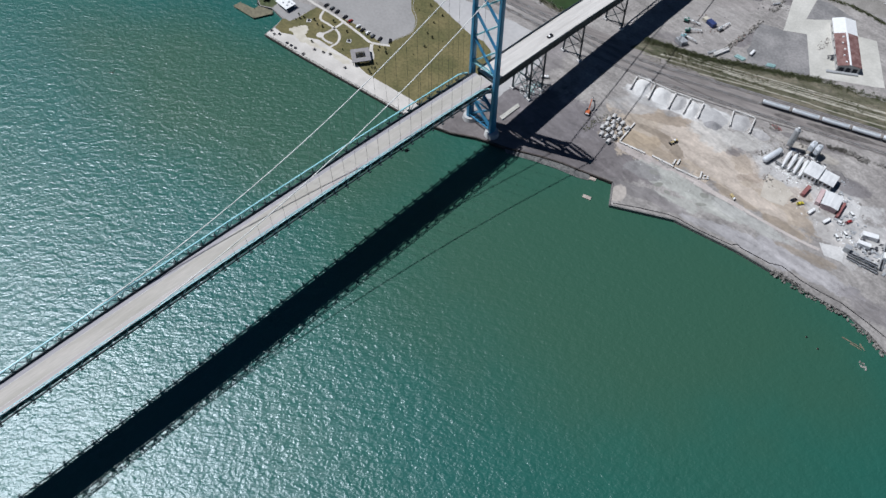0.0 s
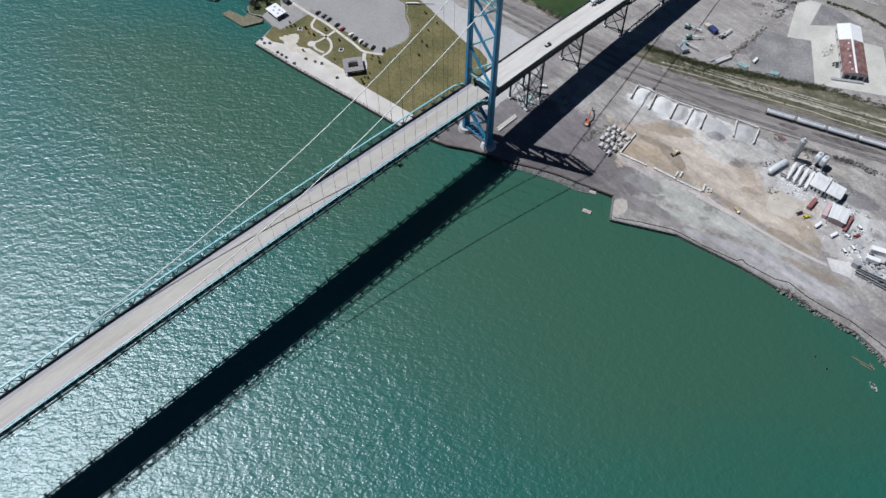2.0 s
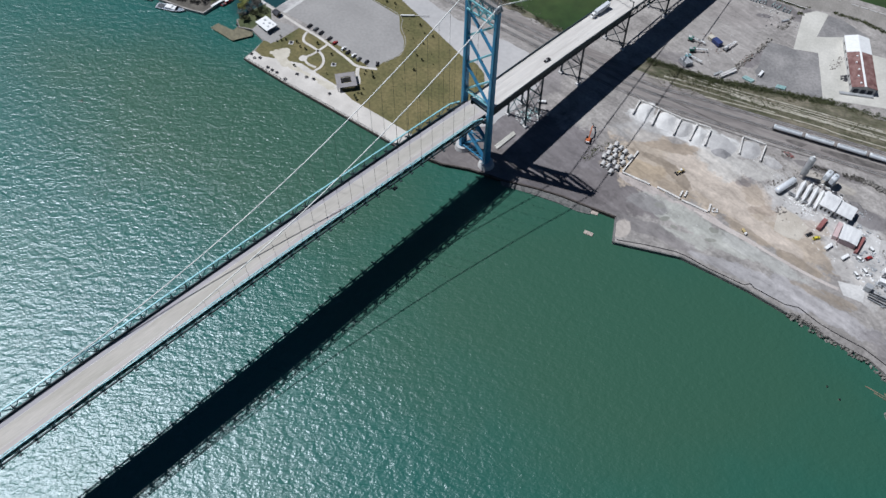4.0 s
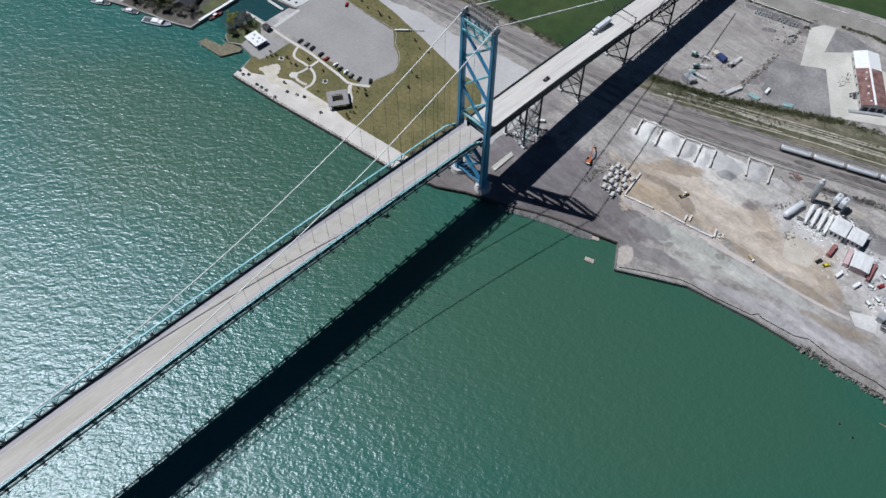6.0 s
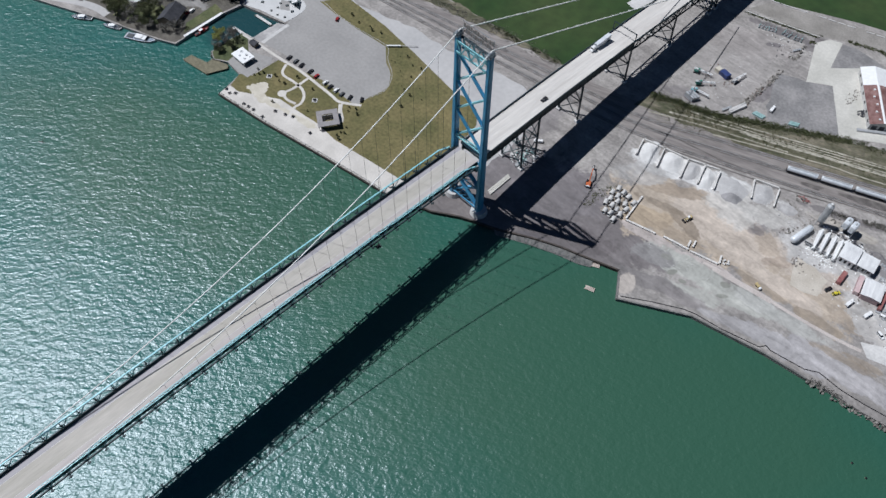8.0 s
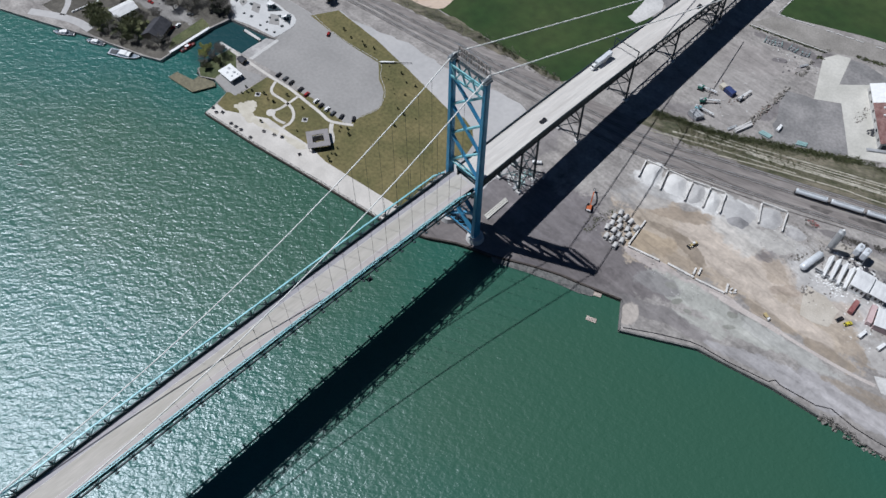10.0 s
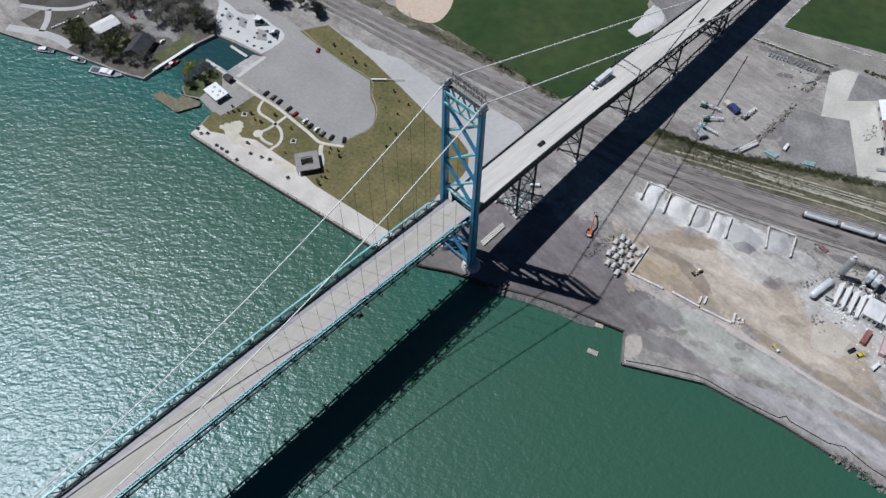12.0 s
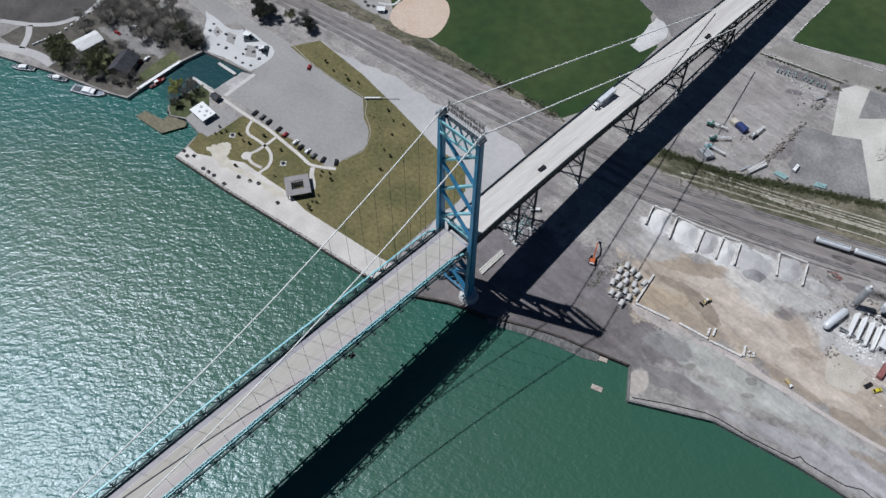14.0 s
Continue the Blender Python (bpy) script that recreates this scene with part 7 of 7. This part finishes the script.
def build_long_shed():
    """The long gabled shed: far bays roofed white, the rest rusty red, a pale ridge strip."""
    a, b = Vector((111.8, 263.0)), Vector((140.6, 222.0))
    d = (b - a)
    L = d.length
    t = thing("long_shed", (0, 0, 0), "long gabled shed with a rusty red and white sheet roof", "shed")
    W, E, R = 15.5, 5.0, 6.8
    bm = bmesh.new()
    pts = [(-W / 2, 0), (W / 2, 0), (W / 2, E), (0, R - 0.1), (-W / 2, E)]
    f = [bm.verts.new((0, p, q)) for p, q in pts]
    g = [bm.verts.new((L, p, q)) for p, q in pts]
    bm.faces.new(f)
    bm.faces.new(g[::-1])
    for i in range(5):
        j = (i + 1) % 5
        bm.faces.new((f[i], g[i], g[j], f[j]))
    part("wall", bm, M_CONC, t)
    for s in (-1, 1):
        for k in range(12):
            x0, x1 = -0.4 + (L + 0.8) * k / 12, -0.4 + (L + 0.8) * (k + 1) / 12 - 0.05
            bm = bmesh.new()
            v = [bm.verts.new(p) for x in (x0, x1) for p in ((x, s * 0.7, R - 0.15), (x, s * (W / 2 + 0.6), E - 0.15), (x, s * (W / 2 + 0.6), E + 0.05), (x, s * 0.7, R + 0.05))]
            for q in ((0, 1, 2, 3), (7, 6, 5, 4), (0, 4, 5, 1), (1, 5, 6, 2), (2, 6, 7, 3), (3, 7, 4, 0)):
                bm.faces.new([v[i] for i in q])
            part("roof_sheet", bm, M_WHITE if k < 4 else M_REDROOF, t)
    bm = bmesh.new()
    v = [bm.verts.new((x, y, z)) for x in (-0.4, L + 0.4) for y, z in ((-0.8, R - 0.1), (0.8, R - 0.1), (0.7, R + 0.15), (0, R + 0.3), (-0.7, R + 0.15))]
    for i in range(5):
        bm.faces.new((v[i], v[5 + i], v[5 + (i + 1) % 5], v[(i + 1) % 5]))
    bm.faces.new(v[:5])
    bm.faces.new(v[5:][::-1])
    part("ridge_cap", bm, M_WHITE, t)
    for k in range(5):
        bm = bmesh.new()
        cuboid(bm, (L - 3 - k * 6.5, -2.6 - (k % 2), 6.2), (1.1, 1.1, 0.8))
        part("roof_vent", bm, M_WHITE, t)
    bm = bmesh.new()
    cuboid(bm, (L + 1.9, -3.6, 0), (2.2, W + 6.0, 1.0), bevel=0.1)
    part("loading_dock", bm, M_STEELGREY, t)
    for k in range(3):
        bm = bmesh.new()
        cuboid(bm, (L + 0.02, (k - 1) * 4.6, 0.3), (0.16, 3.2, 3.4))
        part("dock_door", bm, M_DARKROOF, t, "dark roller door")
    for s in (-1, 1):
        for k in range(6):
            bm = bmesh.new()
            cuboid(bm, (5 + k * 8, s * W / 2, 1.6), (2.2, 0.14, 1.6))
            part("window", bm, M_GLASS, t)
    turn = math.degrees(math.atan2(d.y, d.x))
    t.matrix_basis = pose(a.x, a.y, GROUND + 0.07, 0, 0, turn)


build_long_shed()


# ---- concrete plant ----
def build_horizontal_tank():
    t = thing("horizontal_silo", (148.6, 118, GROUND), "white horizontal cement tank on saddles", "tank")
    a, b = Vector((146.9, 109.5, 4.6)), Vector((149.4, 124.0, 4.6))
    d = (b - a).normalized()
    bm = bmesh.new()
    tube(bm, [a - d * 0.9, a, b, b + d * 0.9], 1.95, 22)
    for v in bm.verts:
        for e, s in ((a, -1), (b, 1)):
            k = (v.co - e).dot(d) * s
            if k > 0.5:
                v.co = e + d * s * k + (v.co - e - d * s * k) * 0.55
    part("shell", bm, M_SILVER, t, smooth=True)
    for s in (0.15, 0.5, 0.85):
        p = a.lerp(b, s)
        bm = bmesh.new()
        cuboid(bm, (p.x, p.y, GROUND), (4.0, 0.6, 1.6), -10)
        part("saddle", bm, M_STEELGREY, t)


def build_silo():
    t = thing("cement_silo", (150.8, 131.5, GROUND), "tall grey-white cement silo on legs", "silo")
    x, y = 150.8, 131.5
    bm = bmesh.new()
    tube(bm, [(x, y, 4.0), (x, y, 6.5), (x, y, 19.5), (x, y, 20.2)], 1.9, 22)
    bm.verts.ensure_lookup_table()
    for v in bm.verts:
        if v.co.z < 5:
            v.co.x, v.co.y = x + (v.co.x - x) * 0.3, y + (v.co.y - y) * 0.3
        if v.co.z > 20:
            v.co.x, v.co.y = x + (v.co.x - x) * 0.6, y + (v.co.y - y) * 0.6
    part("shell", bm, M_STEELGREY, t)
    for k in range(4):
        a = math.pi / 4 + k * math.pi / 2
        bm = bmesh.new()
        beam(bm, (x + 1.8 * math.cos(a), y + 1.8 * math.sin(a), GROUND), (x + 1.8 * math.cos(a), y + 1.8 * math.sin(a), 7.0), 0.35)
        part("leg", bm, M_STEELGREY, t)
    bm = bmesh.new()
    tube(bm, [(x, y, 20.2), (x, y, 21.4)], 0.7, 10)
    part("filter", bm, M_WHITE, t)
    bm = bmesh.new()
    for s in (-0.3, 0.3):
        beam(bm, (x + 2.0, y + s, GROUND), (x + 2.0, y + s, 20), 0.1)
    part("ladder", bm, M_STEELGREY, t)


build_horizontal_tank()
build_silo()


def build_bin(x, y, turn):
    """A white sloping aggregate bin: a ridged cover on a steel frame."""
    t = thing("aggregate_bin", (0, 0, 0), "long white ridged cover over an aggregate bin", "bin", "aggregate bins")
    L, W = 14.0, 2.9
    bm = bmesh.new()
    v = [bm.verts.new(p) for x0, k in ((-L / 2, 0.6), (L / 2, 1.0)) for p in ((x0, -W / 2 * k, 1.5 * k), (x0, W / 2 * k, 1.5 * k), (x0, 0.35, 4.6 * k), (x0, -0.35, 4.6 * k))]
    for q in ((0, 1, 2, 3), (7, 6, 5, 4), (0, 4, 5, 1), (1, 5, 6, 2), (2, 6, 7, 3), (3, 7, 4, 0)):
        bm.faces.new([v[i] for i in q])
    part("cover", bm, M_WHITE, t)
    for px in (-L / 2 + 1, 0, L / 2 - 1):
        for s in (-0.8, 0.8):
            bm = bmesh.new()
            beam(bm, (px, s, 0), (px, s * 0.9, 2.0), 0.3)
            part("leg", bm, M_STEELGREY, t)
    t.matrix_basis = pose(x, y, GROUND + 0.05, 0, 0, turn)


for x, y in ((156.3, 119.8), (160.2, 120.4), (164.2, 120.6), (168.0, 121.0)):
    build_bin(x, y, 101)
gable_house(173.8, 122.0, 8.4, 11, 6.0, 7.0, 8, M_WHITE, M_WHITESTRIPE, "white sheet-metal batching building", "batching_plant")
gable_house(183.4, 124.0, 9, 9.5, 4.8, 5.6, 8, M_STEELGREY, M_WHITESTRIPE, "weathered grey sheet-metal annexe of the batching building", "batching_annexe")
gable_house(194.2, 110.2, 10.6, 9.4, 4.5, 5.2, 104, M_PINK, M_WHITESTRIPE, "pale plant office with a white roof", "plant_office")


def build_hopper(x, y):
    """Two upright silver bins on a frame, each drawn in to a chute below."""
    t = thing("loading_hopper", (x, y, GROUND), "pair of upright silver storage bins on a steel frame", "hopper")
    for s in (-2.0, 2.0):
        bm = bmesh.new()
        rows = [(4.2, 0.6, 0.8), (6.2, 1.75, 3.0), (10.6, 1.75, 3.0), (11.4, 1.1, 2.2)]
        rings = [[bm.verts.new((x + s + p * a, y + q * b, z)) for p, q in ((-1, -0.6), (-0.6, -1), (0.6, -1), (1, -0.6), (1, 0.6), (0.6, 1), (-0.6, 1), (-1, 0.6))] for z, a, b in rows]
        for A, B in zip(rings, rings[1:]):
            for i in range(8):
                bm.faces.new((A[i], A[(i + 1) % 8], B[(i + 1) % 8], B[i]))
        bm.faces.new(rings[0][::-1])
        bm.faces.new(rings[-1])
        part("bin", bm, M_SILVER, t)
        bm = bmesh.new()
        cuboid(bm, (x + s, y, 11.4), (0.9, 1.4, 0.6), bevel=0.1)
        part("hatch", bm, M_STEELGREY, t)
    for px in (-3.6, 3.6):
        for py in (-2.6, 2.6):
            bm = bmesh.new()
            beam(bm, (x + px, y + py, GROUND), (x + px, y + py, 8.0), 0.35)
            part("leg", bm, M_STEELGREY, t)


container(201.4, 110.4, 13, 1.6, 2.4, 98, M_RED, "narrow dark red lean-to beside the plant office", "lean_to")
build_hopper(164.5, 138)


def build_conveyor(a, b, label, wide=1.4):
    a, b = Vector(a), Vector(b)
    t = thing("conveyor", (a.x, a.y, GROUND), label, "conveyor", "conveyors")
    bm = bmesh.new()
    beam(bm, a, b, wide, 0.25)
    part("belt", bm, M_BLACK, t)
    d = (b - a).normalized()
    n = Vector((-d.y, d.x, 0)).normalized() * wide / 2
    for s in (-1, 1):
        bm = bmesh.new()
        beam(bm, a + n * s, b + n * s, 0.2, 0.9)
        part("side_truss", bm, M_STEELGREY, t)
    for k in (0.25, 0.6, 0.95):
        p = a.lerp(b, k)
        for s in (-1, 1):
            bm = bmesh.new()
            beam(bm, p + n * s, (p.x + n.x * s * 1.6, p.y + n.y * s * 1.6, GROUND), 0.2)
            part("leg", bm, M_STEELGREY, t)


build_conveyor((221, 86, 3.2), (238, 89, 4.6), "dark belt conveyor on a grey frame")
build_conveyor((222, 83, 3.0), (240, 86, 3.6), "dark belt conveyor on a grey frame")
build_conveyor((240, 89, 3.2), (233, 107, 7.5), "steep belt conveyor feeding the mixer")
build_conveyor((172, 117, 2.8), (152, 114, 4.0), "low belt conveyor below the bins", 1.0)
container(224.4, 97.6, 7.5, 2.8, 3.2, 18, M_WHITE, "white steel plant cabin")
container(223.8, 105.6, 9, 3.4, 3.4, 25, M_WHITE, "long white plant cabin")
container(219, 87.5, 3.6, 3.4, 4.2, 10, M_STEELGREY, "grey control cabin on the conveyor frame")
container(239, 98, 6, 4.5, 5.0, 20, M_WHITE, "boxy white steel mixer house")
container(236, 112, 7, 4.0, 4.5, 30, M_WHITE, "boxy white steel mixer house")
patch("plant_slab", [(205, 81), (218, 88.5), (222, 78.5), (212, 75)], 0.09, M_CONC, "pale concrete hardstanding")
patch("plant_slab", [(200, 121.6), (208.4, 124), (212, 114), (203, 112)], 0.09, M_CONC, "pale concrete hardstanding")
heap("stone_heap", 186, 135.5, 5, 3.0, 2.2, M_DARKYARD, "heap of dark stone behind the batching building", 8.8)

# ---- in and beside the water ----
for x, y, sx, sy, a in ((79.2, 20.3, 5.0, 3.0, 25), (86.7, 6.4, 5.4, 2.6, 20)):
    t = thing("work_raft", (x, y, 0), "small pale timber work raft beside the quay", "raft", "work rafts")
    for i in range(6):
        bm = bmesh.new()
        c = Matrix.Rotation(radians(a), 3, "Z") @ Vector(((i - 2.5) * sx / 6, 0, 0))
        cuboid(bm, (x + c.x, y + c.y, 0.35), (sx / 6 - 0.06, sy, 0.15), a)
        part("plank", bm, M_PALEWOOD, t)
    bm = bmesh.new()
    for s in (-1, 1):
        c = Matrix.Rotation(radians(a), 3, "Z") @ Vector((0, s * sy * 0.35, 0))
        cuboid(bm, (x + c.x, y + c.y, -0.3), (sx, 0.7, 0.66), a)
    part("float", bm, M_WOOD, t)
t = thing("sunken_timber", (254, 37, 0), "dark waterlogged timbers near the shore", "driftwood")
for i, (p, q) in enumerate((((248, 36.2, 0.1), (260, 38.2, 0.25)), ((253, 36.0, 0.1), (259.5, 36.8, 0.2)), ((257, 39.5, 0.1), (261, 37.6, 0.3)))):
    bm = bmesh.new()
    tube(bm, [p, q], 0.35, 7, 0.2)
    part("timber", bm, M_WOOD, t)
rocks("mooring_rubble", [(263, 29.5), (268, 28)], 16, 0.8, 1.0, "dark half-sunk rubble off the shore", -0.4, 0.3)
for x, y in ((242.5, 19.8), (234.3, 21.6)):
    t = thing("mooring_stump", (x, y, 0), "dark stump standing just out of the water", "stump", "stumps")
    bm = bmesh.new()
    tube(bm, [(x, y, -3), (x, y, 0.5)], 0.7, 9, 0.5)
    part("timber", bm, M_WOOD, t)
    bm = bmesh.new()
    tube(bm, [(x, y, 0.5), (x, y, 0.62)], 0.52, 9)
    part("cap", bm, M_BLACK, t)


t = thing("drifting_branch", (-213, -153.5, 0), "dark forked branch drifting on the river", "driftwood")
for p, q, r in (((-214.8, -154.6, 0.1), (-211.6, -152.4, 0.3), 0.3), ((-213.2, -153.5, 0.2), (-213.8, -151.0, 0.7), 0.18), ((-212.4, -153.0, 0.25), (-210.9, -153.9, 0.5), 0.15)):
    bm = bmesh.new()
    tube(bm, [p, q], r, 7, r * 0.4)
    part("branch", bm, M_BARK, t)


def litter(name, x, y, rx, ry, n, size, label, material, seed):
    """Loose bits lying about on an oval stretch of ground, as one body of stuff."""
    rnd = random.Random(seed)
    bm = bmesh.new()
    for _ in range(n):
        a, r = rnd.random() * 6.283, rnd.random() ** 0.6
        s = size * rnd.uniform(0.4, 1.4)
        cuboid(bm, (x + math.cos(a) * r * rx, y + math.sin(a) * r * ry, GROUND - 0.05), (s * rnd.uniform(0.5, 2.2), s, s * rnd.uniform(0.3, 0.8)), rnd.random() * 180)
    return solo(name, bm, material, label, "debris", kind="stuff")


for i, (x, y, rx, ry, n, s, m) in enumerate([(185, 112, 34, 22, 90, 0.5, M_WHITE), (185, 110, 34, 22, 60, 0.45, M_STAIN), (168, 131, 15, 5, 110, 0.7, M_WHITE), (172, 132, 15, 5, 60, 0.7, M_DARKROOF), (164, 112, 10, 4, 60, 0.6, M_WHITE), (190, 119, 12, 3, 50, 0.6, M_WHITE), (188, 133, 10, 4, 50, 0.6, M_STEELGREY), (228, 96, 18, 14, 80, 0.6, M_WHITE), (228, 94, 18, 14, 50, 0.5, M_DARKROOF), (160, 116, 12, 14, 40, 0.45, M_STAIN),
                                            (48, 190, 16, 20, 26, 0.5, M_CONC), (44, 190, 12, 14, 24, 0.5, M_RUST), (69.5, 196, 2.6, 26, 110, 0.6, M_STAIN), (69.5, 190, 2.2, 22, 40, 0.6, M_RUST), (60, 246, 16, 12, 26, 0.5, M_DARKROOF), (60, 248, 16, 10, 40, 0.55, M_CONC),
                                            (2, 50, 9, 12, 40, 0.6, M_CONC), (1, 52, 9, 12, 24, 0.6, M_DARKROOF), (75, 52, 16, 8, 24, 0.35, M_STAIN), (110, 54, 30, 6, 30, 0.35, M_CONC), (60, 60, 12, 16, 30, 0.4, M_CONC),
                                            (150, 132, 24, 8, 50, 0.5, M_STAIN), (130, 122, 20, 8, 36, 0.45, M_CONC), (-268, -14, 22, 10, 30, 0.5, M_DARKROOF)]):
    litter("loose_debris", x, y, rx, ry, n, s, "scattered loose blocks and scrap on the ground", m, 40 + i)


# ---- along the far edge of the compound ----
def build_kerb(a, b, n, label):
    t = thing("field_kerb", (*a, GROUND), label, "kerb", "field kerbs")
    for i in range(n):
        if (i * 7) % 5 == 3:
            continue
        p, q = along(a, b, i / n), along(a, b, (i + 0.82) / n)
        bm = bmesh.new()
        beam(bm, (p.x, p.y, GROUND + 0.2), (q.x, q.y, GROUND + 0.2), 0.7, 0.5)
        part("kerb_stone", bm, M_CONC, t)


build_kerb((27, 280), (190, 329), 26, "broken line of pale kerb stones at the field edge")
build_kerb((26.5, 282), (25, 350), 12, "broken line of pale kerb stones at the field edge")


def build_rack(x, y, turn):
    """A low pale steel pipe rack: two sleepers and upright hoops."""
    t = thing("pipe_rack", (0, 0, 0), "pale blue-grey steel rack for pipes", "rack", "pipe racks")
    for s in (-1.2, 1.2):
        bm = bmesh.new()
        beam(bm, (-3, s, 0.2), (3, s, 0.2), 0.4)
        part("sleeper", bm, M_STEELGREY, t)
    for x0 in (-2.4, 0, 2.4):
        bm = bmesh.new()
        beam(bm, (x0, -1.6, 0), (x0, -1.6, 2.0), 0.3)
        beam(bm, (x0, 1.6, 0), (x0, 1.6, 2.0), 0.3)
        beam(bm, (x0, -1.6, 0.9), (x0, 1.6, 0.9), 0.3)
        part("hoop", bm, M_TEALTARP if x0 else M_STEELGREY, t)
    t.matrix_basis = pose(x, y, GROUND, 0, 0, turn) @ Matrix.Diagonal((0.95, 1.25, 1.1, 1))


for i, (x, y) in enumerate([(37.5, 251.6), (43.4, 254.0), (53, 256.8), (61, 258.4)]):
    build_rack(x, y, 14 + 16 * math.sin(i * 2.1))
# weeds, set thick to paint in the shade of the boundary wall
scrub("hedge_scrub", [(20, 256.5), (44, 263), (70, 270)], 420, 1.1, 0.8, "low brush along the compound boundary, darkening it for the wall's shade", M_HEDGE, 10, 0.3, -0.5)
scrub("hedge_scrub", [(86, 281), (104.8, 287.6), (118.5, 288.6), (134.7, 288), (175, 296)], 420, 1.4, 1.2, "dark brush along the far edge of the compound", M_HEDGE, 12, 0.36, -0.6)
scrub("dry_scrub", [(168, 151), (172, 153), (179, 157)], 90, 2.0, 1.2, "dark brush behind the batching building", M_TWIG, 14, 0.35, -1.0)
rocks("rubble_heap", [(181, 157), (187, 157.5), (192, 157)], 60, 0.8, 1.8, "heap of pale broken stone beside the tracks", 2.0, 3.0)
litter("loose_debris", 114, 236, 3.0, 9.0, 46, 0.5, "scattered dark scrap on the concrete pad", M_STAIN, 91)
litter("loose_debris", 126, 227, 4.0, 2.6, 30, 0.8, "heap of dark scrap beside the long shed", M_DARKROOF, 92)
litter("loose_debris", 136, 141.6, 3.6, 1.6, 50, 0.6, "small scatter of broken red brick by the tracks", M_RED, 93)
block_wall((20, 257), (70, 270.5), 0.8, 0.5, "low concrete boundary wall of the compound", "boundary_wall", "boundary walls")
litter("loose_debris", 0, 47, 7, 8, 70, 0.9, "pale broken concrete and scrap heaped beneath the approach", M_CONC, 94)
litter("loose_debris", 1, 50, 6, 6, 26, 1.0, "pale green sheets of scrap beneath the approach", M_TEALTARP, 95)
heap("stone_heap", 105.5, 112, 5.4, 4.2, 2.3, M_DARKAGG, "low heap of dark grey chippings in an open bay", 4.4, 15)
patch("plant_apron", [(154.5, 104.6), (165, 104), (174.3, 101.6), (175.4, 88.2), (168, 85.4), (161, 85)], 0.06, M_APRON, "pale tan dusty concrete apron in front of the bins", rough_edge=0.8)
for i, (x, y, rx, ry, n, size, m) in enumerate(((214, 104, 12, 10, 60, 0.9, M_STEELGREY), (232, 92, 12, 10, 50, 1.1, M_STEELGREY), (232, 100, 12, 8, 40, 1.0, M_DARKROOF), (196, 121, 8, 4, 40, 0.8, M_STEELGREY), (168, 134, 9, 3, 30, 0.9, M_DARKROOF), (156, 100, 4, 3, 24, 0.6, M_STAIN))):
    litter("loose_debris", x, y, rx, ry, n, size, "scattered plant parts and scrap on the dusty yard", m, 96 + i)
